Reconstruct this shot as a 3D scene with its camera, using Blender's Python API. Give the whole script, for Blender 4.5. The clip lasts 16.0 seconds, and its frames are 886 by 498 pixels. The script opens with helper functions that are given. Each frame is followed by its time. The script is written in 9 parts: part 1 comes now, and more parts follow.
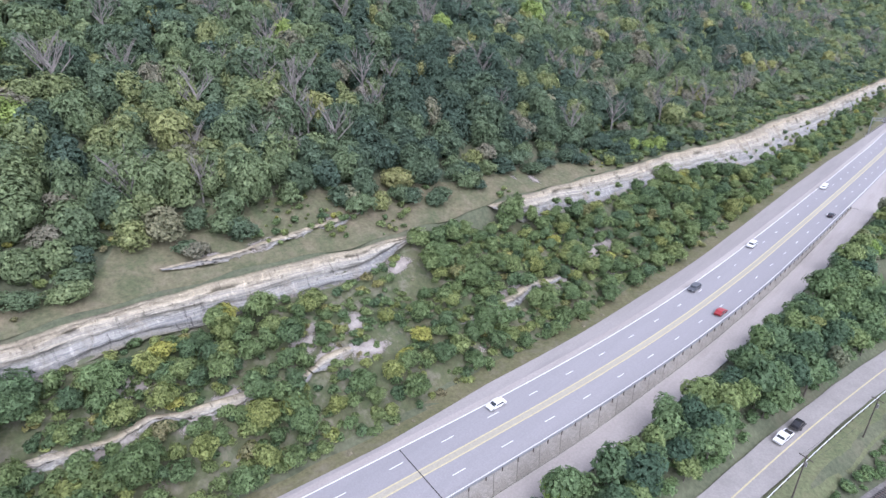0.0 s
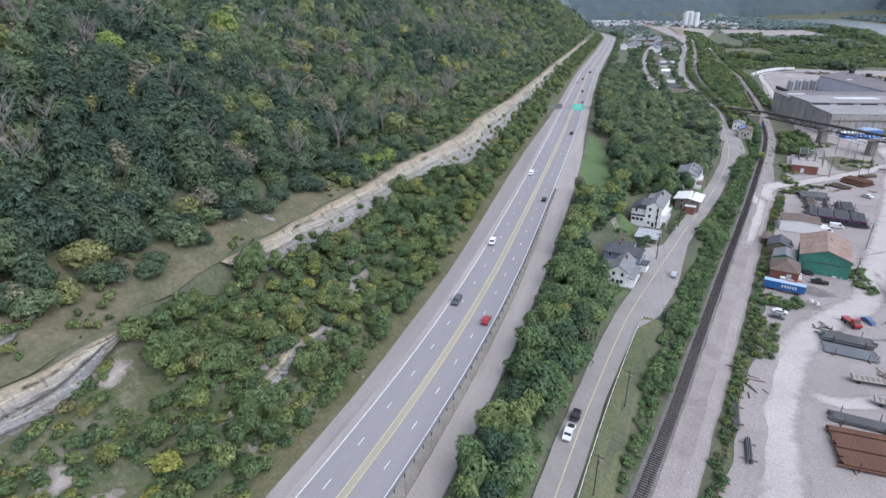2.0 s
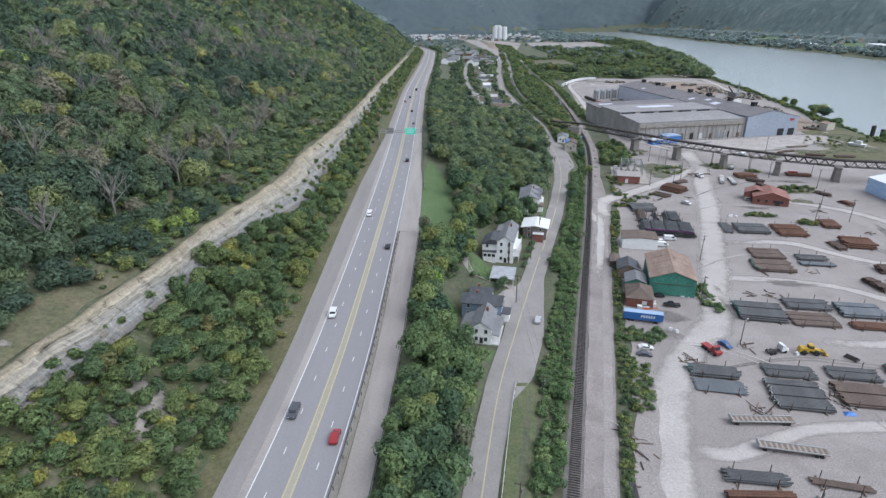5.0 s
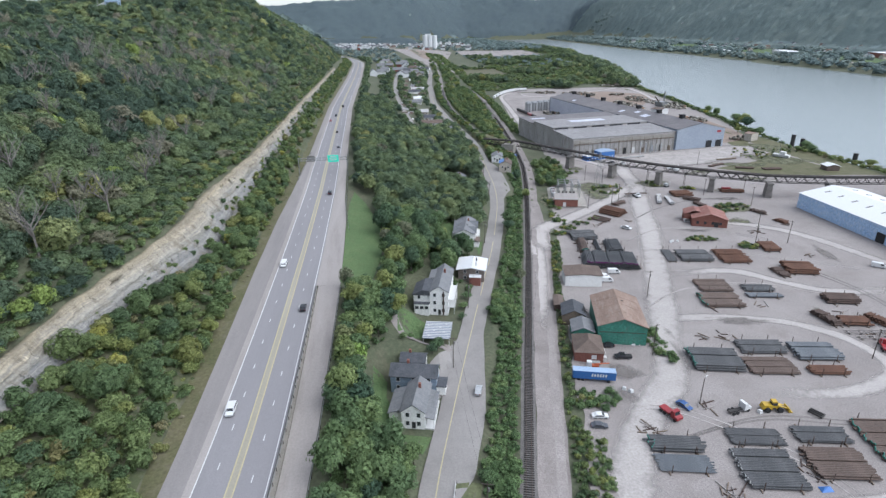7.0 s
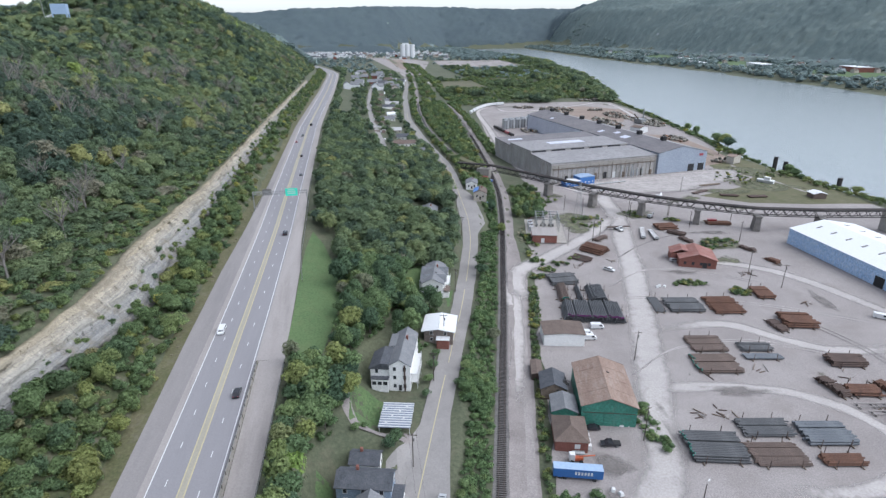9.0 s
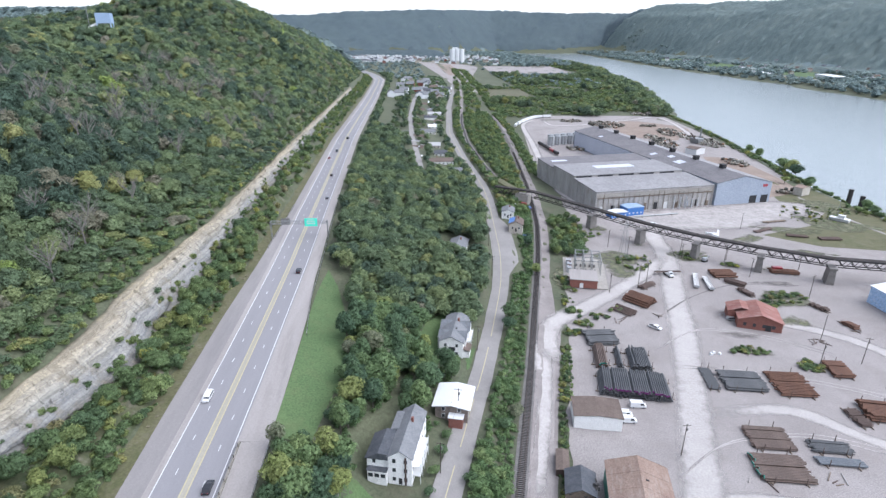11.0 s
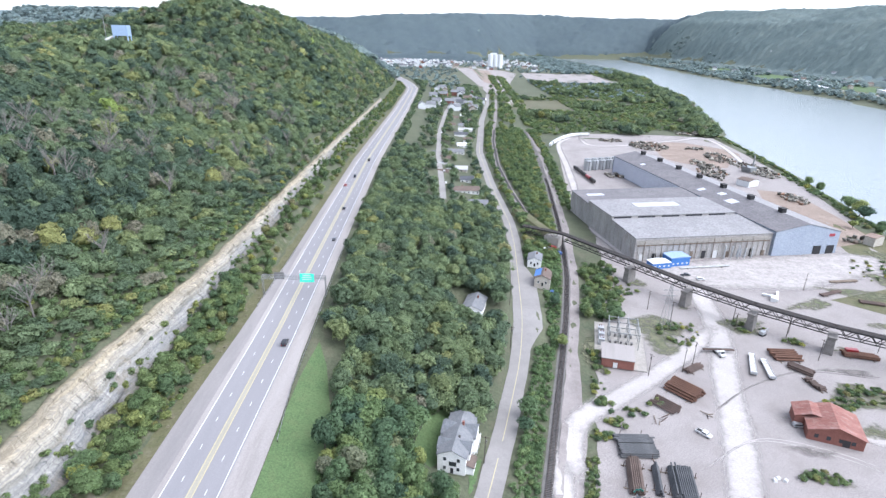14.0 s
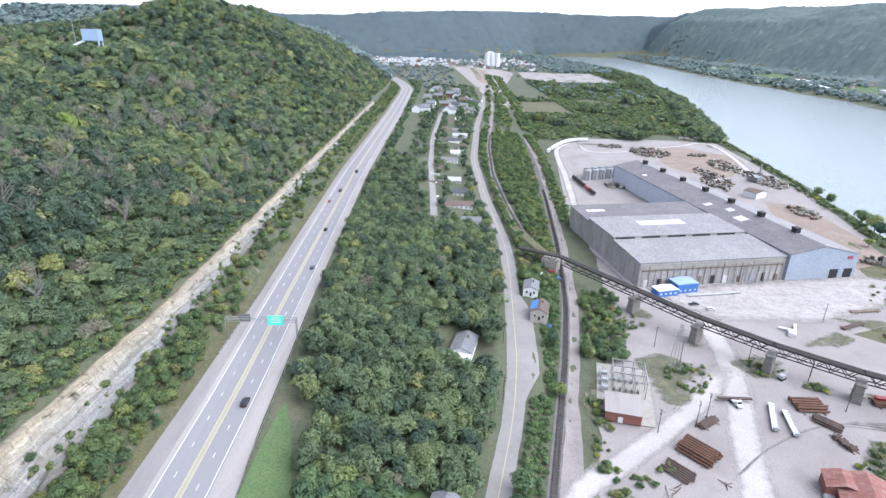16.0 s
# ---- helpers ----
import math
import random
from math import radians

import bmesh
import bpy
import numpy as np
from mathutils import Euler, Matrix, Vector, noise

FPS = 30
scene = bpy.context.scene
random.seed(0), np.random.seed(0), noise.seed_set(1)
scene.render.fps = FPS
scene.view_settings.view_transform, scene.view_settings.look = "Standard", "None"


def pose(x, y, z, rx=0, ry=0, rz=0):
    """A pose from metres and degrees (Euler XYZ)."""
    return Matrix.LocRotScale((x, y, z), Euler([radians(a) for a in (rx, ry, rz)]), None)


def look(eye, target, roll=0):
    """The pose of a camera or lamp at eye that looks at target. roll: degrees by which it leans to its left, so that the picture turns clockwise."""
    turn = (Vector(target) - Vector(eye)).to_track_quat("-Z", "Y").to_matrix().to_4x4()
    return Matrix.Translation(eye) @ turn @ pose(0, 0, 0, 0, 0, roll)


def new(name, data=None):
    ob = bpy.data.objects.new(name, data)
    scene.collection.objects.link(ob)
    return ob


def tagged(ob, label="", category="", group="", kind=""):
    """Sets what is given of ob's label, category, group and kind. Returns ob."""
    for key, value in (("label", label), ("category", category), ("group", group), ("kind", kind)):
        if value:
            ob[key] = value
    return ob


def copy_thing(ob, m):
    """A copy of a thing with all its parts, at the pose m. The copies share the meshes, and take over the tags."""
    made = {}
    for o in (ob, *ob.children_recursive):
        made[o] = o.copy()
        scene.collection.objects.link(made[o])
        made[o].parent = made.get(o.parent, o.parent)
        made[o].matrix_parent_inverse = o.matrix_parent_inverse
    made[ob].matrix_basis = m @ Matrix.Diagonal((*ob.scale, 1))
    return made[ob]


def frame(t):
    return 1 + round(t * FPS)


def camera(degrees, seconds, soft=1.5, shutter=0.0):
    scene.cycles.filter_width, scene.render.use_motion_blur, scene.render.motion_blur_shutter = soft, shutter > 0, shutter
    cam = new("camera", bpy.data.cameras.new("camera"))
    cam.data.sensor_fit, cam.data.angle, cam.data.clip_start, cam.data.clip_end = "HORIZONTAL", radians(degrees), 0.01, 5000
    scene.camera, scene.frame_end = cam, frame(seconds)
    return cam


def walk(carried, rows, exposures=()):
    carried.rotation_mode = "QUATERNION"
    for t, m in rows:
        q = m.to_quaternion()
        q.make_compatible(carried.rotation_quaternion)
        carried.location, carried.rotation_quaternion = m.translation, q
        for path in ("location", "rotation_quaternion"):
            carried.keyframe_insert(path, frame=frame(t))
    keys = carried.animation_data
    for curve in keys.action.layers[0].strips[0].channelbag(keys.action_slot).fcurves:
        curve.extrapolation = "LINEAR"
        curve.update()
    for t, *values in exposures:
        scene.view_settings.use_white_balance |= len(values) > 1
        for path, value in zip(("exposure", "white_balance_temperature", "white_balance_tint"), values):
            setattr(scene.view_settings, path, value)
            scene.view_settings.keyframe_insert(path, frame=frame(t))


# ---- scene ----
cam = camera(77.68, 16.0, 1.4)
# seconds, eye x, y, z, heading (left of +y), pitch, roll
PATH = [
    (0.0, -0.0, -0.0, 93.2, 46.0, -24.085, 0.015),
    (0.5, -3.56, 3.73, 94.0, 38.526, -24.041, -0.369),
    (1.0, -6.98, 7.69, 94.74, 31.066, -23.948, -0.538),
    (1.5, -10.06, 12.08, 95.41, 24.467, -23.926, -0.722),
    (2.0, -12.63, 17.0, 95.95, 17.655, -23.893, -0.817),
    (2.5, -14.61, 22.39, 96.42, 11.336, -23.739, -0.906),
    (3.0, -16.09, 28.12, 96.84, 6.502, -23.549, -1.011),
    (3.5, -17.1, 34.06, 97.22, 4.647, -23.356, -0.896),
    (4.0, -17.88, 40.11, 97.6, 3.799, -23.2, -0.755),
    (6.5, -12.99, 75.22, 102.18, -5.425, -22.443, -1.026),
    (7.0, -10.84, 82.68, 104.13, -6.274, -22.31, -0.972),
    (7.5, -8.57, 90.07, 106.09, -6.973, -22.125, -0.87),
    (8.0, -6.17, 97.45, 108.04, -7.605, -21.957, -0.725),
    (8.5, -3.67, 104.87, 109.99, -8.048, -21.831, -0.612),
    (9.0, -1.1, 112.38, 111.9, -8.514, -21.68, -0.437),
    (11.5, 13.12, 148.66, 123.29, -2.253, -21.423, 0.475),
    (12.0, 15.12, 155.88, 125.55, -1.344, -21.379, 0.679),
    (12.5, 17.0, 163.16, 127.83, -0.935, -21.378, 0.876),
    (13.0, 18.62, 170.47, 130.13, -0.354, -21.37, 0.991),
    (13.5, 20.04, 177.88, 132.34, 0.058, -21.393, 1.079),
    (14.0, 21.33, 185.39, 134.41, -0.043, -21.389, 1.13),
    (14.5, 22.56, 192.98, 136.3, -0.209, -21.423, 1.176),
    (15.0, 23.78, 200.63, 137.94, -0.267, -21.47, 1.165),
    (15.5, 25.02, 208.32, 139.33, -0.308, -21.559, 1.21),
    (16.0, 26.28, 216.05, 140.57, -0.293, -21.684, 1.172),
]


def sight(x, y, z, yaw, pitch, roll):
    a, b = radians(yaw), radians(pitch)
    return look((x, y, z), (x - math.sin(a) * math.cos(b), y + math.cos(a) * math.cos(b), z + math.sin(b)), roll)


EXPOSURES = [(0.0, 1.39, 5750, 19), (1.5, 1.06, 5800, 16), (3.0, 0.70, 5950, 10), (7.0, 0.82, 5950, 9), (9.0, 0.84, 5900, 10), (11.5, 1.28, 5850, 12), (12.5, 1.46, 5850, 12), (14.0, 1.54, 5850, 12), (16.0, 1.48, 5850, 12)]
walk(cam, [(t, sight(*r)) for t, *r in PATH], EXPOSURES)

# ---- sky and sun: a bright overcast afternoon ----
SUN_AZ, SUN_EL = 112.0, 55.0          # degrees right of +y, above the horizon
world = bpy.data.worlds.new("sky")
scene.world = world
world.use_nodes = True
wn = world.node_tree
sky = wn.nodes.new("ShaderNodeTexSky")
sky.sky_type, sky.sun_disc = "NISHITA", False
sky.sun_elevation, sky.sun_rotation = radians(SUN_EL), radians(SUN_AZ)
sky.air_density, sky.dust_density, sky.ozone_density = 1.0, 1.6, 1.0
grey = wn.nodes.new("ShaderNodeHueSaturation")
grey.inputs["Saturation"].default_value = 0.36
wn.links.new(sky.outputs[0], grey.inputs["Color"])
bg = wn.nodes["Background"]
wn.links.new(grey.outputs[0], bg.inputs["Color"])
bg.inputs["Strength"].default_value = 0.15
sun_data = bpy.data.lights.new("sun", "SUN")
sun_data.energy, sun_data.angle, sun_data.color = 1.5, radians(70), (1.0, 0.98, 0.95)
sun = new("sun", sun_data)
sa, se = radians(SUN_AZ), radians(SUN_EL)
sun.matrix_world = look((math.sin(sa) * math.cos(se) * 500, math.cos(sa) * math.cos(se) * 500, math.sin(se) * 500), (0, 0, 0))


# ---- materials ----
def shader(name, rough=0.9, metal=0.0, spec=0.3):
    m = bpy.data.materials.new(name)
    m.use_nodes = True
    b = m.node_tree.nodes["Principled BSDF"]
    b.inputs["Roughness"].default_value = rough
    b.inputs["Metallic"].default_value = metal
    b.inputs["Specular IOR Level"].default_value = spec
    return m, m.node_tree, b


def noise_node(nt, scale, detail=4.0, rough=0.6, stretch=None, kind="Object", turn=0.0):
    tc = nt.nodes.new("ShaderNodeTexCoord")
    n = nt.nodes.new("ShaderNodeTexNoise")
    n.inputs["Scale"].default_value, n.inputs["Detail"].default_value, n.inputs["Roughness"].default_value = scale, detail, rough
    src = tc.outputs[kind]
    if stretch:
        mp = nt.nodes.new("ShaderNodeMapping")
        mp.inputs["Scale"].default_value = stretch
        mp.inputs["Rotation"].default_value = (0, 0, radians(turn))
        nt.links.new(src, mp.inputs["Vector"])
        src = mp.outputs["Vector"]
    nt.links.new(src, n.inputs["Vector"])
    return n.outputs["Fac"]


def ramp(nt, fac, stops):
    r = nt.nodes.new("ShaderNodeValToRGB")
    while len(r.color_ramp.elements) > 1:
        r.color_ramp.elements.remove(r.color_ramp.elements[-1])
    for k, (p, c) in enumerate(stops):
        e = r.color_ramp.elements[0] if k == 0 else r.color_ramp.elements.new(p)
        e.position, e.color = p, (*c, 1)
    nt.links.new(fac, r.inputs["Fac"])
    return r.outputs["Color"]


def mix(nt, fac, a, b, kind="MIX"):
    m = nt.nodes.new("ShaderNodeMix")
    m.data_type, m.blend_type = "RGBA", kind
    if isinstance(fac, (int, float)):
        m.inputs[0].default_value = fac
    else:
        nt.links.new(fac, m.inputs[0])
    for s, v in ((6, a), (7, b)):
        if isinstance(v, tuple):
            m.inputs[s].default_value = (*v, 1)
        else:
            nt.links.new(v, m.inputs[s])
    return m.outputs[2]


def bump(nt, b, fac, strength, distance):
    n = nt.nodes.new("ShaderNodeBump")
    n.inputs["Strength"].default_value, n.inputs["Distance"].default_value = strength, distance
    nt.links.new(fac, n.inputs["Height"])
    nt.links.new(n.outputs[0], b.inputs["Normal"])


GREY = 0.72                           # overall reflectance of made surfaces


def toned(c):
    return tuple(v * GREY for v in c)


def surface(name, a, b2, big=0.06, small=2.0, rough=0.9, metal=0.0, spec=0.3, dirt=None, dirt_amount=0.5, bumpy=0.3, depth=0.05, stretch=None, turn=0.0, grain=0.75):
    """Two colours mixed by a broad noise, darkened and lightened by a fine one, with stains of a third colour."""
    m, nt, b = shader(name, rough, metal, spec)
    a, b2, dirt = toned(a), toned(b2), dirt and toned(dirt)
    col = ramp(nt, noise_node(nt, big, 5, 0.65, stretch, turn=turn), [(0.32, a), (0.68, b2)])
    fine = noise_node(nt, small, 3, 0.7)
    col = mix(nt, grain, col, ramp(nt, fine, [(0.25, (0.5, 0.5, 0.5)), (0.75, (1.38, 1.38, 1.38))]), "MULTIPLY")
    if dirt:
        col = mix(nt, ramp(nt, noise_node(nt, big * 2.7, 6, 0.7, stretch, turn=turn), [(0.5, (0, 0, 0)), (0.72, (dirt_amount,) * 3)]), col, dirt)
    nt.links.new(col, b.inputs["Base Color"])
    if bumpy:
        bump(nt, b, fine, bumpy, depth)
    return m


def feathered(name, a, b2, big=0.06, small=1.5, lo=0.5, hi=1.3):
    """Gravel or weeds that thin out unevenly towards their rim (tint 0)."""
    m, nt, b = shader(name, 0.95, 0, 0.3)
    at = nt.nodes.new("ShaderNodeAttribute")
    at.attribute_name = "tint"
    add = nt.nodes.new("ShaderNodeMath")
    add.operation = "ADD"
    nt.links.new(at.outputs["Fac"], add.inputs[0])
    nt.links.new(noise_node(nt, 0.22, 5, 0.7), add.inputs[1])
    halve = nt.nodes.new("ShaderNodeMath")
    halve.operation = "MULTIPLY"
    halve.inputs[1].default_value = 0.5
    nt.links.new(add.outputs[0], halve.inputs[0])
    col = ramp(nt, noise_node(nt, big, 5, 0.65), [(0.32, toned(a)), (0.68, toned(b2))])
    fine = noise_node(nt, small, 3, 0.7)
    col = mix(nt, 0.55, col, ramp(nt, fine, [(0.25, (0.55, 0.55, 0.55)), (0.75, (1.3, 1.3, 1.3))]), "MULTIPLY")
    nt.links.new(col, b.inputs["Base Color"])
    bump(nt, b, fine, 0.3, 0.06)
    nt.links.new(ramp(nt, halve.outputs[0], [(lo * 0.5, (0, 0, 0)), (hi * 0.5, (1, 1, 1))]), b.inputs["Alpha"])
    return m


def plain(name, c, rough=0.5, metal=0.0, spec=0.5, vary=0.12, scale=1.5):
    m, nt, b = shader(name, rough, metal, spec)
    c = toned(c)
    lo, hi = tuple(v * (1 - vary) for v in c), tuple(min(1.0, v * (1 + vary)) for v in c)
    nt.links.new(ramp(nt, noise_node(nt, scale, 4, 0.65), [(0.3, lo), (0.7, hi)]), b.inputs["Base Color"])
    return m


def leafy(name, stops, source, spread=0.5, gaps=0.0):
    """Foliage: one hue per tree, from the object or a per-tree value, and a lighter or darker tone per leaf clump."""
    m, nt, b = shader(name, 0.75, 0, 0.2)
    if source == "object":
        fac = nt.nodes.new("ShaderNodeObjectInfo").outputs["Random"]
    else:
        at = nt.nodes.new("ShaderNodeAttribute")
        at.attribute_name = "tint"
        fac = at.outputs["Fac"]
    col = ramp(nt, fac, stops)
    geo = nt.nodes.new("ShaderNodeNewGeometry")
    tone = ramp(nt, geo.outputs["Random Per Island"], [(0.0, (1 - spread,) * 3), (1.0, (1 + spread,) * 3)])
    col = mix(nt, 1.0, col, tone, "MULTIPLY")
    patch = ramp(nt, noise_node(nt, 0.35, 3, 0.6), [(0.3, (0.8, 0.82, 0.75)), (0.7, (1.18, 1.15, 1.1))])
    col = mix(nt, 1.0, col, patch, "MULTIPLY")
    sprays = ramp(nt, noise_node(nt, 1.9, 4, 0.7), [(0.34, (0.60, 0.62, 0.58)), (0.5, (0.99, 0.99, 0.98)), (0.66, (1.44, 1.40, 1.34))])
    col = mix(nt, 1.0, col, sprays, "MULTIPLY")
    nt.links.new(col, b.inputs["Base Color"])
    thin = nt.nodes.new("ShaderNodeBsdfTranslucent")
    nt.links.new(col, thin.inputs["Color"])
    both = nt.nodes.new("ShaderNodeMixShader")
    both.inputs[0].default_value = 0.45
    nt.links.new(b.outputs[0], both.inputs[1])
    nt.links.new(thin.outputs[0], both.inputs[2])
    out = both.outputs[0]
    if gaps:
        clear = nt.nodes.new("ShaderNodeBsdfTransparent")
        cut = nt.nodes.new("ShaderNodeMixShader")
        nt.links.new(ramp(nt, noise_node(nt, gaps, 2, 0.6), [(0.44, (0, 0, 0)), (0.5, (1, 1, 1))]), cut.inputs[0])
        nt.links.new(clear.outputs[0], cut.inputs[1])
        nt.links.new(out, cut.inputs[2])
        out = cut.outputs[0]
    nt.links.new(out, nt.nodes["Material Output"].inputs["Surface"])
    return m


GREENS = [(0.0, (0.072, 0.110, 0.086)), (0.22, (0.104, 0.148, 0.098)), (0.45, (0.146, 0.196, 0.112)), (0.65, (0.182, 0.230, 0.122)),
          (0.78, (0.218, 0.250, 0.120)), (0.86, (0.262, 0.272, 0.115)), (0.91, (0.190, 0.190, 0.145)), (0.96, (0.215, 0.208, 0.170)), (1.0, (0.24, 0.315, 0.105))]
TREES = [(p, (0.90 * c[0], 1.0 * c[1], 0.9 * c[2])) for p, (q, c) in zip((0.0, 0.22, 0.52, 0.78, 0.90, 0.945, 0.965, 0.985, 1.0), GREENS)]
M_LEAF = leafy("tree foliage", TREES, "object", 0.22, 1.5)
M_WOODS = leafy("woodland foliage", GREENS, "tint", 0.2, 1.4)
BRUSH = [(0.0, (0.088, 0.136, 0.078)), (0.35, (0.128, 0.184, 0.088)), (0.6, (0.170, 0.216, 0.094)), (0.8, (0.222, 0.252, 0.094)), (0.9, (0.20, 0.185, 0.118)), (1.0, (0.30, 0.305, 0.09))]
M_BRUSH = leafy("brush foliage", BRUSH, "tint", 0.25, 2.2)
VINE = [(0.0, (0.096, 0.152, 0.078)), (0.6, (0.135, 0.205, 0.096)), (1.0, (0.185, 0.245, 0.115))]
M_VINE = leafy("vine foliage", VINE, "tint", 0.25, 2.2)
# haze is painted into these colours: distant woods are bluer and paler
FAR_HAZED = [(0.0, (0.165, 0.222, 0.240)), (0.5, (0.210, 0.270, 0.285)), (1.0, (0.260, 0.315, 0.315))]
M_FARWOOD = leafy("haze-tinted distant woodland", FAR_HAZED, "tint", 0.3)
M_HAZEWOOD = leafy("haze-tinted ridge woodland", [(0.0, (0.115, 0.155, 0.19)), (1.0, (0.145, 0.19, 0.22))], "tint", 0.12)
M_BARK = surface("bark", (0.09, 0.075, 0.06), (0.17, 0.15, 0.13), 1.0, 6.0)
M_DEAD = surface("grey dead wood", (0.20, 0.18, 0.165), (0.30, 0.28, 0.26), 1.0, 6.0)
M_GROUND = surface("wooded ground", (0.085, 0.10, 0.06), (0.13, 0.14, 0.085), 0.035, 0.9, dirt=(0.17, 0.145, 0.105), dirt_amount=0.55, depth=0.3)
M_GRASS = surface("mown grass", (0.090, 0.150, 0.060), (0.120, 0.180, 0.074), 0.08, 1.6, dirt=(0.16, 0.16, 0.08), dirt_amount=0.3, depth=0.1)
M_OLIVE = surface("rough mown olive grass", (0.10, 0.125, 0.058), (0.15, 0.16, 0.085), 0.09, 1.4, dirt=(0.17, 0.15, 0.09), dirt_amount=0.45, depth=0.1)
M_VERGE = surface("rough verge", (0.105, 0.115, 0.050), (0.165, 0.150, 0.085), 0.10, 1.2, dirt=(0.22, 0.19, 0.15), dirt_amount=0.5, depth=0.15)
M_DRY = surface("dry brown grass", (0.085, 0.105, 0.05), (0.18, 0.155, 0.10), 0.09, 1.0, dirt=(0.25, 0.205, 0.155), dirt_amount=0.5, depth=0.15)
M_SCREE = surface("grassy scree", (0.070, 0.095, 0.042), (0.125, 0.125, 0.068), 0.11, 1.0, dirt=(0.27, 0.235, 0.20), dirt_amount=0.7, depth=0.2)
M_ROAD = surface("worn grey asphalt", (0.272, 0.262, 0.275), (0.318, 0.306, 0.316), 0.05, 3.0, 0.85, dirt=(0.235, 0.228, 0.24), dirt_amount=0.5, bumpy=0.1, depth=0.01, stretch=(1.0, 0.06, 1.0), grain=0.25)
M_SIDE = surface("dusty shoulder asphalt", (0.27, 0.25, 0.245), (0.35, 0.325, 0.315), 0.07, 2.5, 0.9, dirt=(0.22, 0.205, 0.205), dirt_amount=0.6, bumpy=0.1, depth=0.01, stretch=(1.0, 0.12, 1.0), grain=0.3)
M_MEDIAN = surface("yellow-stained median concrete", (0.36, 0.335, 0.27), (0.43, 0.40, 0.33), 0.09, 2.0, 0.9, bumpy=0.1, depth=0.01, stretch=(1.0, 0.15, 1.0), grain=0.3)
M_SHOULDER = surface("stained shoulder concrete", (0.34, 0.31, 0.295), (0.43, 0.395, 0.375), 0.09, 2.0, 0.9, dirt=(0.25, 0.225, 0.215), dirt_amount=0.55, bumpy=0.1, depth=0.01, stretch=(1.0, 0.10, 1.0), grain=0.3)
M_CONC = surface("weathered concrete", (0.36, 0.335, 0.30), (0.46, 0.43, 0.39), 0.3, 3.0, 0.9, dirt=(0.22, 0.20, 0.18), dirt_amount=0.5, bumpy=0.2, depth=0.02)
M_LOCAL = surface("pale local asphalt", (0.285, 0.265, 0.255), (0.345, 0.325, 0.31), 0.07, 2.5, 0.9, dirt=(0.22, 0.21, 0.20), dirt_amount=0.5, bumpy=0.1, depth=0.01, grain=0.35)
M_DIRT = surface("grey dirt track", (0.245, 0.215, 0.205), (0.345, 0.31, 0.295), 0.07, 2.6, 0.95, dirt=(0.17, 0.15, 0.14), dirt_amount=0.6, depth=0.05)
M_YARD = surface("trodden gravel yard", (0.305, 0.274, 0.262), (0.39, 0.355, 0.34), 0.03, 2.4, 0.95, dirt=(0.26, 0.225, 0.21), dirt_amount=0.65, depth=0.06)
M_HAUL = surface("pale gravel haul road", (0.43, 0.395, 0.378), (0.53, 0.49, 0.468), 0.06, 1.5, 0.95, dirt=(0.39, 0.35, 0.33), dirt_amount=0.7, depth=0.04)

M_HAULSOFT = feathered("pale worn gravel", (0.45, 0.415, 0.395), (0.55, 0.51, 0.485))
M_FORECOURT = feathered("scuffed pale gravel", (0.42, 0.385, 0.365), (0.52, 0.48, 0.458), 0.05, 0.8, 0.75, 1.55)
M_WHITE_LINE = plain("white road paint", (0.72, 0.72, 0.72), 0.7)
M_YELLOW_LINE = plain("faded yellow road paint", (0.50, 0.44, 0.27), 0.7)


# ---- building tools ----
class Geo:
    """Collects vertices and faces for one mesh."""

    def __init__(self):
        self.v, self.f = [], []

    def add(self, verts, faces):
        n = len(self.v)
        self.v += [tuple(p) for p in verts]
        self.f += [tuple(i + n for i in f) for f in faces]
        return self

    def box(self, x, y, z, sx, sy, sz, turn=0.0, tilt=0.0):
        """A box of that size whose base centre stands at x, y, z."""
        m = pose(x, y, z, 0, tilt, turn)
        p = [m @ Vector((i * sx / 2, j * sy / 2, k * sz)) for k in (0, 1) for j in (-1, 1) for i in (-1, 1)]
        return self.add(p, [(0, 2, 3, 1), (4, 5, 7, 6), (0, 1, 5, 4), (2, 6, 7, 3), (0, 4, 6, 2), (1, 3, 7, 5)])

    def rod(self, a, b, r, n=6, r2=None, caps=True):
        """A round bar from a to b."""
        a, b = Vector(a), Vector(b)
        q = (b - a).to_track_quat("Z", "Y").to_matrix()
        r2 = r if r2 is None else r2
        ring = [q @ Vector((math.cos(6.2832 * k / n), math.sin(6.2832 * k / n), 0)) for k in range(n)]
        p = [a + c * r for c in ring] + [b + c * r2 for c in ring]
        f = [(k, (k + 1) % n, n + (k + 1) % n, n + k) for k in range(n)]
        if caps:
            f += [tuple(range(n - 1, -1, -1)), tuple(range(n, 2 * n))]
        return self.add(p, f)

    def prism(self, outline, y0, y1, m=None):
        """An outline of (x, z) points swept from y0 to y1."""
        n = len(outline)
        p = [Vector((x, y0, z)) for x, z in outline] + [Vector((x, y1, z)) for x, z in outline]
        if m:
            p = [m @ c for c in p]
        f = [(k, n + k, n + (k + 1) % n, (k + 1) % n) for k in range(n)]
        return self.add(p, f + [tuple(range(n)), tuple(range(2 * n - 1, n - 1, -1))])

    def data(self, name, material=None, smooth=False):
        me = bpy.data.meshes.new(name)
        me.from_pydata(self.v, [], self.f)
        bm = bmesh.new()
        bm.from_mesh(me)
        bmesh.ops.recalc_face_normals(bm, faces=bm.faces)
        bm.to_mesh(me)
        bm.free()
        if material:
            me.materials.append(material)
        if smooth:
            for p in me.polygons:
                p.use_smooth = True
        return me


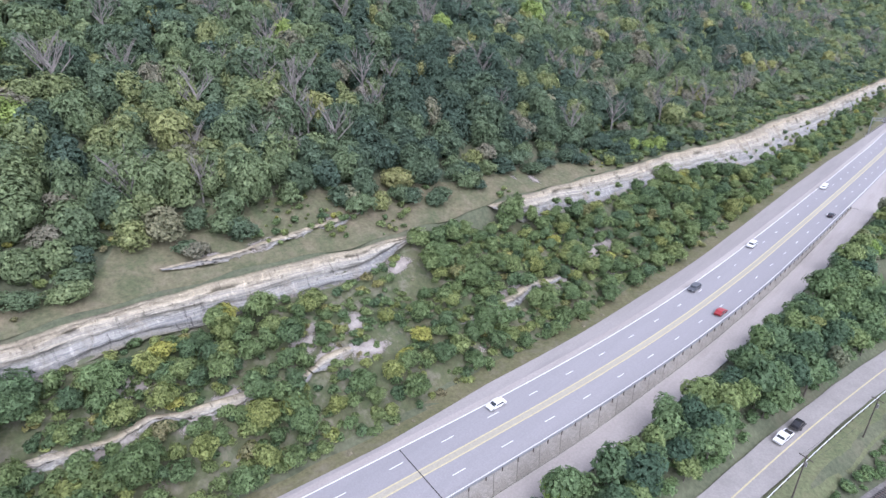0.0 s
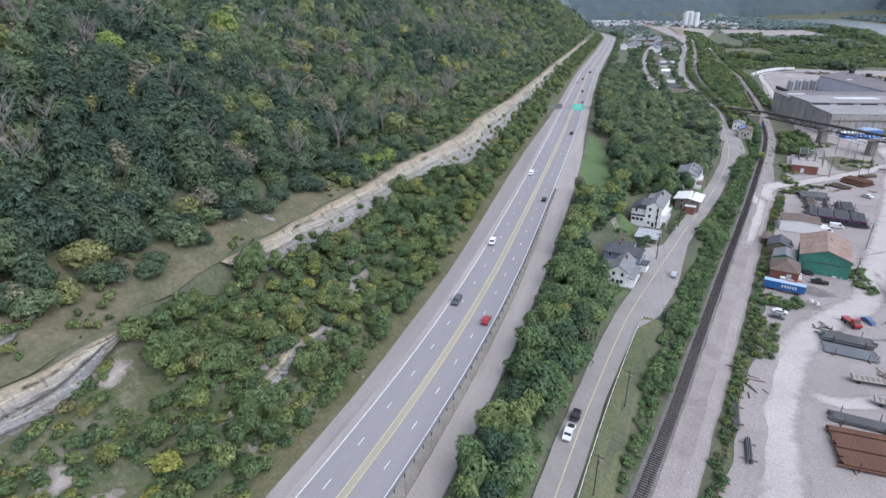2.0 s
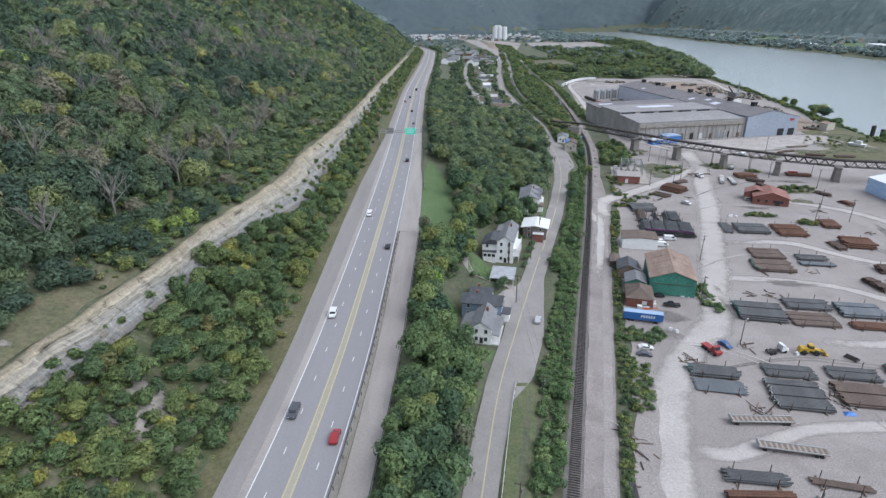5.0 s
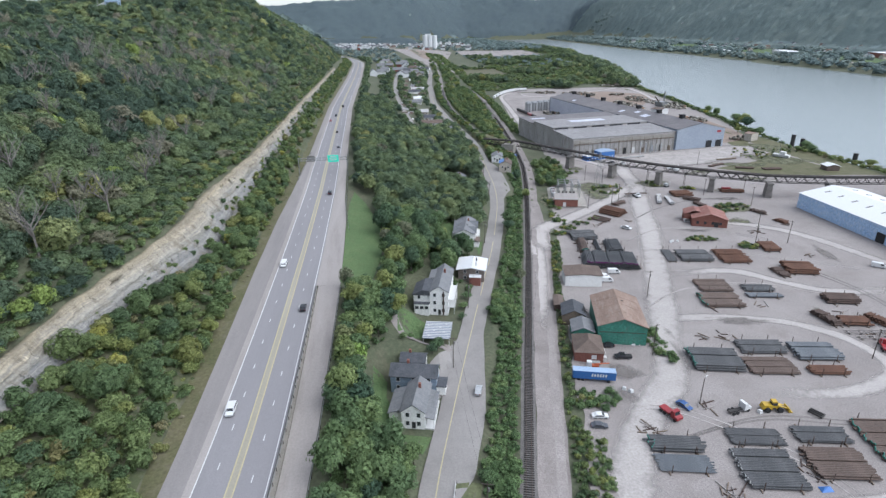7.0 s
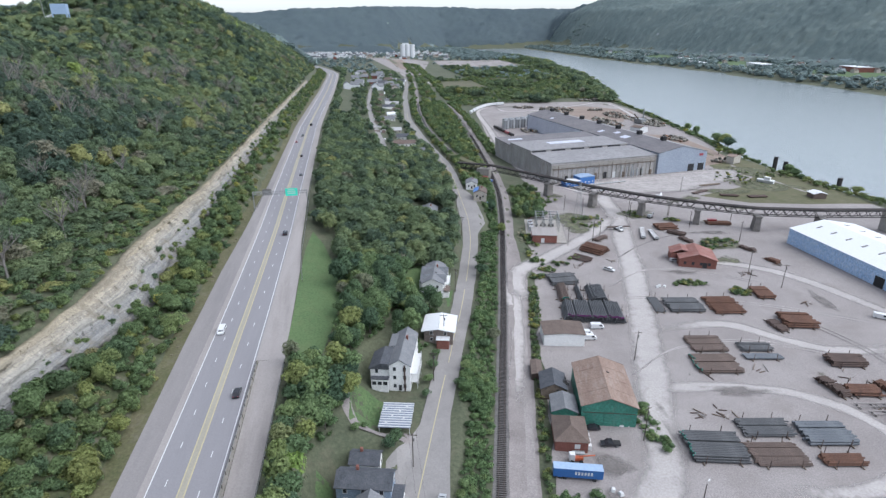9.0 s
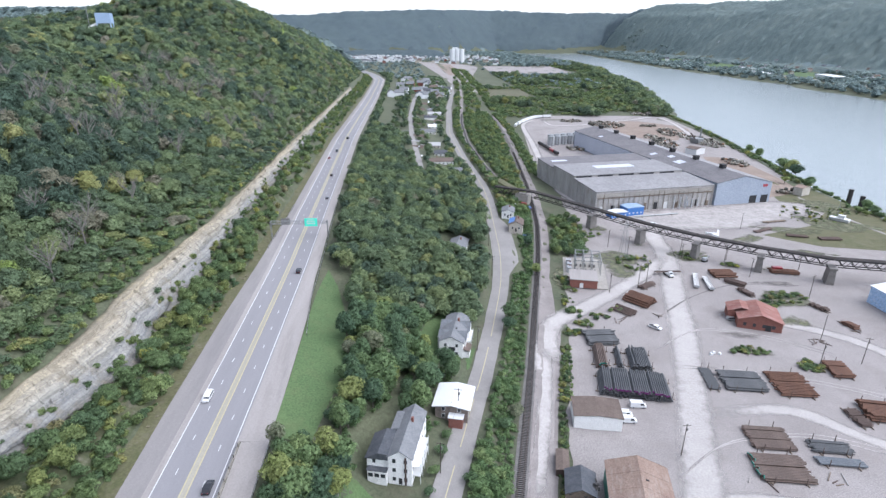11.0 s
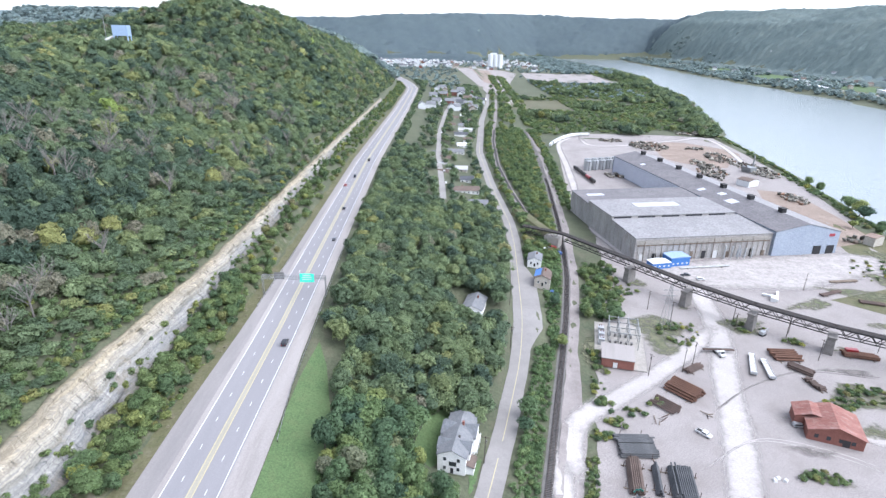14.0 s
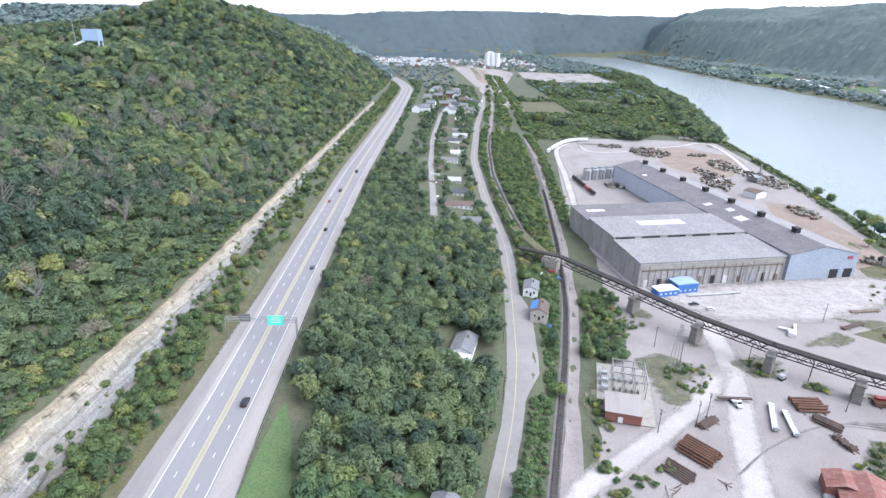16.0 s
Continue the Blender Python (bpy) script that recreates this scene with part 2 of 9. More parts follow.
def part(name, geo, material, parent=None, label="", at=None):
    """One mesh object, under a thing or a part; at: its pose in the parent."""
    me = geo if isinstance(geo, bpy.types.Mesh) else geo.data(name, material)
    ob = new(name, me)
    ob.parent = parent
    if at is not None:
        ob.matrix_basis = at
    return tagged(ob, label)


def thing(name, m, label, category, group=""):
    ob = new(name)
    ob.empty_display_size = 0.5
    ob.matrix_basis = m
    return tagged(ob, label, category, group)


def big_mesh(name, verts, faces, material, tint=None, smooth=False):
    """A large mesh straight from arrays, all faces of one size."""
    me = bpy.data.meshes.new(name)
    verts, faces = np.asarray(verts, np.float32), np.asarray(faces, np.int32)
    k = faces.shape[1]
    me.vertices.add(len(verts))
    me.vertices.foreach_set("co", verts.ravel())
    me.loops.add(faces.size)
    me.loops.foreach_set("vertex_index", faces.ravel())
    me.polygons.add(len(faces))
    me.polygons.foreach_set("loop_start", np.arange(len(faces), dtype=np.int32) * k)
    if smooth:
        me.polygons.foreach_set("use_smooth", np.ones(len(faces), bool))
    me.update(calc_edges=True)
    me.materials.append(material)
    if tint is not None:
        me.attributes.new("tint", "FLOAT", "POINT").data.foreach_set("value", np.asarray(tint, np.float32))
    return me


# ---- the lie of the land ----
def curve_of(*pts):
    ys, vs = [p[0] for p in pts], [p[1] for p in pts]
    return lambda y: np.interp(y, ys, vs)


def smooth_curve(*pts):
    ys, vs = np.array([p[0] for p in pts], float), np.array([p[1] for p in pts], float)
    g = np.arange(ys[0], ys[-1] + 1, 5.0)
    raw = np.interp(g, ys, vs)
    ker = np.hanning(11)
    fine = np.convolve(np.pad(raw, 5, mode="edge"), ker / ker.sum(), "valid")
    return lambda y: np.interp(y, g, fine)


# along y: highway centre and level; the local road; the railway; the rock cut; the river's edge
hw_x = smooth_curve((-150, -104), (-60, -79), (-10, -67.8), (20, -62.96), (45, -59.3), (70, -55.8), (95, -52.4), (120, -49.6), (150, -47.35), (185, -45.8), (230, -45.25), (300, -44.75), (380, -44.9), (470, -46.6), (580, -48.65),
                    (690, -50.9), (766, -50.4), (1049, -47.6), (1332, -48.5), (1426, -50.4), (1558, -69.3), (1681, -92.9), (2049, -177.7), (2500, -280), (4000, -700))
hw_z = smooth_curve((-150, 14.5), (20, 12.5), (80, 12.5), (140, 13.7), (200, 15.9), (300, 18.9), (420, 22.0), (520, 23.0), (1500, 23.0), (2100, 16), (4000, 14))
lo_x = smooth_curve((-150, -46), (0, -31), (60, -22), (111, -15), (134, -11.4), (175, -3.8), (190, 0.2), (243, 15.5), (319, 38.5), (347, 45.8), (387, 55.5), (423, 61), (522, 68.5), (567, 70), (677, 64.5), (828, 62),
                    (1070, 79), (1300, 103), (2000, 150), (4000, 150))
lo_z = smooth_curve((-150, 5.5), (110, 4.5), (200, 4.5), (320, 5.0), (420, 5.8), (560, 6), (4000, 6))
ra_x = smooth_curve((-150, -72), (0, -29), (60, -13), (116, 2.5), (134, 7.7), (174, 18), (229, 32.3), (250, 37.9), (324, 57.5), (349, 63.6), (426, 83), (482, 95), (574, 107.6), (687, 119), (864, 133.5), (1090, 140), (1400, 160), (4000, 250))
ra_z = curve_of((-150, 2.6), (300, 2.2), (500, 3.0), (4000, 3.0))
top_x = smooth_curve((-150, -124), (0, -120), (30, -119.5), (56, -115), (88, -108), (100, -112), (130, -109), (150, -106), (195, -100), (230, -98), (270, -91.5), (285, -88), (300, -88), (328, -91), (347, -89), (387, -85.5), (400, -84), (450, -81.5), (560, -82),
                      (660, -82.5), (1000, -84), (1400, -86), (1640, -110), (1770, -140), (2160, -230), (4000, -760))
top_z = smooth_curve((-150, 37), (0, 34.5), (90, 34), (105, 31.5), (130, 34.5), (200, 35), (270, 34.5), (300, 36.5), (330, 35.5), (390, 36.5), (450, 39), (660, 39), (1000, 36), (1500, 34), (2100, 28), (4000, 28))
foot_gap = curve_of((-150, 5), (70, 5), (92, 2.0), (105, 2.0), (130, 5), (170, 7), (215, 7), (250, 9), (300, 12), (340, 11), (380, 8), (430, 6), (700, 5), (1000, 4.5), (4000, 4))
foot_drop = curve_of((-150, 7), (70, 6.5), (92, 2.0), (105, 2.0), (130, 6.5), (170, 7.5), (215, 8), (250, 10.5), (300, 14), (340, 13), (380, 11), (430, 9), (700, 7), (1000, 6), (4000, 6))
bank_x = smooth_curve((-1500, 520), (0, 400), (300, 368), (442, 352), (513, 346), (592, 356), (700, 378), (861, 408), (1000, 425), (1116, 460), (1278, 510), (1542, 580), (1895, 630), (2050, 680), (2600, 715), (3039, 690), (3453, 672), (4663, 660), (5700, 655), (7600, 850))
far_x = smooth_curve((-1500, 1090), (0, 1030), (1085, 1035), (1437, 1055), (1711, 1090), (2450, 1090), (2850, 1110), (3350, 1150), (4000, 1200), (5000, 1280), (6055, 1360), (7600, 1560))
far_flat = curve_of((0, 1.0), (1500, 1.0), (3000, 0.8), (4000, 0.48), (4700, 0.36), (7000, 0.36))     # how wide the flat land lies below the hill across the river
WATER = -12.0
crest = smooth_curve((-300, 118), (300, 106), (600, 108), (690, 116), (760, 113), (820, 121), (880, 152), (950, 170), (1040, 168), (1200, 150), (1500, 125), (2200, 120), (4000, 120))
shl = curve_of((-150, 10), (50, 10.4), (80, 13.0), (108, 13.4), (140, 14.4), (174, 14.4), (280, 16.3), (330, 16.3), (450, 13.0), (5000, 12.0))     # paved width left of the centre
wall_h = curve_of((-150, 5.2), (86, 5.0), (114, 3.7), (150, 3.0), (200, 2.2), (262, 0.15), (5000, 0.15))
bench_w = curve_of((-150, 16.6), (86, 16.4), (114, 16.1), (143, 15.9), (200, 16.6), (262, 17.4), (5000, 17.4))   # highway centre to the outer guardrail


lo_right = curve_of((-140, 3.6), (150, 3.4), (172, 4.2), (182, 8.8), (205, 9.3), (232, 6.0), (246, 4.4), (395, 4.2), (415, 10), (470, 9.5), (490, 4.2), (4000, 4))     # paved width right of the local road


def lumps(x, y, s, seed=0.0):
    """A cheap smooth unevenness in -1..1."""
    return (np.sin(x / s + seed) * np.cos(y / (s * 1.13) + 1.7 * seed) + 0.5 * np.sin(x / (s * 0.43) + y / (s * 0.57) + seed * 2.3) + 0.3 * np.cos(y / (s * 0.31) - x / (s * 0.71) + seed)) / 1.6


PLOTS = ((8, 264, 11, 5.5), (3, 246, 7, 5.2), (-5, 216, 11, 4.5), (-7, 203, 9, 4.2), (25, 290, 7, 5.9), (27.6, 328, 10, 6.1), (38, 428, 10, 6.1), (-257, 690, 34, 115))


def ground_z(x, y):
    """Height of the ground, for arrays or numbers."""
    x, y = np.broadcast_arrays(np.asarray(x, float), np.asarray(y, float))
    hx, hz, lx, lz, rx, rz = hw_x(y), hw_z(y), lo_x(y), lo_z(y), ra_x(y), ra_z(y)
    tx, tz = top_x(y), top_z(y)
    fx, fz = tx + foot_gap(y), tz - foot_drop(y)
    bx, fbx = bank_x(y), far_x(y)
    cz = crest(y)
    wh = wall_h(y)
    xs = [tx - 1500, tx - 420, tx - 190, tx - 128, tx - 60, tx - 14, tx, fx, 0.45 * fx + 0.55 * (hx - shl(y) - 3), hx - shl(y) - 4.5, hx - shl(y) - 0.2, hx + 8.5, hx + 8.9, hx + bench_w(y), hx + bench_w(y) + 2.5,
          np.maximum(lx - 8, hx + bench_w(y) + 3.5), np.maximum(lx - 5.0, hx + bench_w(y) + 5), np.maximum(lx + 8, hx + 30), rx - 7, rx - 2.2, rx + 2.2, rx + 3.5, rx + 11, rx + 15, rx + 20, bx - 30, bx, bx + 26, bx + 60, fbx - 25, fbx, fbx + 40, fbx + 420, fbx + 600, fbx + 860, fbx + 1200, fbx + 2400]
    zs = [cz - 70, cz - 45, cz, tz + 0.80 * (cz - tz), tz + 0.40 * (cz - tz), tz + 5, tz, fz, 0.5 * fz + 0.5 * (hz + 1.5), hz - 0.3, hz, hz, hz - wh, hz - wh, hz - wh - 1.0,
          lz + 2.2, lz, lz, rz + 0.2, rz, rz, rz - 0.6, 0.6, 0.4, 0.0, 0.0, -1.0, WATER - 1.5, WATER - 4, WATER - 3, WATER + 2, WATER + 9, WATER + 16, WATER + 110, WATER + 215, WATER + 290, WATER + 300]
    hill_far, ff = np.interp(y, [0, 2500, 3200, 3700, 4100, 4800], [0.9, 0.95, 0.97, 1.04, 1.04, 0.7]), far_flat(y)
    xs[-5:], zs[-5:] = [fbx + d * ff for d in (420, 560, 760, 1050, 2400)], [WATER + 16 + h * hill_far for h in (0, 100, 205, 268, 290)]
    z = np.full(x.shape, 0.0)
    xs = [np.asarray(a, float) for a in xs]
    for k in range(1, len(xs)):                      # keep the stations in order
        xs[k] = np.maximum(xs[k], xs[k - 1] + 0.05)
    z = np.where(x <= xs[0], zs[0], z)
    for a, b, za, zb in zip(xs, xs[1:], zs, zs[1:]):
        w = (x - a) / (b - a)
        z = np.where((w > 0) & (w <= 1), za + (zb - za) * w, z)
    z = np.where(x > xs[-1], zs[-1], z)
    hill = np.clip((tx - 3 - x) / 40, 0, 1)
    z = z + hill * (3.0 * lumps(x, y, 31, 1.0) + 7.0 * hill * lumps(x, y, 95, 2.0) * np.clip((tx - x) / 150, 0, 1))
    cut = np.clip((x - fx) / 6, 0, 1) * np.clip((hx - shl(y) - 3 - x) / 8, 0, 1)
    z = z + cut * 1.3 * lumps(x, y, 9, 3.0)
    fh = np.clip((x - fbx - 420) / 350, 0, 1)
    z = z + fh * (24 * lumps(x, y, 260, 4.0) + 10 * lumps(x, y, 90, 5.0))
    # ridges that close the valley far off
    yb = np.interp(x, [-1500, -300, 200, 450, 640, 1300, 2500], [2800, 3150, 3500, 3950, 4200, 4250, 4300])
    top = np.interp(x, [-1500, -560, -250, 100, 640, 1300, 2500], [190, 190, 206, 226, 246, 246, 250])
    back = np.clip((y - yb) / 380, 0, 1)
    z = np.where((back > 0) & ((x < fbx + 60) | (y > 4150)), np.maximum(z, back * (top + 12 + 9 * lumps(x, y * 0, 420, 7.0) + 5 * lumps(x, y * 0, 130, 3.0)) - 12), z)
    side = np.clip((y - 1900) / 700, 0, 1) * np.clip((-420 - x) / 500, 0, 1)
    z = np.where(side > 0.02, np.maximum(z, side * 190), z)
    # level plots of the houses; the tank's rise is shaped for the camera's view
    for px, py, pr, pz in PLOTS:
        w = np.clip(1.7 - np.hypot(x - px, y - py) / pr, 0, 1)
        z = z + (pz - z) * w * w * (3 - 2 * w) if np.any(w) else z
    # the peninsula beyond the mill and the bank's unevenness
    pen = np.clip((x - rx - 30) / 20, 0, 1) * np.clip((bx - 8 - x) / 12, 0, 1) * np.clip((y - 960) / 60, 0, 1)
    z = z + pen * (1.5 + 1.5 * lumps(x, y, 45, 6.0))
    return z


def gz(x, y):
    return float(ground_z(x, y))


# one sheet to the horizon: fine near the walk, coarse far off
def axis(*spans):
    out = []
    for a, b, s in spans:
        out += list(np.arange(a, b, s))
    return np.array(out + [spans[-1][1]])


# the sheet follows the highway, so that its lines run with the road's edges
gu = np.concatenate([axis((-2400, -700, 100), (-700, -220, 24), (-220, -90, 7), (-90, -20, 2.0)), [-18.4, -16.3, -13.2, 8.5, 8.9, 13, 15, 16.5, 18.4, 20, 21.5], axis((23, 70, 1.6), (70, 130, 3), (130, 260, 6), (260, 460, 10), (460, 1000, 30), (1000, 2400, 80), (2400, 4300, 200))])
gv = axis((-400, -40, 20), (-40, 480, 4), (480, 900, 8), (900, 1700, 25), (1700, 3000, 60), (3000, 7600, 150))
GX, GY = np.meshgrid(gu, gv)
GX = GX + hw_x(GY)
GZ = ground_z(GX, GY) - 0.06
GZ = GZ - 0.22 * ((GX > lo_x(GY) - 5.2) & (GX < lo_x(GY) + lo_right(GY) + 1.5)) - 0.9 * ((GX > top_x(GY) - 0.3) & (GX < top_x(GY) + foot_gap(GY) + 0.5))     # the beds of the road and of the rock
nu, nv = len(gu), len(gv)
idx = np.arange(nu * nv).reshape(nv, nu)
quads = np.stack([idx[:-1, :-1], idx[:-1, 1:], idx[1:, 1:], idx[1:, :-1]], -1).reshape(-1, 4)
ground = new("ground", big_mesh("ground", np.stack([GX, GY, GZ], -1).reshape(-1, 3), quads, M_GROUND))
# far ground, blued for haze and darkened to match the shaded trees
ground.data.materials.append(surface("haze-tinted distant wooded ground", (0.15, 0.20, 0.205), (0.18, 0.235, 0.235), 0.012, 0.1, bumpy=0))
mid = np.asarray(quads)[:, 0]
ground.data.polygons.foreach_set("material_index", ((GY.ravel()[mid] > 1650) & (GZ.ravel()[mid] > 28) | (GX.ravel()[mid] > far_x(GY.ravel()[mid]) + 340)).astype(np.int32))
tagged(ground, "wooded valley ground with grass and bare earth", "ground", kind="structure")


def ribbon(name, xf, y0, y1, left, right, material, lift=0.05, step=4.0, across=2, zf=None, label="", category="", wobble=0.0, seed=1.0):
    """A strip along y whose edges stand left and right of the line xf; left and right are numbers or functions of y."""
    ys = np.arange(y0, y1 + 0.01, step)
    lf = left(ys) if callable(left) else np.full(len(ys), float(left))
    rf = right(ys) if callable(right) else np.full(len(ys), float(right))
    if wobble:
        lf = lf + wobble * lumps(ys, ys * 0.7, 9, seed)
        rf = rf + wobble * lumps(ys, ys * 0.9, 11, seed + 2)
    w = np.linspace(0, 1, across + 1)
    X = (xf(ys) + lf)[:, None] * (1 - w) + (xf(ys) + rf)[:, None] * w
    Y = np.repeat(ys[:, None], across + 1, 1)
    Z = (ground_z(X, Y) if zf is None else np.repeat(np.asarray(zf(ys))[:, None], across + 1, 1)) + lift
    n = np.arange(X.size).reshape(X.shape)
    q = np.stack([n[:-1, :-1], n[:-1, 1:], n[1:, 1:], n[1:, :-1]], -1).reshape(-1, 4)
    ob = new(name, big_mesh(name, np.stack([X, Y, Z], -1).reshape(-1, 3), q, material))
    return tagged(ob, label, category, kind="structure")


def patch(name, outline, material, lift=0.06, label="", category="", grain=3.0):
    """A flat-lying area inside an outline, draped on the ground."""
    bm = bmesh.new()
    vs = [bm.verts.new((x, y, 0)) for x, y in outline]
    bm.faces.new(vs)
    x0, x1 = min(p[0] for p in outline), max(p[0] for p in outline)
    y0, y1 = min(p[1] for p in outline), max(p[1] for p in outline)
    for k in range(1, int((x1 - x0) / grain) + 1):
        bmesh.ops.bisect_plane(bm, geom=bm.verts[:] + bm.edges[:] + bm.faces[:], plane_co=(x0 + k * grain, 0, 0), plane_no=(1, 0, 0))
    for k in range(1, int((y1 - y0) / grain) + 1):
        bmesh.ops.bisect_plane(bm, geom=bm.verts[:] + bm.edges[:] + bm.faces[:], plane_co=(0, y0 + k * grain, 0), plane_no=(0, 1, 0))
    for v in bm.verts:
        v.co.z = gz(v.co.x, v.co.y) + lift
    bm.verts.index_update()
    rim = [0.0 if v.is_boundary else 1.0 for v in bm.verts]
    for turn_ in range(2):
        rim = [r if r == 0 else (r + sum(rim[e.other_vert(v).index] for e in v.link_edges)) / (1 + len(v.link_edges)) for r, v in zip(rim, bm.verts)]
    me = bpy.data.meshes.new(name)
    bm.to_mesh(me)
    bm.free()
    me.attributes.new("tint", "FLOAT", "POINT").data.foreach_set("value", rim)
    me.materials.append(material)
    for p in me.polygons:
        if p.normal.z < 0:
            p.flip()
    return tagged(new(name, me), label, category, kind="structure")


def blob(cx, cy, rx, ry, n=22, turn=0.0, seed=0.0):
    """An uneven oval outline."""
    out = []
    for k in range(n):
        a = 6.2832 * k / n
        r = 1 + 0.16 * math.sin(3 * a + seed) + 0.1 * math.sin(5 * a + 2 * seed)
        u, v = rx * r * math.cos(a), ry * r * math.sin(a)
        c, s = math.cos(radians(turn)), math.sin(radians(turn))
        out.append((cx + u * c - v * s, cy + u * s + v * c))
    return out


# ---- roads, railway bed, yard ----
NEAR, FAR = -140, 2150
ribbon("shoulder", hw_x, NEAR, FAR, lambda y: -shl(y), -9.2, M_SIDE, 0.03, 4, 3, label="stained asphalt shoulder of the highway", category="shoulder")
ribbon("shoulder", hw_x, NEAR, FAR, -9.5, -7.6, M_SHOULDER, 0.045, 4, 1, label="pale concrete edge strip of the highway", category="shoulder")
ribbon("road", hw_x, NEAR, FAR, -7.75, 8.2, M_ROAD, 0.06, 4, 3, label="worn grey four-lane highway asphalt", category="road")
ribbon("shoulder", hw_x, 264, FAR, 8.0, curve_of((262, 16.8), (330, 15.8), (362, 13.8), (450, 12.5), (4000, 12.0)), M_SHOULDER, 0.05, 4, 2, label="pale concrete shoulder of the highway", category="shoulder")
ribbon("bench", hw_x, NEAR, 264, 9.0, lambda y: bench_w(y) - 0.8, M_SHOULDER, 0.04, 4, 3, label="dusty concrete strip below the retaining wall", category="strip")
ribbon("verge", hw_x, NEAR, 1400, lambda y: -shl(y) - 5, lambda y: 0.3 - shl(y), M_VERGE, 0.02, 4, 2, label="rough grass verge with fallen stones", category="verge", wobble=0.5)
ribbon("dry_grass", top_x, -130, 214, curve_of((-130, -9), (20, -10), (30, -24), (108, -24), (120, -15), (214, -8)), -1.3, M_DRY, 0.03, 4, 6, label="dry brownish grass above the rock cut", category="grass", wobble=1.5)
ribbon("cut_slope", hw_x, -130, 500, lambda y: top_x(y) + foot_gap(y) - hw_x(y), lambda y: -shl(y) - 4.6, M_SCREE, 0.02, 3, 16, label="grassy cut slope with bare earth and scree", category="slope")
ribbon("lane_edge_line", hw_x, NEAR, 1500, -7.74, -7.49, M_WHITE_LINE, 0.075, 4, 1, label="solid white edge line", category="road marking")
ribbon("lane_edge_line", hw_x, NEAR, 1500, 7.49, 7.74, M_WHITE_LINE, 0.075, 4, 1, label="solid white edge line", category="road marking")
ribbon("median", hw_x, NEAR, 1500, -0.6, 1.0, M_MEDIAN, 0.068, 4, 1, label="flush worn median strip", category="median")
ribbon("centre_line", hw_x, NEAR, 1500, -0.75, -0.42, M_YELLOW_LINE, 0.076, 4, 1, label="faded yellow centre line", category="road marking")
ribbon("centre_line", hw_x, NEAR, 1500, 0.78, 1.11, M_YELLOW_LINE, 0.076, 4, 1, label="faded yellow centre line", category="road marking")
dash_g = Geo().add([(-0.1, -1.55, 0), (0.1, -1.55, 0), (0.1, 1.55, 0), (-0.1, 1.55, 0)], [(0, 1, 2, 3)]).data("lane_dash", M_WHITE_LINE)
AY = np.arange(-140, 900, 0.5)                       # dashes every 12.19 m along the road
ARC = np.concatenate([[0], np.cumsum(np.hypot(np.diff(hw_x(AY)), 0.5))])
ARC -= np.interp(0, AY, ARC)
for lane, phase in ((-4.07, 0.3), (4.07, 8.0)):
    for k in range(-9, 72):
        y = float(np.interp(phase + 12.17 * k, ARC, AY))
        slope = float(hw_x(y + 3) - hw_x(y - 3)) / 6
        x = float(hw_x(y)) + lane * math.hypot(1, slope)
        d = part("lane_dash", dash_g, None, None, at=pose(x, y, gz(x, y) + 0.078, 0, 0, math.degrees(-math.atan(slope))))
        tagged(d, "white dashed lane line", "road marking", "lane dashes", "structure")
ribbon("local_road", lo_x, NEAR, 1500, -4.2, lo_right, M_LOCAL, 0.05, 3, 3, label="pale two-lane local road with dusty edges", category="road", wobble=0.25)
ribbon("centre_line", lo_x, NEAR, 900, -0.16, 0.16, M_YELLOW_LINE, 0.065, 3, 1, label="faded yellow centre line", category="road marking")
ribbon("grass_verge", lo_x, NEAR, 182, 3.8, 10.5, M_OLIVE, 0.03, 4, 2, label="mown grass beside the local road", category="grass", wobble=0.6)
ribbon("dirt_track", ra_x, NEAR, 1000, 2.0, curve_of((-140, 8.5), (200, 10.5), (300, 11), (345, 12), (400, 7), (4000, 6.5)), M_DIRT, 0.05, 4, 3, label="grey dirt track beside the railway", category="track", wobble=0.5)
ribbon("track_rut", ra_x, NEAR, 340, 7.0, 9.6, M_YARD, 0.07, 4, 1, label="pale worn wheel track", category="track", wobble=0.4)
patch("grass_strip", [(-28.5, 266), (-18, 265), (-13.4, 293), (-11.5, 322), (-16, 340), (-21, 360), (-26.5, 374), (-28.3, 350), (-28.6, 326), (-28.2, 291)], M_GRASS, 0.16, "mown green grass strip beside the highway", "grass")
ribbon("yard", ra_x, -60, 560, curve_of((-60, 15), (400, 15), (430, 20), (560, 26)), lambda y: bank_x(y) - 12 - ra_x(y), M_YARD, 0.05, 3, 48, wobble=1.6, label="trodden grey gravel storage yard", category="yard")

# ---- water ----
m, nt, b = shader("river water", 0.2, 0, 1.0)
b.inputs["Base Color"].default_value = (0.15, 0.17, 0.168, 1)
rip = nt.nodes.new("ShaderNodeMath")
rip.operation = "ADD"
nt.links.new(noise_node(nt, 0.35, 3, 0.6), rip.inputs[0])
nt.links.new(noise_node(nt, 0.02, 4, 0.6, (1, 0.4, 1)), rip.inputs[1])
bump(nt, b, rip.outputs[0], 0.55, 0.5)
M_WATER = m
ys = axis((-1500, 7500, 150))
wv = np.array([[x, y, WATER] for y in ys for x in (float(bank_x(y)) - 10, float(far_x(y)) + 30)])
wf = np.array([[2 * k, 2 * k + 1, 2 * k + 3, 2 * k + 2] for k in range(len(ys) - 1)])
tagged(new("water", big_mesh("water", wv, wf, M_WATER)), "broad calm grey-green river", "river", kind="structure")

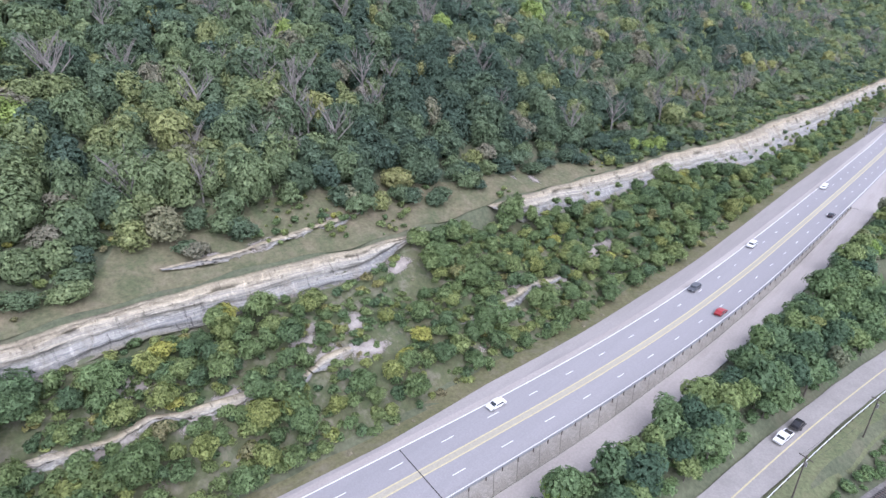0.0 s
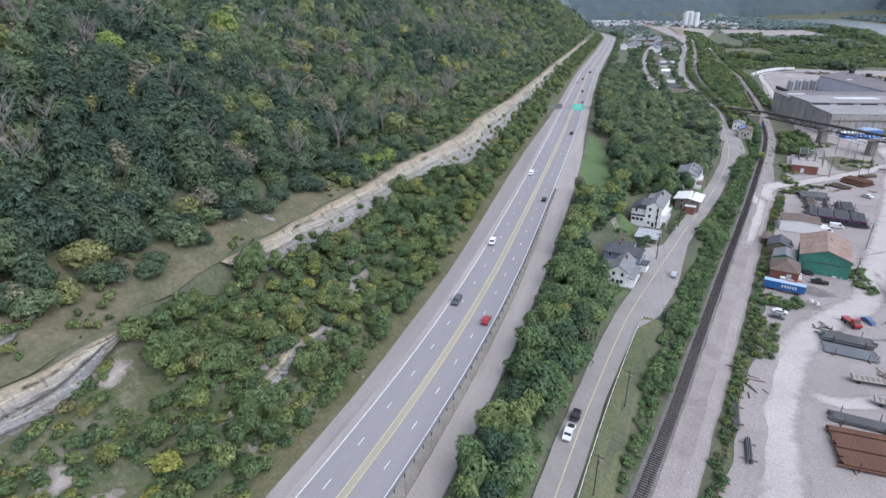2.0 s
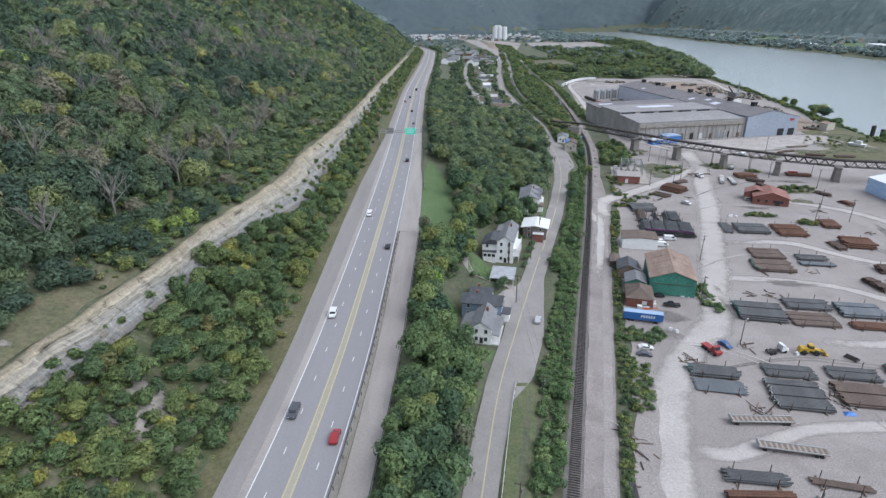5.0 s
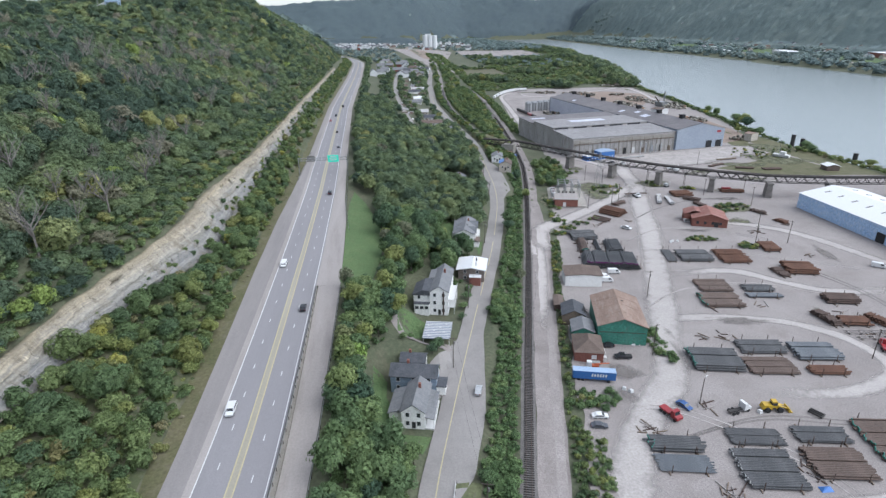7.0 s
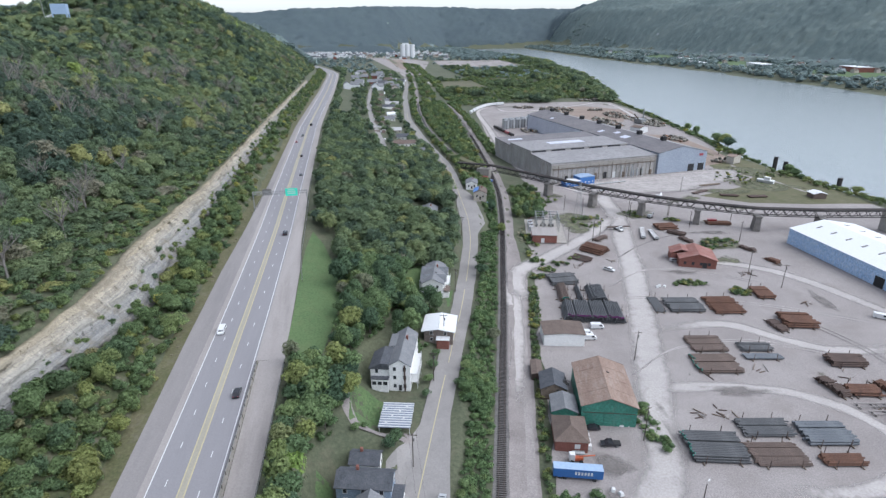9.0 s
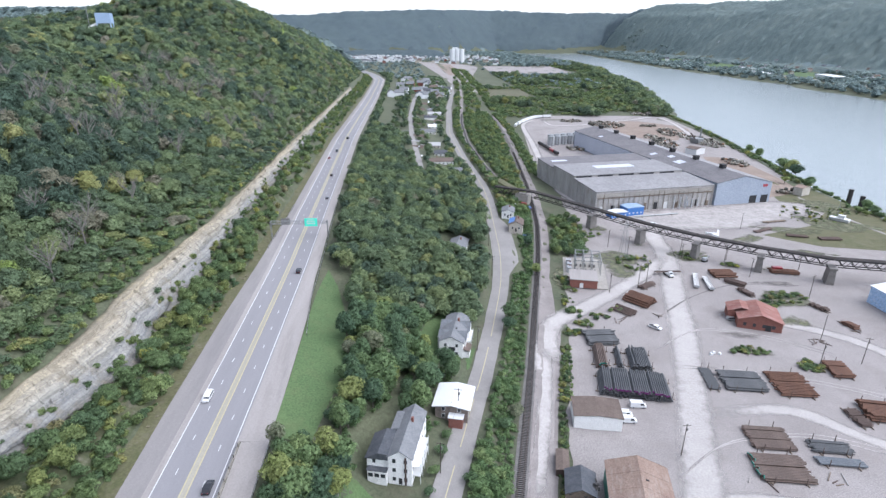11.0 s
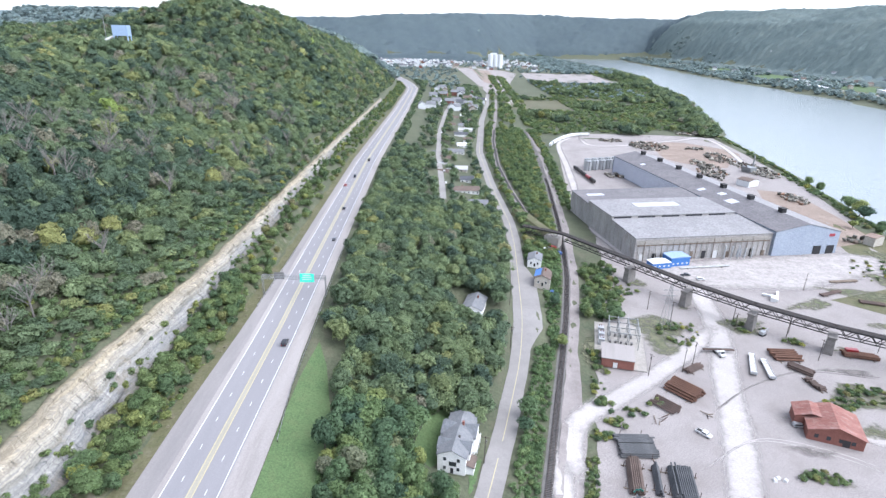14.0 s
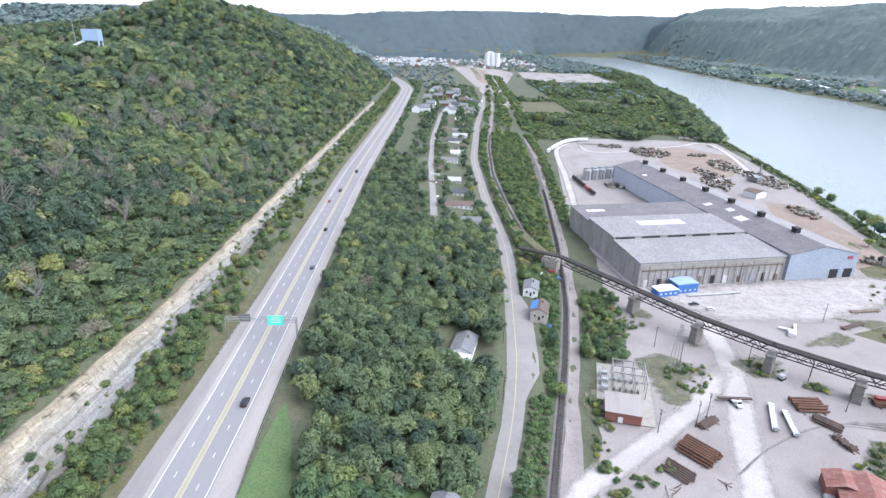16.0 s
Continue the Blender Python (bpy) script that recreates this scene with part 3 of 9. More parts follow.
# ---- rock cut ----
m, nt, b = shader("layered pale limestone", 0.95, 0, 0.2)
lay = noise_node(nt, 0.10, 6, 0.7, (0.10, 0.10, 8.0))
bed = nt.nodes.new("ShaderNodeAttribute")
bed.attribute_name = "tint"
col = ramp(nt, bed.outputs["Fac"], [(0.0, (0.12, 0.11, 0.075)), (0.03, (0.25, 0.22, 0.165)), (0.16, (0.315, 0.285, 0.23)), (0.36, (0.27, 0.257, 0.23)), (0.45, (0.175, 0.17, 0.155)), (0.52, (0.232, 0.228, 0.218)), (0.72, (0.195, 0.195, 0.193)), (0.88, (0.16, 0.155, 0.145)), (1.0, (0.11, 0.105, 0.08))])
col = mix(nt, 0.85, col, ramp(nt, lay, [(0.28, (0.42, 0.42, 0.44)), (0.38, (0.9, 0.9, 0.9)), (0.46, (1.2, 1.18, 1.12)), (0.52, (0.68, 0.69, 0.72)), (0.60, (1.25, 1.2, 1.1)), (0.70, (0.78, 0.8, 0.84)), (0.8, (0.5, 0.5, 0.5))]), "MULTIPLY")
col = mix(nt, ramp(nt, noise_node(nt, 0.16, 6, 0.7), [(0.5, (0, 0, 0)), (0.66, (0.65, 0.65, 0.65))]), col, (0.17, 0.145, 0.11))
crack = noise_node(nt, 0.5, 4, 0.75, (0.5, 1.6, 0.5))
col = mix(nt, 0.8, col, ramp(nt, crack, [(0.34, (0.35, 0.35, 0.36)), (0.42, (1.0, 1.0, 1.0)), (0.58, (1.0, 1.0, 1.0)), (0.66, (1.5, 1.48, 1.42))]), "MULTIPLY")
col = mix(nt, 0.6, col, ramp(nt, noise_node(nt, 1.6, 4, 0.7), [(0.25, (0.5, 0.5, 0.5)), (0.75, (1.35, 1.35, 1.35))]), "MULTIPLY")
nt.links.new(col, b.inputs["Base Color"])
bump(nt, b, lay, 0.9, 0.7)
M_ROCK = m


def cliff(name, y0, y1, dx, top_f, drop_f, gap_f, rows=14, step=1.3, rough=0.9, lip=0.35, label="", fade_len=12.0):
    """Broken rock beds, one over the other, that hang from the line dx + top_x down to their foot."""
    ys = np.arange(y0, y1 + 0.01, step)
    rng = np.random.RandomState(int(y0) + 777)
    V, T, n = [], [], rows + 2
    raw = rng.uniform(-1, 1, (n, len(ys)))
    slow = sum(np.roll(raw, k, axis=1) for k in range(-4, 5)) / 3.2
    beds = np.repeat(slow[::3], 3, axis=0)[:n]
    jut = rough * (0.75 * beds + 0.3 * slow + (0.36 if rows > 8 else 0.7) * raw)
    ledge = rng.uniform(-0.35, 0.35, n)
    bite = 0.5 + 0.5 * np.sin(ys / 7.3 + np.sin(ys / 17.0) * 2)
    wave = np.sin(ys / 5.1 + 1.7 * np.sin(ys / 13.0)) + 0.6 * np.sin(ys / 2.3)
    for k, y in enumerate(ys):
        fade = min(1.0, (y - y0) / fade_len + 0.05, (y1 - y) / fade_len + 0.05)
        tz_, dr, gp = top_f(y), drop_f(y) * fade * (0.86 + 0.2 * bite[k]), gap_f(y)
        x = top_x(y) + dx(y) + (0.4 * wave[k] if rows > 8 else 0.0)
        V.append((x - lip * (0.6 + 0.8 * bite[k]), y, tz_ + 0.12 + 0.12 * jut[0, k] * fade))
        T.append(0.0)
        for r in range(rows + 1):
            w = r / rows
            sw = (math.floor(w * 6) + min(1.0, 2.6 * ((w * 6) % 1))) / 6
            V.append((x + gp * (0.10 + 0.9 * w) * (0.35 + 0.65 * fade) + (jut[r + 1, k] + ledge[r]) * fade * (1 - 0.4 * w) + 0.7, y + 0.25 * raw[r, k], tz_ + 0.2 - dr * sw * 1.03 + 0.1 * raw[r, k] * fade))
            T.append(0.04 + 0.96 * w)
    idx = np.arange(len(V)).reshape(len(ys), n)
    q = np.stack([idx[:-1, :-1], idx[:-1, 1:], idx[1:, 1:], idx[1:, :-1]], -1).reshape(-1, 4)
    ob = new(name, big_mesh(name, V, q, M_ROCK, T))
    return tagged(ob, label, "rock face", kind="structure")


zero = lambda y: 0.0
cliff("rock_face", -140, 96, zero, top_z, foot_drop, foot_gap, label="layered pale limestone road cut")
cliff("rock_face", 126, 1100, zero, top_z, foot_drop, foot_gap, label="layered pale limestone road cut, chalky and cracked", fade_len=10.0)
low_dx = curve_of((-130, 20), (-6, 20.4), (2, 21.5), (10, 23.1), (17, 21.7), (23, 24.7), (32, 26.0), (45, 26.8), (51, 24.5), (62, 25))
for a_, b_, h_ in ((-130, 8, 1.7), (7, 20, 1.2), (19, 36, 1.8), (34, 47, 1.4), (47, 58, 1.5)):
    cliff("rock_ledge", a_, b_, low_dx, lambda y: ground_z(top_x(y) + low_dx(y) + 0.5, y) + 0.35, lambda y: h_, lambda y: h_ * 1.5, 9, 0.7, label="low broken limestone ledge", fade_len=5.0)
cliff("rock_ledge", 84, 124, curve_of((84, 26.5), (97, 28), (107, 28.8), (124, 29.8)), lambda y: ground_z(top_x(y) + 28, y) + 0.3, lambda y: 1.7, lambda y: 2.4, 9, 0.7, label="low broken limestone ledge", fade_len=9.0)
cliff("rock_ledge", 32, 86, curve_of((32, -8.0), (50, -7.7), (61, -9.8), (72, -11.6), (86, -13.8)), lambda y: ground_z(top_x(y) + np.interp(y, [32, 50, 86], [-8, -7.7, -13.8]), y) + 0.3, lambda y: 1.2 * (0.35 + abs(np.sin(y / 6.5))), lambda y: 2.0, 7, 0.7, label="small bare limestone ledge above the cut", fade_len=8.0)
# bare rubble between the bushes
M_RUBBLE = feathered("pale fallen rubble", (0.30, 0.265, 0.235), (0.43, 0.39, 0.355), 0.35, 2.2, 0.75, 1.5)
for k, (x, y, a, b, tn) in enumerate([(-96.1, 62.5, 3.4, 5.0, 10), (-96.3, 50, 3.0, 4.0, 0), (-105.8, 16.8, 3.2, 6.5, 5), (-88.2, 61.1, 3.0, 6.0, -10), (-104.4, 84, 3.0, 4.6, 0), (-99.5, 52.1, 2.6, 4.0, 20), (-90.7, 52.5, 3.2, 5.0, 0), (-84.6, 150.5, 6.5, 7.5, 0), (-79.5, 145.6, 5.5, 5.5, 20),
                                     (-75.6, 143.6, 3.6, 4.5, 0), (-80.2, 124.1, 3.0, 8.0, 0), (-82.4, 105, 2.8, 8.0, 0), (-75.7, 88.3, 2.2, 3.4, 0), (-92.5, 27, 2.6, 7.5, 8), (-95.4, 9, 2.4, 7.0, 5), (-97.8, -5, 2.6, 8.0, 0), (-123.4, 56, 2.4, 5.5, 0), (-123.4, 77, 2.6, 6.0, 5), (-125, 42, 2.0, 4.5, 0), (-112, 152, 3.5, 2.0, 0), (-116, 146, 2.4, 1.6, 0)]):
    patch("rubble_patch", blob(x, y, a, b, turn=tn, seed=k), M_RUBBLE, 0.14, "pale bare rubble on the slope", "rubble", 1.1)


# ---- trees ----
def sphere_points(n, rng):
    p = rng.normal(size=(n, 3))
    return p / np.linalg.norm(p, axis=1, keepdims=True)


ICO_V, ICO_F = None, None
bm = bmesh.new()
bmesh.ops.create_icosphere(bm, subdivisions=1, radius=1.0)
ICO_V = np.array([v.co[:] for v in bm.verts])
ICO_F = np.array([[v.index for v in f.verts] for f in bm.faces])
bm.free()


def crown(seed, lobes, cards, card, spread=0.6, flat=0.85):
    """A crown one unit in radius round (0, 0, 1): clumps of small leaf sprays about a few limbs' ends, round a dim heart. Returns vertices, triangles."""
    rng = np.random.RandomState(seed)
    cs = sphere_points(lobes, rng) * spread * rng.uniform(0.65, 1.05, (lobes, 1))
    cs[:, 2] = cs[:, 2] * flat + 0.08
    cs[0] = (0, 0, 0.22)
    rs = rng.uniform(0.30, 0.48, lobes)
    rs[0] = 0.55
    heart = ICO_V * rng.uniform(0.5, 0.72, (len(ICO_V), 1)) * np.array([1, 1, 0.9])
    heart[:, 2] -= 0.06
    V, F = [heart], [ICO_F]
    pick = rng.choice(lobes, cards, p=rs ** 2 / (rs ** 2).sum())
    d = sphere_points(cards, rng)
    d[:, 2] = np.where(d[:, 2] < -0.35, -d[:, 2], d[:, 2])
    p = cs[pick] + d * rs[pick][:, None] * rng.uniform(0.72, 1.14, (cards, 1))
    nrm = 0.8 * d + 0.5 * p + rng.normal(size=(cards, 3)) * 0.2 + np.array([0, 0, 0.15])
    nrm /= np.linalg.norm(nrm, axis=1, keepdims=True)
    a = np.cross(nrm, rng.normal(size=(cards, 3)))
    a /= np.linalg.norm(a, axis=1, keepdims=True)
    bb = np.cross(nrm, a)
    s = card * rng.uniform(0.65, 1.55, (cards, 1))
    w = rng.uniform(0.5, 0.95, (cards, 1))
    V.append(np.stack([p + a * s * 1.2, p - a * s * 0.7 + bb * s * w, p - a * s * 0.7 - bb * s * w], 1).reshape(-1, 3))
    F.append(np.arange(cards * 3).reshape(-1, 3) + len(ICO_V))
    V = np.concatenate(V)
    V[:, 2] = V[:, 2] * 0.95 + 1.0
    return V, np.concatenate(F)


def bare_tree(seed):
    """A leafless crown of thin limbs, one unit high."""
    rng = np.random.RandomState(seed)
    g = Geo()
    g.rod((0, 0, 0), (0.02, 0, 0.55), 0.022, 5, 0.014)
    for k in range(11):
        h = rng.uniform(0.3, 0.56)
        a = rng.rand() * 6.28
        e = (0.36 * math.cos(a) * rng.uniform(0.5, 1), 0.36 * math.sin(a) * rng.uniform(0.5, 1), h + rng.uniform(0.25, 0.48))
        g.rod((0.01, 0, h), e, 0.011, 3, 0.005, False)
        for j in range(3):
            w = rng.uniform(0.4, 0.9)
            s = tuple(c * w + (1 - w) * o for c, o in zip(e, (0.01, 0, h)))
            g.rod(s, (s[0] + rng.uniform(-0.14, 0.14), s[1] + rng.uniform(-0.14, 0.14), s[2] + rng.uniform(0.06, 0.2)), 0.006, 3, 0.003, False)
    return g


LOD = {0: [crown(s, 13, 640, 0.135) for s in range(8)], 1: [crown(20 + s, 12, 680, 0.118) for s in range(8)], 2: [crown(40 + s, 9, 210, 0.195) for s in range(6)],
       3: [crown(60 + s, 6, 62, 0.34) for s in range(6)], 4: [crown(80 + s, 5, 84, 0.27, 0.66, 0.6) for s in range(8)], 5: [crown(100 + s, 4, 24, 0.5) for s in range(6)]}


def scatter(name, spots, material, level, label, category, squash=1.0):
    """Crowns at (x, y, z of base, radius, height, tint) as one mesh of many."""
    Vs, Fs, Ts, n = [], [], [], 0
    rng = np.random.RandomState(len(spots) + level)
    for x, y, z, r, h, t in spots:
        V, F = LOD[level][rng.randint(len(LOD[level]))]
        a = rng.rand() * 6.28
        c, s = math.cos(a), math.sin(a)
        P = np.empty_like(V)
        P[:, 0] = (V[:, 0] * c - V[:, 1] * s) * r + x
        P[:, 1] = (V[:, 0] * s + V[:, 1] * c) * r + y
        P[:, 2] = V[:, 2] * h / 2 + z
        Vs.append(P)
        Fs.append(F + n)
        Ts.append(np.full(len(V), t))
        n += len(V)
    if not Vs:
        return None
    ob = new(name, big_mesh(name, np.concatenate(Vs), np.concatenate(Fs), material, np.concatenate(Ts)))
    return tagged(ob, label, category, kind="stuff")


def spread_out(x0, x1, y0, y1, gap, keep, seed):
    """Jittered grid points for which keep(x, y) holds."""
    rng = np.random.RandomState(seed)
    xs, ys = np.meshgrid(np.arange(x0, x1, gap), np.arange(y0, y1, gap))
    xs = xs.ravel() + rng.uniform(-0.45, 0.45, xs.size) * gap
    ys = ys.ravel() + rng.uniform(-0.45, 0.45, ys.size) * gap
    k = keep(xs, ys)
    return xs[k], ys[k], rng


def tint_of(rng, x, y, lo=0.0, hi=1.0):
    """Mostly mid greens in drifts; a few trees turn yellow, a few grey-brown."""
    n = np.shape(x)
    t = 0.38 + 0.22 * lumps(x, y, 37, 9.0) + 0.22 * rng.normal(size=n)
    odd = rng.rand(*n)
    t = np.where(odd < 0.035, rng.uniform(0.76, 0.88, n), np.where(odd < 0.10, rng.uniform(0.90, 0.97, n), np.where(odd < 0.108, 1.0, np.clip(t, 0, 0.76))))
    return np.clip(t, lo, hi)


# hillside woods
def on_hill(x, y):
    tx = top_x(y)
    clear = (y > 20) & (y < 110) & (x > tx - 14 - 5 * np.sin(y / 9.0)) | (y >= 110) & (y < 190) & (x > tx - 8) | (y <= 20) & (x > tx - 5) | (x > tx - 2.2)
    return (x < tx) & ~clear


hx_, hy_, rng = spread_out(-400, -60, -130, 560, 6.2, on_hill, 11)
tz_ = ground_z(hx_, hy_)
tt = tint_of(rng, hx_, hy_)
tt = np.where(tt < 0.76, np.clip(tt - 0.17 * np.clip((hy_ - 90) / 60, 0, 1) * np.clip((620 - hy_) / 100, 0, 1), 0.0, 1), tt)
rr = rng.uniform(4.4, 7.2, hx_.size) * np.where(rng.rand(hx_.size) < 0.12, 1.3, 1.0)
hh = rr * rng.uniform(1.5, 2.3, hx_.size)
depth_in = top_x(hy_) - hx_
edge = np.clip(depth_in / 24, 0.38, 1)
rr, hh = rr * (0.6 + 0.4 * edge), hh * edge
open_slope = (hy_ > 265) & (hy_ < 480) & (depth_in < 38)
hh, rr, tt = np.where(open_slope, hh * 0.72, hh), np.where(open_slope, rr * 0.95, rr), np.where(open_slope & (tt < 0.9), np.clip(tt + 0.2, 0.25, 0.85), tt)
near_hill = (depth_in < 84) & (hy_ < 330) & (hy_ > -45)
spots = list(zip(hx_, hy_, tz_ - 0.25 * hh, rr, hh * 1.2, tt))
scatter("hillside_trees", [s for s, k in zip(spots, near_hill) if k], M_WOODS, 1, "dense mixed green woodland on the hillside", "woodland")
scatter("upper_hillside_trees", [s for s, k, d in zip(spots, near_hill, depth_in) if not k and d < 150], M_WOODS, 2, "dense green woodland higher on the hillside", "woodland")
scatter("hilltop_trees", [s for s, k, d in zip(spots, near_hill, depth_in) if not k and 150 <= d < 290], M_WOODS, 5, "dense green woodland on the hilltop", "woodland")
hx_, hy_, rng = spread_out(-900, -60, 560, 1600, 8.6, on_hill, 12)
k = (top_x(hy_) - hx_ < np.where(hy_ < 1150, 470, 330))
hx_, hy_ = hx_[k], hy_[k]
rr = rng.uniform(5.2, 8.0, hx_.size) * np.clip((top_x(hy_) - hx_) / 22, 0.55, 1)
spots = list(zip(hx_, hy_, ground_z(hx_, hy_) - 0.3 * rr, rr, rr * rng.uniform(1.6, 2.3, hx_.size), tint_of(rng, hx_, hy_)))
scatter("far_hillside_trees", [s for s in spots if s[1] < 900], M_WOODS, 3, "dense green woodland along the ridge", "woodland")
scatter("ridge_end_trees", [s for s in spots if s[1] >= 900], M_WOODS, 5, "dense green woodland at the ridge's end", "woodland")
hx_, hy_, rng = spread_out(-145, -80, 190, 500, 2.9, lambda x, y: (x < top_x(y) - 3) & (x > top_x(y) - 44), 15)
rr = rng.uniform(1.1, 2.5, hx_.size)
scatter("slope_thicket", list(zip(hx_, hy_, ground_z(hx_, hy_) - 0.4, rr, rr * rng.uniform(1.2, 1.9, hx_.size), np.clip(rng.normal(0.33, 0.2, hx_.size), 0.0, 0.88))), M_BRUSH, 4, "light green thicket on the open slope above the cut", "scrub")
# shrubs that hang over the lip of the cut
hy_ = np.arange(188, 900, 1.9)
rng = np.random.RandomState(77)
hy_ = hy_ + rng.uniform(-0.8, 0.8, hy_.size)
hx_ = top_x(hy_) - rng.uniform(0.6, 4.5, hy_.size)
rr = rng.uniform(0.9, 2.7, hy_.size)
scatter("lip_shrubs", list(zip(hx_, hy_, ground_z(hx_, hy_) - 0.3, rr, rr * rng.uniform(1.2, 2.0, hy_.size), np.clip(rng.normal(0.45, 0.25, hy_.size), 0, 1))), M_BRUSH, 4, "green shrubs along the lip of the rock cut", "scrub")

# scattered bushes on the dry slope above the cut
bx_, by_, rng = spread_out(-150, -85, -120, 215, 2.6, lambda x, y: (x < top_x(y) - 2) & (x > top_x(y) - 28) & (lumps(x, y, 7, 4.4) + 0.6 * lumps(x, y, 19, 1.4) - 0.02 * (x - top_x(y) + 14) > 0.25), 14)
rr = rng.uniform(0.5, 1.9, bx_.size)
scatter("slope_bushes", list(zip(bx_, by_, ground_z(bx_, by_) - 0.2, rr, rr * rng.uniform(1.2, 1.9, bx_.size), np.clip(rng.normal(0.5, 0.27, bx_.size), 0, 1))), M_BRUSH, 4, "scattered green bushes on the dry slope", "scrub")

# brush on the cut between rock face and highway
def on_cut(x, y):
    tx, hx = top_x(y), hw_x(y)
    fx = tx + foot_gap(y)
    return (x > fx + 0.4) & (x < hx - shl(y) - 4.0) & (lumps(x, y, 13, 2.2) > -0.75) & ((y > 58) | (np.abs(x - tx - low_dx(y) - 1.2) > 1.5))


cx_, cy_, rng = spread_out(-135, -50, -120, 420, 2.4, lambda x, y: on_cut(x, y) & (lumps(x, y, 6.5, 7.7) > -0.5), 24)
rr = rng.uniform(0.8, 2.4, cx_.size)
scatter("cut_ground_cover", list(zip(cx_, cy_, ground_z(cx_, cy_) - 0.5, rr, rr * rng.uniform(0.9, 1.5, cx_.size), np.clip(rng.normal(0.45, 0.26, cx_.size), 0, 0.95))), M_BRUSH, 4, "low green and yellowing scrub on the cut slope", "scrub")
cx_, cy_, rng = spread_out(-135, -50, -120, 420, 4.2, lambda x, y: on_cut(x, y) & (lumps(x, y, 15, 5.0) > np.where(y > 110, -0.75, -0.35)), 21)
rr = rng.uniform(1.5, 4.0, cx_.size) * np.where(rng.rand(cx_.size) < 0.12, 1.4, 1.0)
scatter("cut_brush", list(zip(cx_, cy_, ground_z(cx_, cy_) - 0.3, rr, rr * rng.uniform(1.4, 2.3, cx_.size), np.clip(rng.normal(0.38, 0.22, cx_.size) + 0.35 * (rng.rand(cx_.size) < 0.05), 0, 1))), M_BRUSH, 2, "green and yellowing scrub on the cut slope", "scrub")
cx_, cy_, rng = spread_out(-135, -40, 420, 1500, 5.5, on_cut, 22)
rr = rng.uniform(2.0, 3.6, cx_.size)
scatter("far_cut_brush", list(zip(cx_, cy_, ground_z(cx_, cy_) - 0.3, rr, rr * rng.uniform(1.4, 2.3, cx_.size), np.clip(rng.normal(0.38, 0.22, cx_.size) + 0.35 * (rng.rand(cx_.size) < 0.05), 0, 1))), M_BRUSH, 3, "green scrub on the cut slope", "scrub")

# bushes on the fallen rock at the foot of the face
cy_ = np.arange(150, 1000, 1.7)
rng = np.random.RandomState(29)
cy_ = cy_[lumps(cy_, cy_ * 0.3, 11, 4.0) > -0.35]
cx_ = top_x(cy_) + foot_gap(cy_) * rng.uniform(0.5, 1.15, cy_.size)
rr = rng.uniform(0.7, 2.2, cy_.size)
scatter("talus_bushes", list(zip(cx_, cy_, top_z(cy_) - foot_drop(cy_) * np.clip((cx_ - top_x(cy_)) / foot_gap(cy_), 0, 1) - 0.2, rr, rr * rng.uniform(1.2, 1.9, cy_.size), np.clip(rng.normal(0.4, 0.22, cy_.size), 0, 0.86))), M_BRUSH, 4, "green bushes on fallen rock below the face", "scrub")

# ---- more woods: between highway and local road, along the railway, the peninsula, the far bank ----
HOUSE_SPOTS = [(5, 270, 13), (8, 256, 10), (3, 246, 11), (4, 236, 9), (-6, 221, 14), (-8, 206, 13), (-8, 196, 10), (25, 290, 11), (27, 330, 13), (24, 316, 8), (38, 430, 12), (36, 416, 9)]


def clear_of_houses(x, y):
    ok = np.ones(np.shape(x), bool)
    for hx0, hy0, r in HOUSE_SPOTS:
        ok &= (x - hx0) ** 2 + (y - hy0) ** 2 > r * r
    return ok


def in_strip(x, y):
    lo, hx = lo_x(y), hw_x(y)
    left = hx + np.where(y < 262, bench_w(y) + 1.6, np.where(y < 375, 32.0, 18.5))
    right = lo - np.where(y < 190, 5.6, 8.0)
    lane = (np.abs(x - (lo - 24)) < 2.6) & (y > 215) & (y < 300)
    return (x > left) & (x < right) & clear_of_houses(x, y) & ~lane & ~((y > 575) & (x > np.where(y > 760, -24, 4)) & (x < 58))


def trunk_geo(h):
    g = Geo()
    g.rod((0, 0, -0.3), (0.05, 0.03, h * 0.5), 0.19, 6, 0.11)
    for k in range(4):
        a = 1.6 * k + 0.4
        g.rod((0.03, 0.02, h * (0.3 + 0.05 * k)), (math.cos(a) * h * 0.17, math.sin(a) * h * 0.17, h * (0.55 + 0.05 * k)), 0.08, 4, 0.03, False)
    return g


TRUNK = trunk_geo(8.0).data("trunk", M_BARK)
CROWNS = []
for k, (V, F) in enumerate(LOD[0]):
    P = V * np.array([3.7, 3.7, 3.8]) + np.array([0, 0, 1.2])
    CROWNS.append(big_mesh("crown", P, F, M_LEAF))


def tree(x, y, r, h, label="broad green deciduous tree in full leaf", group="roadside trees", z=None, seed=0):
    ob = thing("tree", pose(x, y, (gz(x, y) if z is None else z), 0, 0, (seed * 67) % 360) @ Matrix.Diagonal((r / 3.6, r / 3.6, h / 8.6, 1)), label, "tree", group)
    part("trunk", TRUNK, None, ob)
    part("crown", CROWNS[seed % len(CROWNS)], None, ob)
    return ob


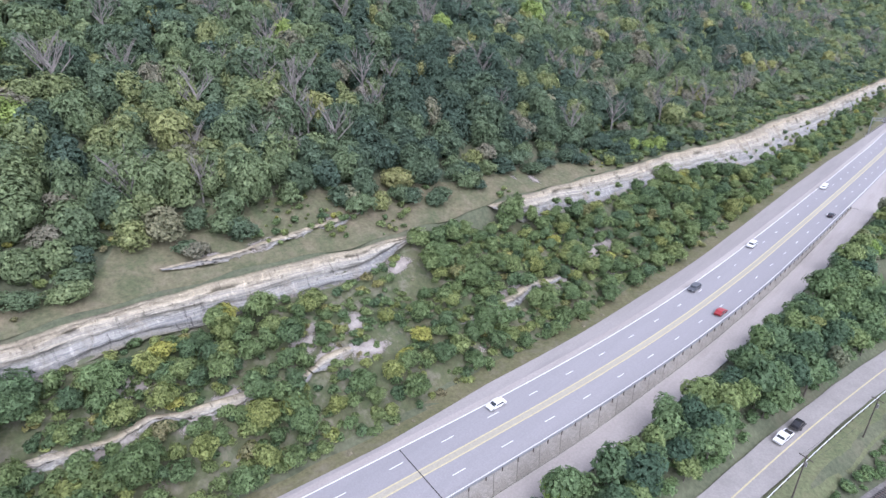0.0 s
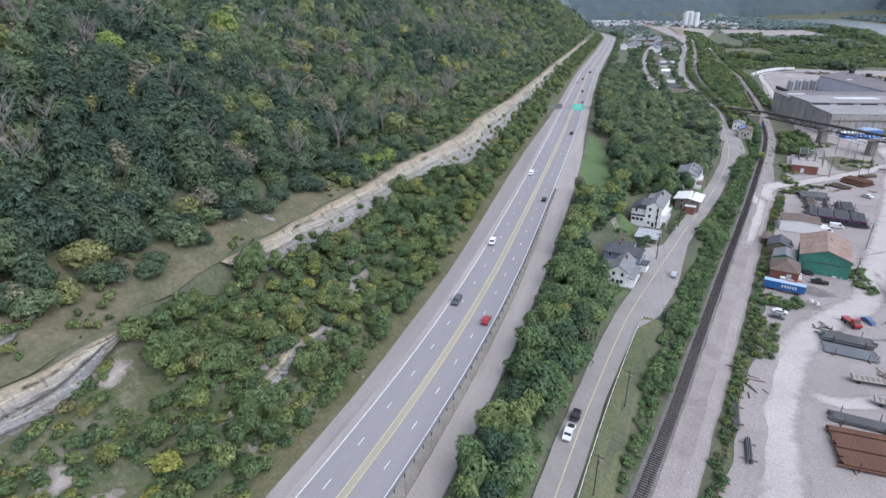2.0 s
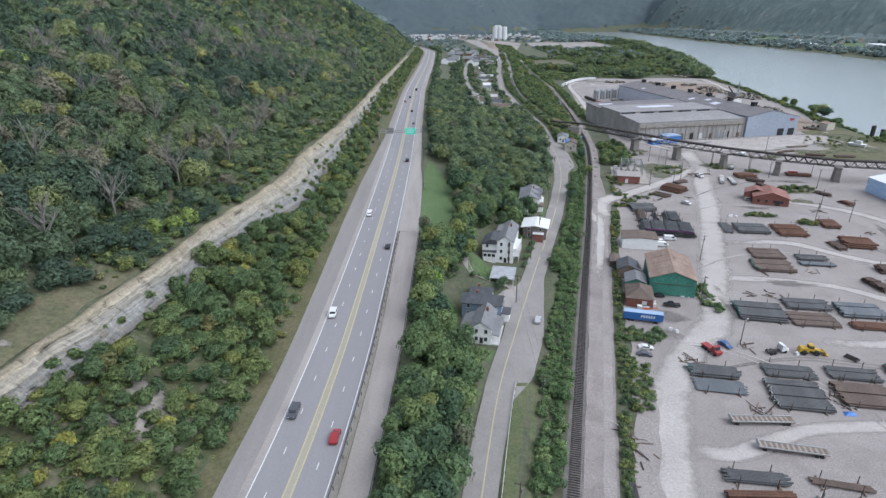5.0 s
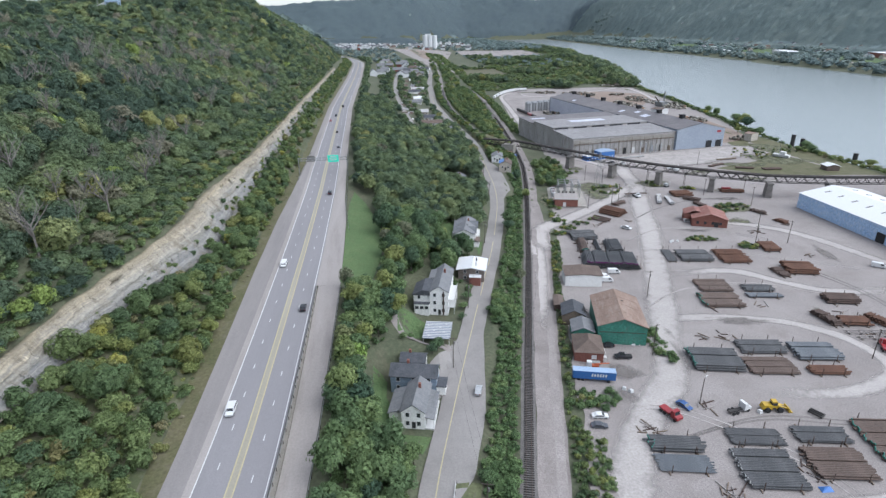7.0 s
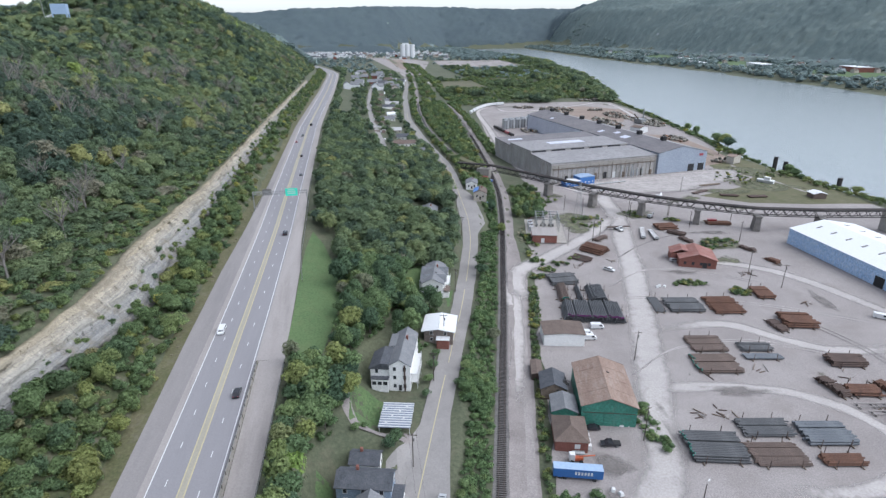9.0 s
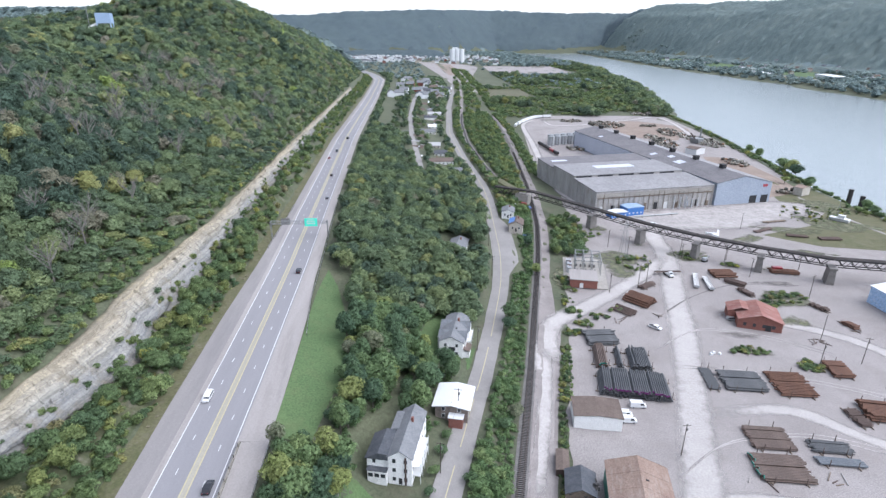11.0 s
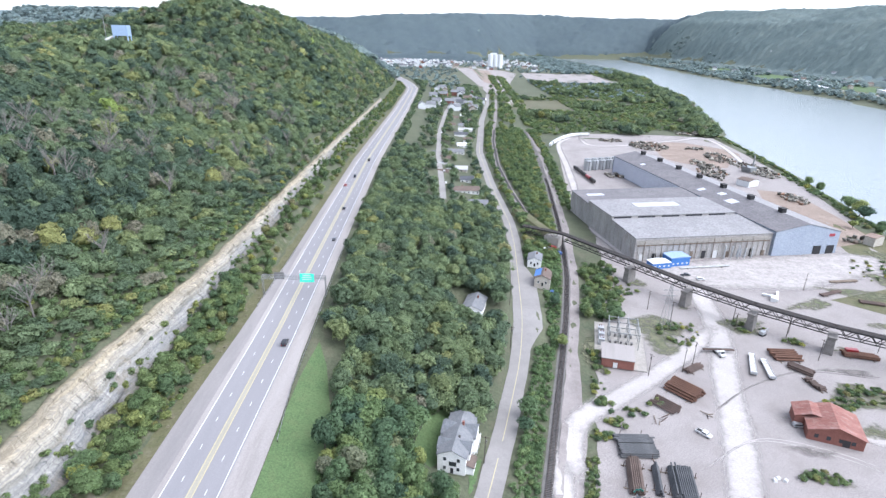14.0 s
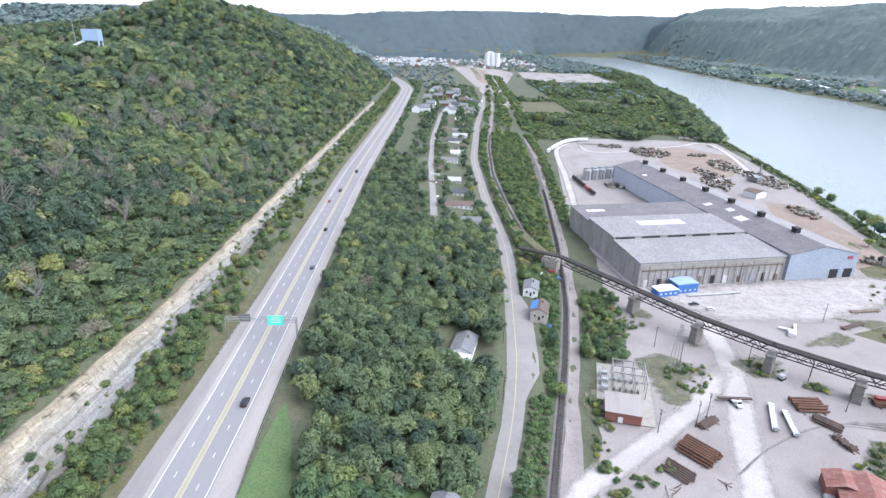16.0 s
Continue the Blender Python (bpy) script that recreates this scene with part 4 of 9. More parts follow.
sx, sy, rng = spread_out(-40, 75, 48, 345, 3.9, in_strip, 31)
order = np.argsort(sy)
count = 0
rest = []
for k in order:
    x, y = sx[k], sy[k]
    near_edge = y < 262
    r = rng.uniform(2.6, 4.9) if near_edge else rng.uniform(2.5, 5.2)
    h = r * rng.uniform(1.7, 2.2) + rng.choice([0.0, 0.0, 1.5, 3.5])
    if count < 298:
        tree(x, y, r, h, seed=int(k))
        count += 1
    else:
        rest.append((x, y, gz(x, y), r, h, float(np.clip(rng.normal(0.4, 0.22), 0, 0.93))))
sx, sy, rng = spread_out(-70, 90, 345, 620, 5.3, in_strip, 32)
rr = rng.uniform(3.6, 6.0, sx.size)
rest += list(zip(sx, sy, ground_z(sx, sy), rr, rr * rng.uniform(1.7, 2.4, sx.size), np.clip(rng.normal(0.4, 0.2, sx.size), 0, 0.93)))
sx, sy, rng = spread_out(-70, 0, -120, 55, 5.0, in_strip, 33)
rr = rng.uniform(2.6, 4.4, sx.size)
rest += list(zip(sx, sy, ground_z(sx, sy), rr, rr * 2.0, np.clip(rng.normal(0.4, 0.2, sx.size), 0, 0.93)))
scatter("valley_trees", rest, M_WOODS, 2, "dense green trees between highway and local road", "woodland")
sx, sy, rng = spread_out(-70, 100, 620, 1600, 8.5, in_strip, 34)
rr = rng.uniform(3.6, 6.0, sx.size)
scatter("far_valley_trees", list(zip(sx, sy, ground_z(sx, sy), rr, rr * 1.9, np.clip(rng.normal(0.35, 0.18, sx.size), 0, 0.9))), M_WOODS, 3, "dense green trees beside the far highway", "woodland")

sx, sy, rng = spread_out(-60, 75, -60, 345, 2.6, in_strip, 36)
rr = rng.uniform(0.9, 2.0, sx.size)
scatter("understory", list(zip(sx, sy, ground_z(sx, sy) - 0.2, rr, rr * rng.uniform(1.1, 1.7, sx.size), np.clip(rng.normal(0.4, 0.22, sx.size), 0, 1))), M_VINE, 5, "green undergrowth below the roadside trees", "undergrowth")

# vines and scrub between local road and railway
def in_vines(x, y):
    lo, ra = lo_x(y), ra_x(y)
    left = lo + np.where(y < 178, 11.5, np.where(y < 250, 10.5, np.where((y > 398) & (y < 492), 13.0, 6.2)))
    return (x > left) & (x < ra - 3.2)


sx, sy, rng = spread_out(-60, 100, -100, 520, 1.9, in_vines, 41)
rr = rng.uniform(1.0, 1.9, sx.size) * (1 + 0.5 * (lumps(sx, sy, 14, 3.3) > 0.35))
scatter("vine_thicket", list(zip(sx, sy, ground_z(sx, sy) - 0.3, rr, rr * rng.uniform(1.1, 1.7, sx.size), np.clip(rng.normal(0.45, 0.28, sx.size), 0, 1))), M_VINE, 4, "vine-covered green thicket beside the railway", "thicket")
for k, (x, y, r, h) in enumerate([(53.5, 349, 4.6, 9), (51, 341, 3.6, 6.5), (44, 288, 3.2, 6), (40, 283, 2.8, 5), (76, 402, 3.6, 7), (80, 440, 4, 9), (84, 470, 4.5, 9)]):
    tree(x, y, r, h, "bushy green tree standing among vines", "railside trees", seed=k + 5)

# scrub strip between dirt track and yard
def in_fence_strip(x, y):
    ra = ra_x(y)
    w = np.where(y < 172, 3.2, np.where(y < 215, 9.5, np.where(y < 335, 4.5, 0.0)))
    off = np.where(y < 172, 11.2, np.where(y < 240, 11.5, np.where(y < 345, 11.5, 0)))
    return (x > ra + off) & (x < ra + off + w) & ~((y > 214) & (y < 300) & (x > ra + 13.8)) & ~((y > 194) & (y < 207) & (x > 40))


sx, sy, rng = spread_out(-40, 110, 60, 350, 1.7, in_fence_strip, 42)
rr = rng.uniform(0.8, 1.6, sx.size)
scatter("fence_scrub", list(zip(sx, sy, ground_z(sx, sy) - 0.2, rr, rr * rng.uniform(1.1, 1.8, sx.size), np.clip(rng.normal(0.45, 0.3, sx.size), 0, 1))), M_BRUSH, 4, "weedy green scrub along the yard edge", "scrub")

# brush by the railway, bridge and substation
def in_bridge_brush(x, y):
    ra = ra_x(y)
    a = (x > ra + 9) & (x < ra + 30) & (y > 415) & (y < 500) & ~((x > 90) & (y < 432))
    b = (y > 500) & (y < 1000) & (x > lo_x(y) + 7) & (x < ra_x(y) - 4.5) & (np.abs(x - spur_x(y)) > 4)
    c = (y > 620) & (y < 1000) & (x > ra_x(y) + 6) & (x < ra_x(y) + 16)
    return a | b | c


village_lane = smooth_curve((560, 22), (640, 20), (760, 15), (900, 14), (1100, 22), (1400, 45), (1600, 60))
spur_x = smooth_curve((400, 150), (526, 100), (541, 93), (586, 86), (659, 81), (763, 78), (900, 84), (1205, 113), (1600, 145), (4000, 160))
sx, sy, rng = spread_out(60, 180, 400, 1000, 4.2, in_bridge_brush, 43)
rr = rng.uniform(1.8, 4.0, sx.size)
scatter("railway_brush", list(zip(sx, sy, ground_z(sx, sy) - 0.2, rr, rr * rng.uniform(1.2, 2.0, sx.size), np.clip(rng.normal(0.4, 0.22, sx.size), 0, 0.95))), M_BRUSH, 3, "green brush between the railway tracks", "brush")


def in_peninsula(x, y):
    return (x > ra_x(y) + 18) & (x < bank_x(y) + 4) & (y > 1004 + 16 * np.sin(x / 17.0)) & ~((np.abs(x - 205) < 62) & (y > 1250) & (y < 1430)) & ~((y > 1480) & (x < 270)) & ~((y > 1900) & (x < 560)) & (lumps(x, y, 60, 8.0) > -0.7)


sx, sy, rng = spread_out(150, 760, 975, 2600, 9.0, in_peninsula, 44)
scrub = (sx < bank_x(sy) - 45) & (lumps(sx, sy, 38, 2.6) < 0.45)
rr = rng.uniform(3.6, 6.4, sx.size) * np.where(scrub, 0.9, 1.35)
tt = np.clip(rng.normal(0.42, 0.2, sx.size), 0, 0.93)
spots = list(zip(sx, sy, ground_z(sx, sy) - 0.5, rr, rr * np.where(scrub, 0.9, 1.6) * rng.uniform(0.8, 1.3, sx.size), tt))
scatter("flat_scrub", [p for p, k in zip(spots, scrub) if k], M_BRUSH, 5, "light green scrub on the river flat", "scrub")
scatter("peninsula_trees", [p for p, k in zip(spots, scrub) if not k], M_WOODS, 5, "green trees on the river flat", "woodland")

sy = np.arange(1000, 5200, 11.0)
rng = np.random.RandomState(58)
sx = bank_x(sy) + rng.uniform(-16, 8, sy.size)
rr = rng.uniform(5, 9.5, sy.size)
scatter("bank_trees", list(zip(sx, sy, ground_z(sx, sy) - 1, rr, rr * 1.6, np.clip(rng.normal(0.3, 0.15, sy.size), 0, 0.8))), M_WOODS, 5, "dark green trees lining the river flat", "woodland")

# riverbank trees
for k, (x, y, r, h) in enumerate([(380, 655, 8, 15), (372, 630, 9, 17), (362, 612, 8, 14), (398, 742, 6, 12), (392, 715, 6, 12), (368, 598, 6, 10), (356, 520, 6, 11), (350, 505, 5, 8), (356, 452, 5, 8), (352, 580, 4.5, 7), (338, 590, 4.5, 7)]):
    tree(x, y, r, h, "rounded green tree on the riverbank", "riverbank trees", seed=k + 30)
sx, sy, rng = spread_out(300, 480, 380, 1010, 5.0, lambda x, y: (x > bank_x(y) - 8) & (x < bank_x(y) + 16) & (lumps(x, y, 21, 1.3) > -0.25), 45)
rr = rng.uniform(1.5, 3.6, sx.size)
scatter("riverbank_brush", list(zip(sx, sy, ground_z(sx, sy) - 0.3, rr, rr * 1.4, np.clip(rng.normal(0.45, 0.25, sx.size), 0, 1))), M_BRUSH, 3, "green brush along the riverbank", "brush")

# the far bank and the distant ridges, with haze put into their foliage colour
def canopy_sheet(name, x0, x1, y0, y1, step, keep, lift, amp, material, label, seed):
    """Closed woodland seen from far off: tree tops as an uneven sheet above the ground."""
    rng = np.random.RandomState(seed)
    X, Y = np.meshgrid(np.arange(x0, x1, step), np.arange(y0, y1, step))
    n = np.arange(X.size).reshape(X.shape)
    X = X + rng.uniform(-0.36, 0.36, X.shape) * step
    Y = Y + rng.uniform(-0.36, 0.36, X.shape) * step
    on = keep(X, Y)
    Z = ground_z(X, Y) + np.where(on, lift + amp * rng.uniform(-1, 1, X.shape), -3.0)
    q = np.stack([n[:-1, :-1], n[:-1, 1:], n[1:, 1:], n[1:, :-1]], -1).reshape(-1, 4)
    q = q[on.ravel()[q].any(1)]
    tri = np.concatenate([q[:, [0, 1, 2]], q[:, [0, 2, 3]]])
    tint = np.clip(0.45 + 0.3 * lumps(X, Y, 120, 2.0) + 0.2 * rng.normal(size=X.shape), 0, 1)
    ob = new(name, big_mesh(name, np.stack([X, Y, Z], -1).reshape(-1, 3), tri, material, tint.ravel()))
    return tagged(ob, label, "woodland", kind="stuff")


canopy_sheet("far_bank_woods", 1250, 2900, 500, 4750, 15.0, lambda x, y: x > far_x(y) + 330 * far_flat(y), 9, 5.5, M_FARWOOD, "wooded hills across the river, haze put into their colour", 46)
canopy_sheet("distant_woods", -1700, 2900, 2700, 4800, 22.0, lambda x, y: (ground_z(x, y) > 4) & (y > 2950) & ((x < far_x(y) + 40) | (y > 4250)), 20, 7, M_HAZEWOOD, "wooded ridges tinted blue-green for haze", 47)
sx, sy, rng = spread_out(1050, 1600, 500, 4600, 24.0, lambda x, y: (x > far_x(y) + 2) & (x < far_x(y) + 70) | (x > far_x(y) + 70) & (x < far_x(y) + 340) & (lumps(x, y, 70, 3.0) > 0.12), 44)
rr = rng.uniform(8, 14, sx.size)
scatter("far_shore_trees", list(zip(sx, sy, ground_z(sx, sy) - 0.3 * rr, rr, rr * 1.35, rng.rand(sx.size))), M_FARWOOD, 5, "haze-tinted green trees along the far riverbank", "woodland")
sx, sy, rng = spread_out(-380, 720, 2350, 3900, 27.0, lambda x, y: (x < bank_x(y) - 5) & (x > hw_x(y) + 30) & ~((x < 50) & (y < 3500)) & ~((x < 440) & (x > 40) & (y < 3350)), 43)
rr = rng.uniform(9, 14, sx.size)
scatter("valley_end_trees", list(zip(sx, sy, ground_z(sx, sy) - 2, rr, rr * 1.2, rng.rand(sx.size) * 0.7)), M_FARWOOD, 5, "haze-tinted green trees at the valley's end", "woodland")
sx, sy, rng = spread_out(60, 330, 980, 2100, 9.5, lambda x, y: (x > lo_x(y) + 8) & (x < ra_x(y) + 26) & (np.abs(x - ra_x(y)) > 5) & (np.abs(x - spur_x(y)) > 5) & (lumps(x, y, 40, 1.0) > -0.5), 45)
rr = rng.uniform(3.4, 6.2, sx.size)
scatter("trackside_brush", list(zip(sx, sy, ground_z(sx, sy) - 1, rr, rr * 1.5, np.clip(rng.normal(0.4, 0.2, sx.size), 0, 0.9))), M_BRUSH, 5, "green brush between the far tracks", "brush")
sx, sy, rng = spread_out(-1700, 60, 1500, 3000, 26.0, lambda x, y: (x < hw_x(y) - 18) & ((ground_z(x, y) > 30) | (x < hw_x(y) - 30) & (y < 2000)), 48)
rr = rng.uniform(13, 19, sx.size)
scatter("far_ridge_woods", list(zip(sx, sy, ground_z(sx, sy) - 2, rr, rr * 1.4, rng.rand(sx.size) * 0.8)), M_FARWOOD, 5, "dense haze-tinted woodland on the far hillside", "woodland")

# leafless trees on the slope
BARE = bare_tree(3).data("branching", M_DEAD)
BARE2 = bare_tree(8).data("branching", M_DEAD)
rng = np.random.RandomState(5)
for k in range(150):
    y = rng.uniform(30, 700) if k > 8 else rng.uniform(30, 170)
    x = float(top_x(y)) - rng.uniform(16, 120)
    h = rng.uniform(12, 19)
    ob = thing("bare_tree", pose(x, y, gz(x, y), 0, 0, rng.uniform(0, 360)) @ Matrix.Diagonal((h, h, h, 1)), "leafless grey tree standing in the woods", "tree", "bare trees")
    part("branching", BARE if k % 2 else BARE2, None, ob)

# trees among the village houses
sx, sy, rng = spread_out(-30, 100, 560, 1600, 7.4, lambda x, y: (x > hw_x(y) + 30) & (x < lo_x(y) - 6) & (np.abs(x - village_lane(y)) > 5) & (lumps(x, y, 12, 2.0) > -0.1) & (y < 600) | (x > -8) & (x < lo_x(y) - 6) & (y >= 600) & (np.abs(x - village_lane(y)) > 5) & (np.abs(x - 40) > 7) & (lumps(x, y, 12, 2.0) > np.where(y < 660, -0.6, -0.2)), 49)
rr = rng.uniform(2.6, 4.8, sx.size)
scatter("village_trees", list(zip(sx, sy, ground_z(sx, sy), rr, rr * 1.8, np.clip(rng.normal(0.3, 0.2, sx.size), 0, 0.9))), M_WOODS, 3, "green trees among the village houses", "woodland")

# a few bright yellow-green trees stand out at the lip of the cut and on its slope
for k, (x, y, r, h) in enumerate([(-102.5, 215.5, 3.4, 7.5), (-101.0, 222.5, 3.2, 8.5), (-106.5, 211, 3.0, 6.5)]):
    V, F = LOD[0][k]
    ob = thing("tree", pose(x, y, gz(x, y) - 0.4, 0, 0, 70 * k), "bright yellow-green tree above the rock cut", "tree", "yellow-green trees")
    part("trunk", TRUNK, None, ob)
    part("crown", big_mesh("crown", V * np.array([r, r, h / 2]), F, M_WOODS, np.full(len(V), 1.0)), None, ob)
for k, (x, y, r, h) in enumerate([(-85, 33, 4.2, 8), (-80, 62, 3.0, 6), (-84, 118, 3.0, 6), (-77, 128, 2.6, 5), (-92, 70, 2.6, 5), (-81.4, 217, 2.6, 5), (-71.5, 171, 2.8, 5), (-89.4, 181, 3.0, 5), (-79, 173, 2.6, 5), (-84, 40, 3.2, 6), (-80, 47, 2.6, 5), (-92, 5, 2.4, 4)]):
    V, F = LOD[0][k % 8]
    ob = thing("bush", pose(x, y, gz(x, y) - 0.3, 0, 0, 50 * k), "bright yellow-green bush on the cut slope", "bush", "yellow-green bushes")
    part("crown", big_mesh("crown", V * np.array([r, r, h / 2]), F, M_BRUSH, np.full(len(V), 0.8)), None, ob)

# ---- more materials for built things ----
M_STEEL = surface("galvanised steel", (0.33, 0.34, 0.34), (0.44, 0.45, 0.45), 1.0, 8.0, 0.55, 0.6, 0.5, bumpy=0)
M_RUST = surface("rusty steel", (0.13, 0.070, 0.050), (0.20, 0.105, 0.070), 0.5, 4.0, 0.85, 0.1, dirt=(0.10, 0.065, 0.055), dirt_amount=0.6)
M_RUSTDARK = surface("dark brown rusted steel", (0.095, 0.070, 0.062), (0.15, 0.105, 0.088), 0.5, 4.0, 0.85, 0.1)
M_IRON = surface("black weathered iron", (0.045, 0.043, 0.043), (0.085, 0.078, 0.075), 0.6, 4.0, 0.8, 0.1)
M_PIPE = surface("dark grey pipe steel", (0.085, 0.088, 0.095), (0.135, 0.137, 0.142), 0.4, 3.0, 0.65, 0.2)
M_PIPEBLUE = surface("blue-grey pipe coating", (0.12, 0.135, 0.155), (0.19, 0.205, 0.225), 0.4, 3.0, 0.6, 0.1)
M_PIPEBROWN = surface("brown varnished pipe", (0.115, 0.082, 0.068), (0.165, 0.118, 0.098), 0.4, 3.0, 0.6, 0.1)
M_TEAL = plain("teal pipe caps", (0.02, 0.23, 0.18), 0.5)
M_PURPLE = plain("purple pipe caps", (0.16, 0.02, 0.14), 0.5)
M_TIMBER = surface("weathered timber", (0.17, 0.13, 0.10), (0.28, 0.225, 0.18), 0.8, 5.0)
M_POLE = surface("tarred pole wood", (0.085, 0.07, 0.06), (0.14, 0.12, 0.10), 1.0, 5.0)
M_WHITEWALL = surface("white clapboard", (0.94, 0.93, 0.91), (1.04, 1.03, 1.01), 0.4, 3.0, 0.8, dirt=(0.72, 0.70, 0.66), dirt_amount=0.4, bumpy=0.1)
M_BLUEWALL = surface("blue-grey siding", (0.24, 0.31, 0.40), (0.30, 0.37, 0.46), 0.4, 3.0, 0.8, bumpy=0.1)
M_TANWALL = surface("pale tan siding", (0.52, 0.47, 0.40), (0.62, 0.57, 0.50), 0.4, 3.0, 0.8, bumpy=0.1)
M_BRICK = surface("red brick", (0.235, 0.095, 0.075), (0.31, 0.135, 0.105), 0.5, 5.0, 0.9)
M_DARKROOF = surface("dark asphalt shingles", (0.075, 0.082, 0.095), (0.125, 0.13, 0.145), 0.3, 3.0, 0.9, dirt=(0.17, 0.17, 0.17), dirt_amount=0.4)
M_GREYROOF = surface("grey shingles", (0.19, 0.195, 0.205), (0.265, 0.27, 0.28), 0.3, 3.0, 0.9, dirt=(0.14, 0.14, 0.145), dirt_amount=0.5)
M_BROWNROOF = surface("brown shingles", (0.14, 0.105, 0.09), (0.20, 0.155, 0.13), 0.3, 3.0, 0.9)
M_WHITEROOF = plain("white coated roof", (0.80, 0.81, 0.82), 0.6, vary=0.06)
M_GLASS = plain("dark window glass", (0.045, 0.05, 0.058), 0.12, 0.0, 0.6)
M_TRIM = plain("white trim paint", (0.74, 0.74, 0.73), 0.6, vary=0.06)
M_SOLAR = surface("ribbed translucent roof panel", (0.20, 0.235, 0.30), (0.27, 0.30, 0.37), 0.6, 3.0, 0.4)
M_GREENSHED = surface("faded green sheet metal", (0.055, 0.22, 0.165), (0.085, 0.29, 0.22), 0.25, 2.0, 0.6, dirt=(0.16, 0.20, 0.17), dirt_amount=0.5, bumpy=0.1)
M_RUSTROOF = surface("rust-streaked sheet roof", (0.245, 0.165, 0.13), (0.36, 0.265, 0.215), 0.22, 2.0, 0.8, dirt=(0.42, 0.36, 0.31), dirt_amount=0.6, stretch=(1.0, 0.3, 1.0), bumpy=0.1)
M_REDROOF = surface("red-brown sheet roof", (0.26, 0.105, 0.085), (0.36, 0.175, 0.145), 0.2, 2.0, 0.8, dirt=(0.45, 0.36, 0.32), dirt_amount=0.6, stretch=(0.4, 1.0, 1.0))
M_BLACK = plain("black rubber", (0.025, 0.025, 0.026), 0.8)
# near-black colour stands in for the shade inside doors, vents and holes
M_HOLE = plain("near-black for unlit openings", (0.03, 0.03, 0.032), 0.9)
M_CARWHITE = plain("white car paint", (0.78, 0.78, 0.78), 0.3, vary=0.03)
M_CARBLACK = plain("black car paint", (0.03, 0.03, 0.035), 0.25, vary=0.05)
M_CARGREY = plain("dark grey car paint", (0.09, 0.095, 0.11), 0.3, vary=0.05)
M_CARRED = plain("red car paint", (0.33, 0.03, 0.035), 0.3, vary=0.05)
M_CARBLUE = plain("blue car paint", (0.04, 0.11, 0.30), 0.3, vary=0.05)
M_SILVER = plain("silver car paint", (0.52, 0.53, 0.54), 0.3, 0.2, vary=0.03)
M_YELLOW = plain("yellow machine paint", (0.58, 0.38, 0.03), 0.5)
M_ORANGE = plain("orange-red machine paint", (0.50, 0.12, 0.05), 0.5)
M_SIGN = plain("green road sign", (0.10, 0.95, 0.68), 0.4, vary=0.05)
M_SIGNBACK = plain("grey sign back", (0.22, 0.21, 0.20), 0.7)
M_SIGNTEXT = plain("white sign lettering", (0.75, 0.78, 0.76), 0.5)
M_TARP = plain("blue tarpaulin", (0.06, 0.20, 0.55), 0.5)
M_CONT = plain("blue container paint", (0.035, 0.14, 0.40), 0.5)
M_CONTTOP = plain("pale blue container roof", (0.36, 0.48, 0.66), 0.6)

# ---- along the highway ----
wall = thing("retaining_wall", pose(0, 0, 0), "weathered concrete retaining wall below the highway edge", "wall")
for k in range(-24, 44):
    y0, y1 = 6.0 * k + 0.05, 6.0 * k + 5.95
    ym = (y0 + y1) / 2
    x, z, h = float(hw_x(ym)) + 8.62, float(hw_z(ym)), float(wall_h(ym))
    slope = float(hw_x(y1) - hw_x(y0)) / 5.9
    g = Geo().prism([(-0.22, -h - 0.3), (0.28, -h - 0.3), (0.14, 0.05), (0.14, 0.62), (-0.1, 0.62), (-0.22, 0.05)], -2.97, 2.97)
    part("panel", g, M_CONC, wall, at=pose(x, ym, z, 0, 0, math.degrees(-math.atan(slope))))


def guardrail(name, xf, off, y0, y1, step=3.8, label="galvanised steel guardrail on short posts", zf=None, beam=M_STEEL, post_h=0.75):
    ob = thing(name, pose(0, 0, 0), label, "guardrail")
    ys = np.arange(y0, y1 + 0.01, step)
    pts = [(float(xf(y)) + (off(y) if callable(off) else off), float(y)) for y in ys]
    zs = [(gz(x, y) if zf is None else zf(x, y)) for x, y in pts]
    g = Geo()
    for (x, y), z in zip(pts, zs):
        n = len(g.v)
        g.v += [(x - 0.05, y, z + post_h - 0.32), (x + 0.05, y, z + post_h - 0.32), (x + 0.05, y, z + post_h), (x - 0.05, y, z + post_h)]
        if n:
            g.f += [tuple(n - 4 + i for i in q) for q in ((0, 1, 5, 4), (1, 2, 6, 5), (2, 3, 7, 6), (3, 0, 4, 7))]
    part("rail", g, beam, ob)
    post = Geo().box(0, 0, -0.2, 0.16, 0.16, post_h + 0.2).data("post", M_POLE)
    for (x, y), z in zip(pts, zs):
        part("post", post, None, ob, at=pose(x + 0.13, y, z))
    return ob


guardrail("guardrail", hw_x, lambda y: float(bench_w(y)) - 0.4, -130, 262)
guardrail("guardrail", hw_x, 8.75, -130, 262, 4.0, zf=lambda x, y: float(hw_z(y)) + 0.35, label="low steel rail on top of the retaining wall")
guardrail("guardrail", hw_x, curve_of((318, 17.5), (345, 15.0), (480, 13.0)), 318, 480)
guardrail("guardrail", hw_x, lambda y: 0.2 - float(shl(y)), 400, 470)
guardrail("guardrail", lo_x, 4.3, -60, 180, 3.0, "low pale cable guardrail beside the local road", beam=M_TRIM)

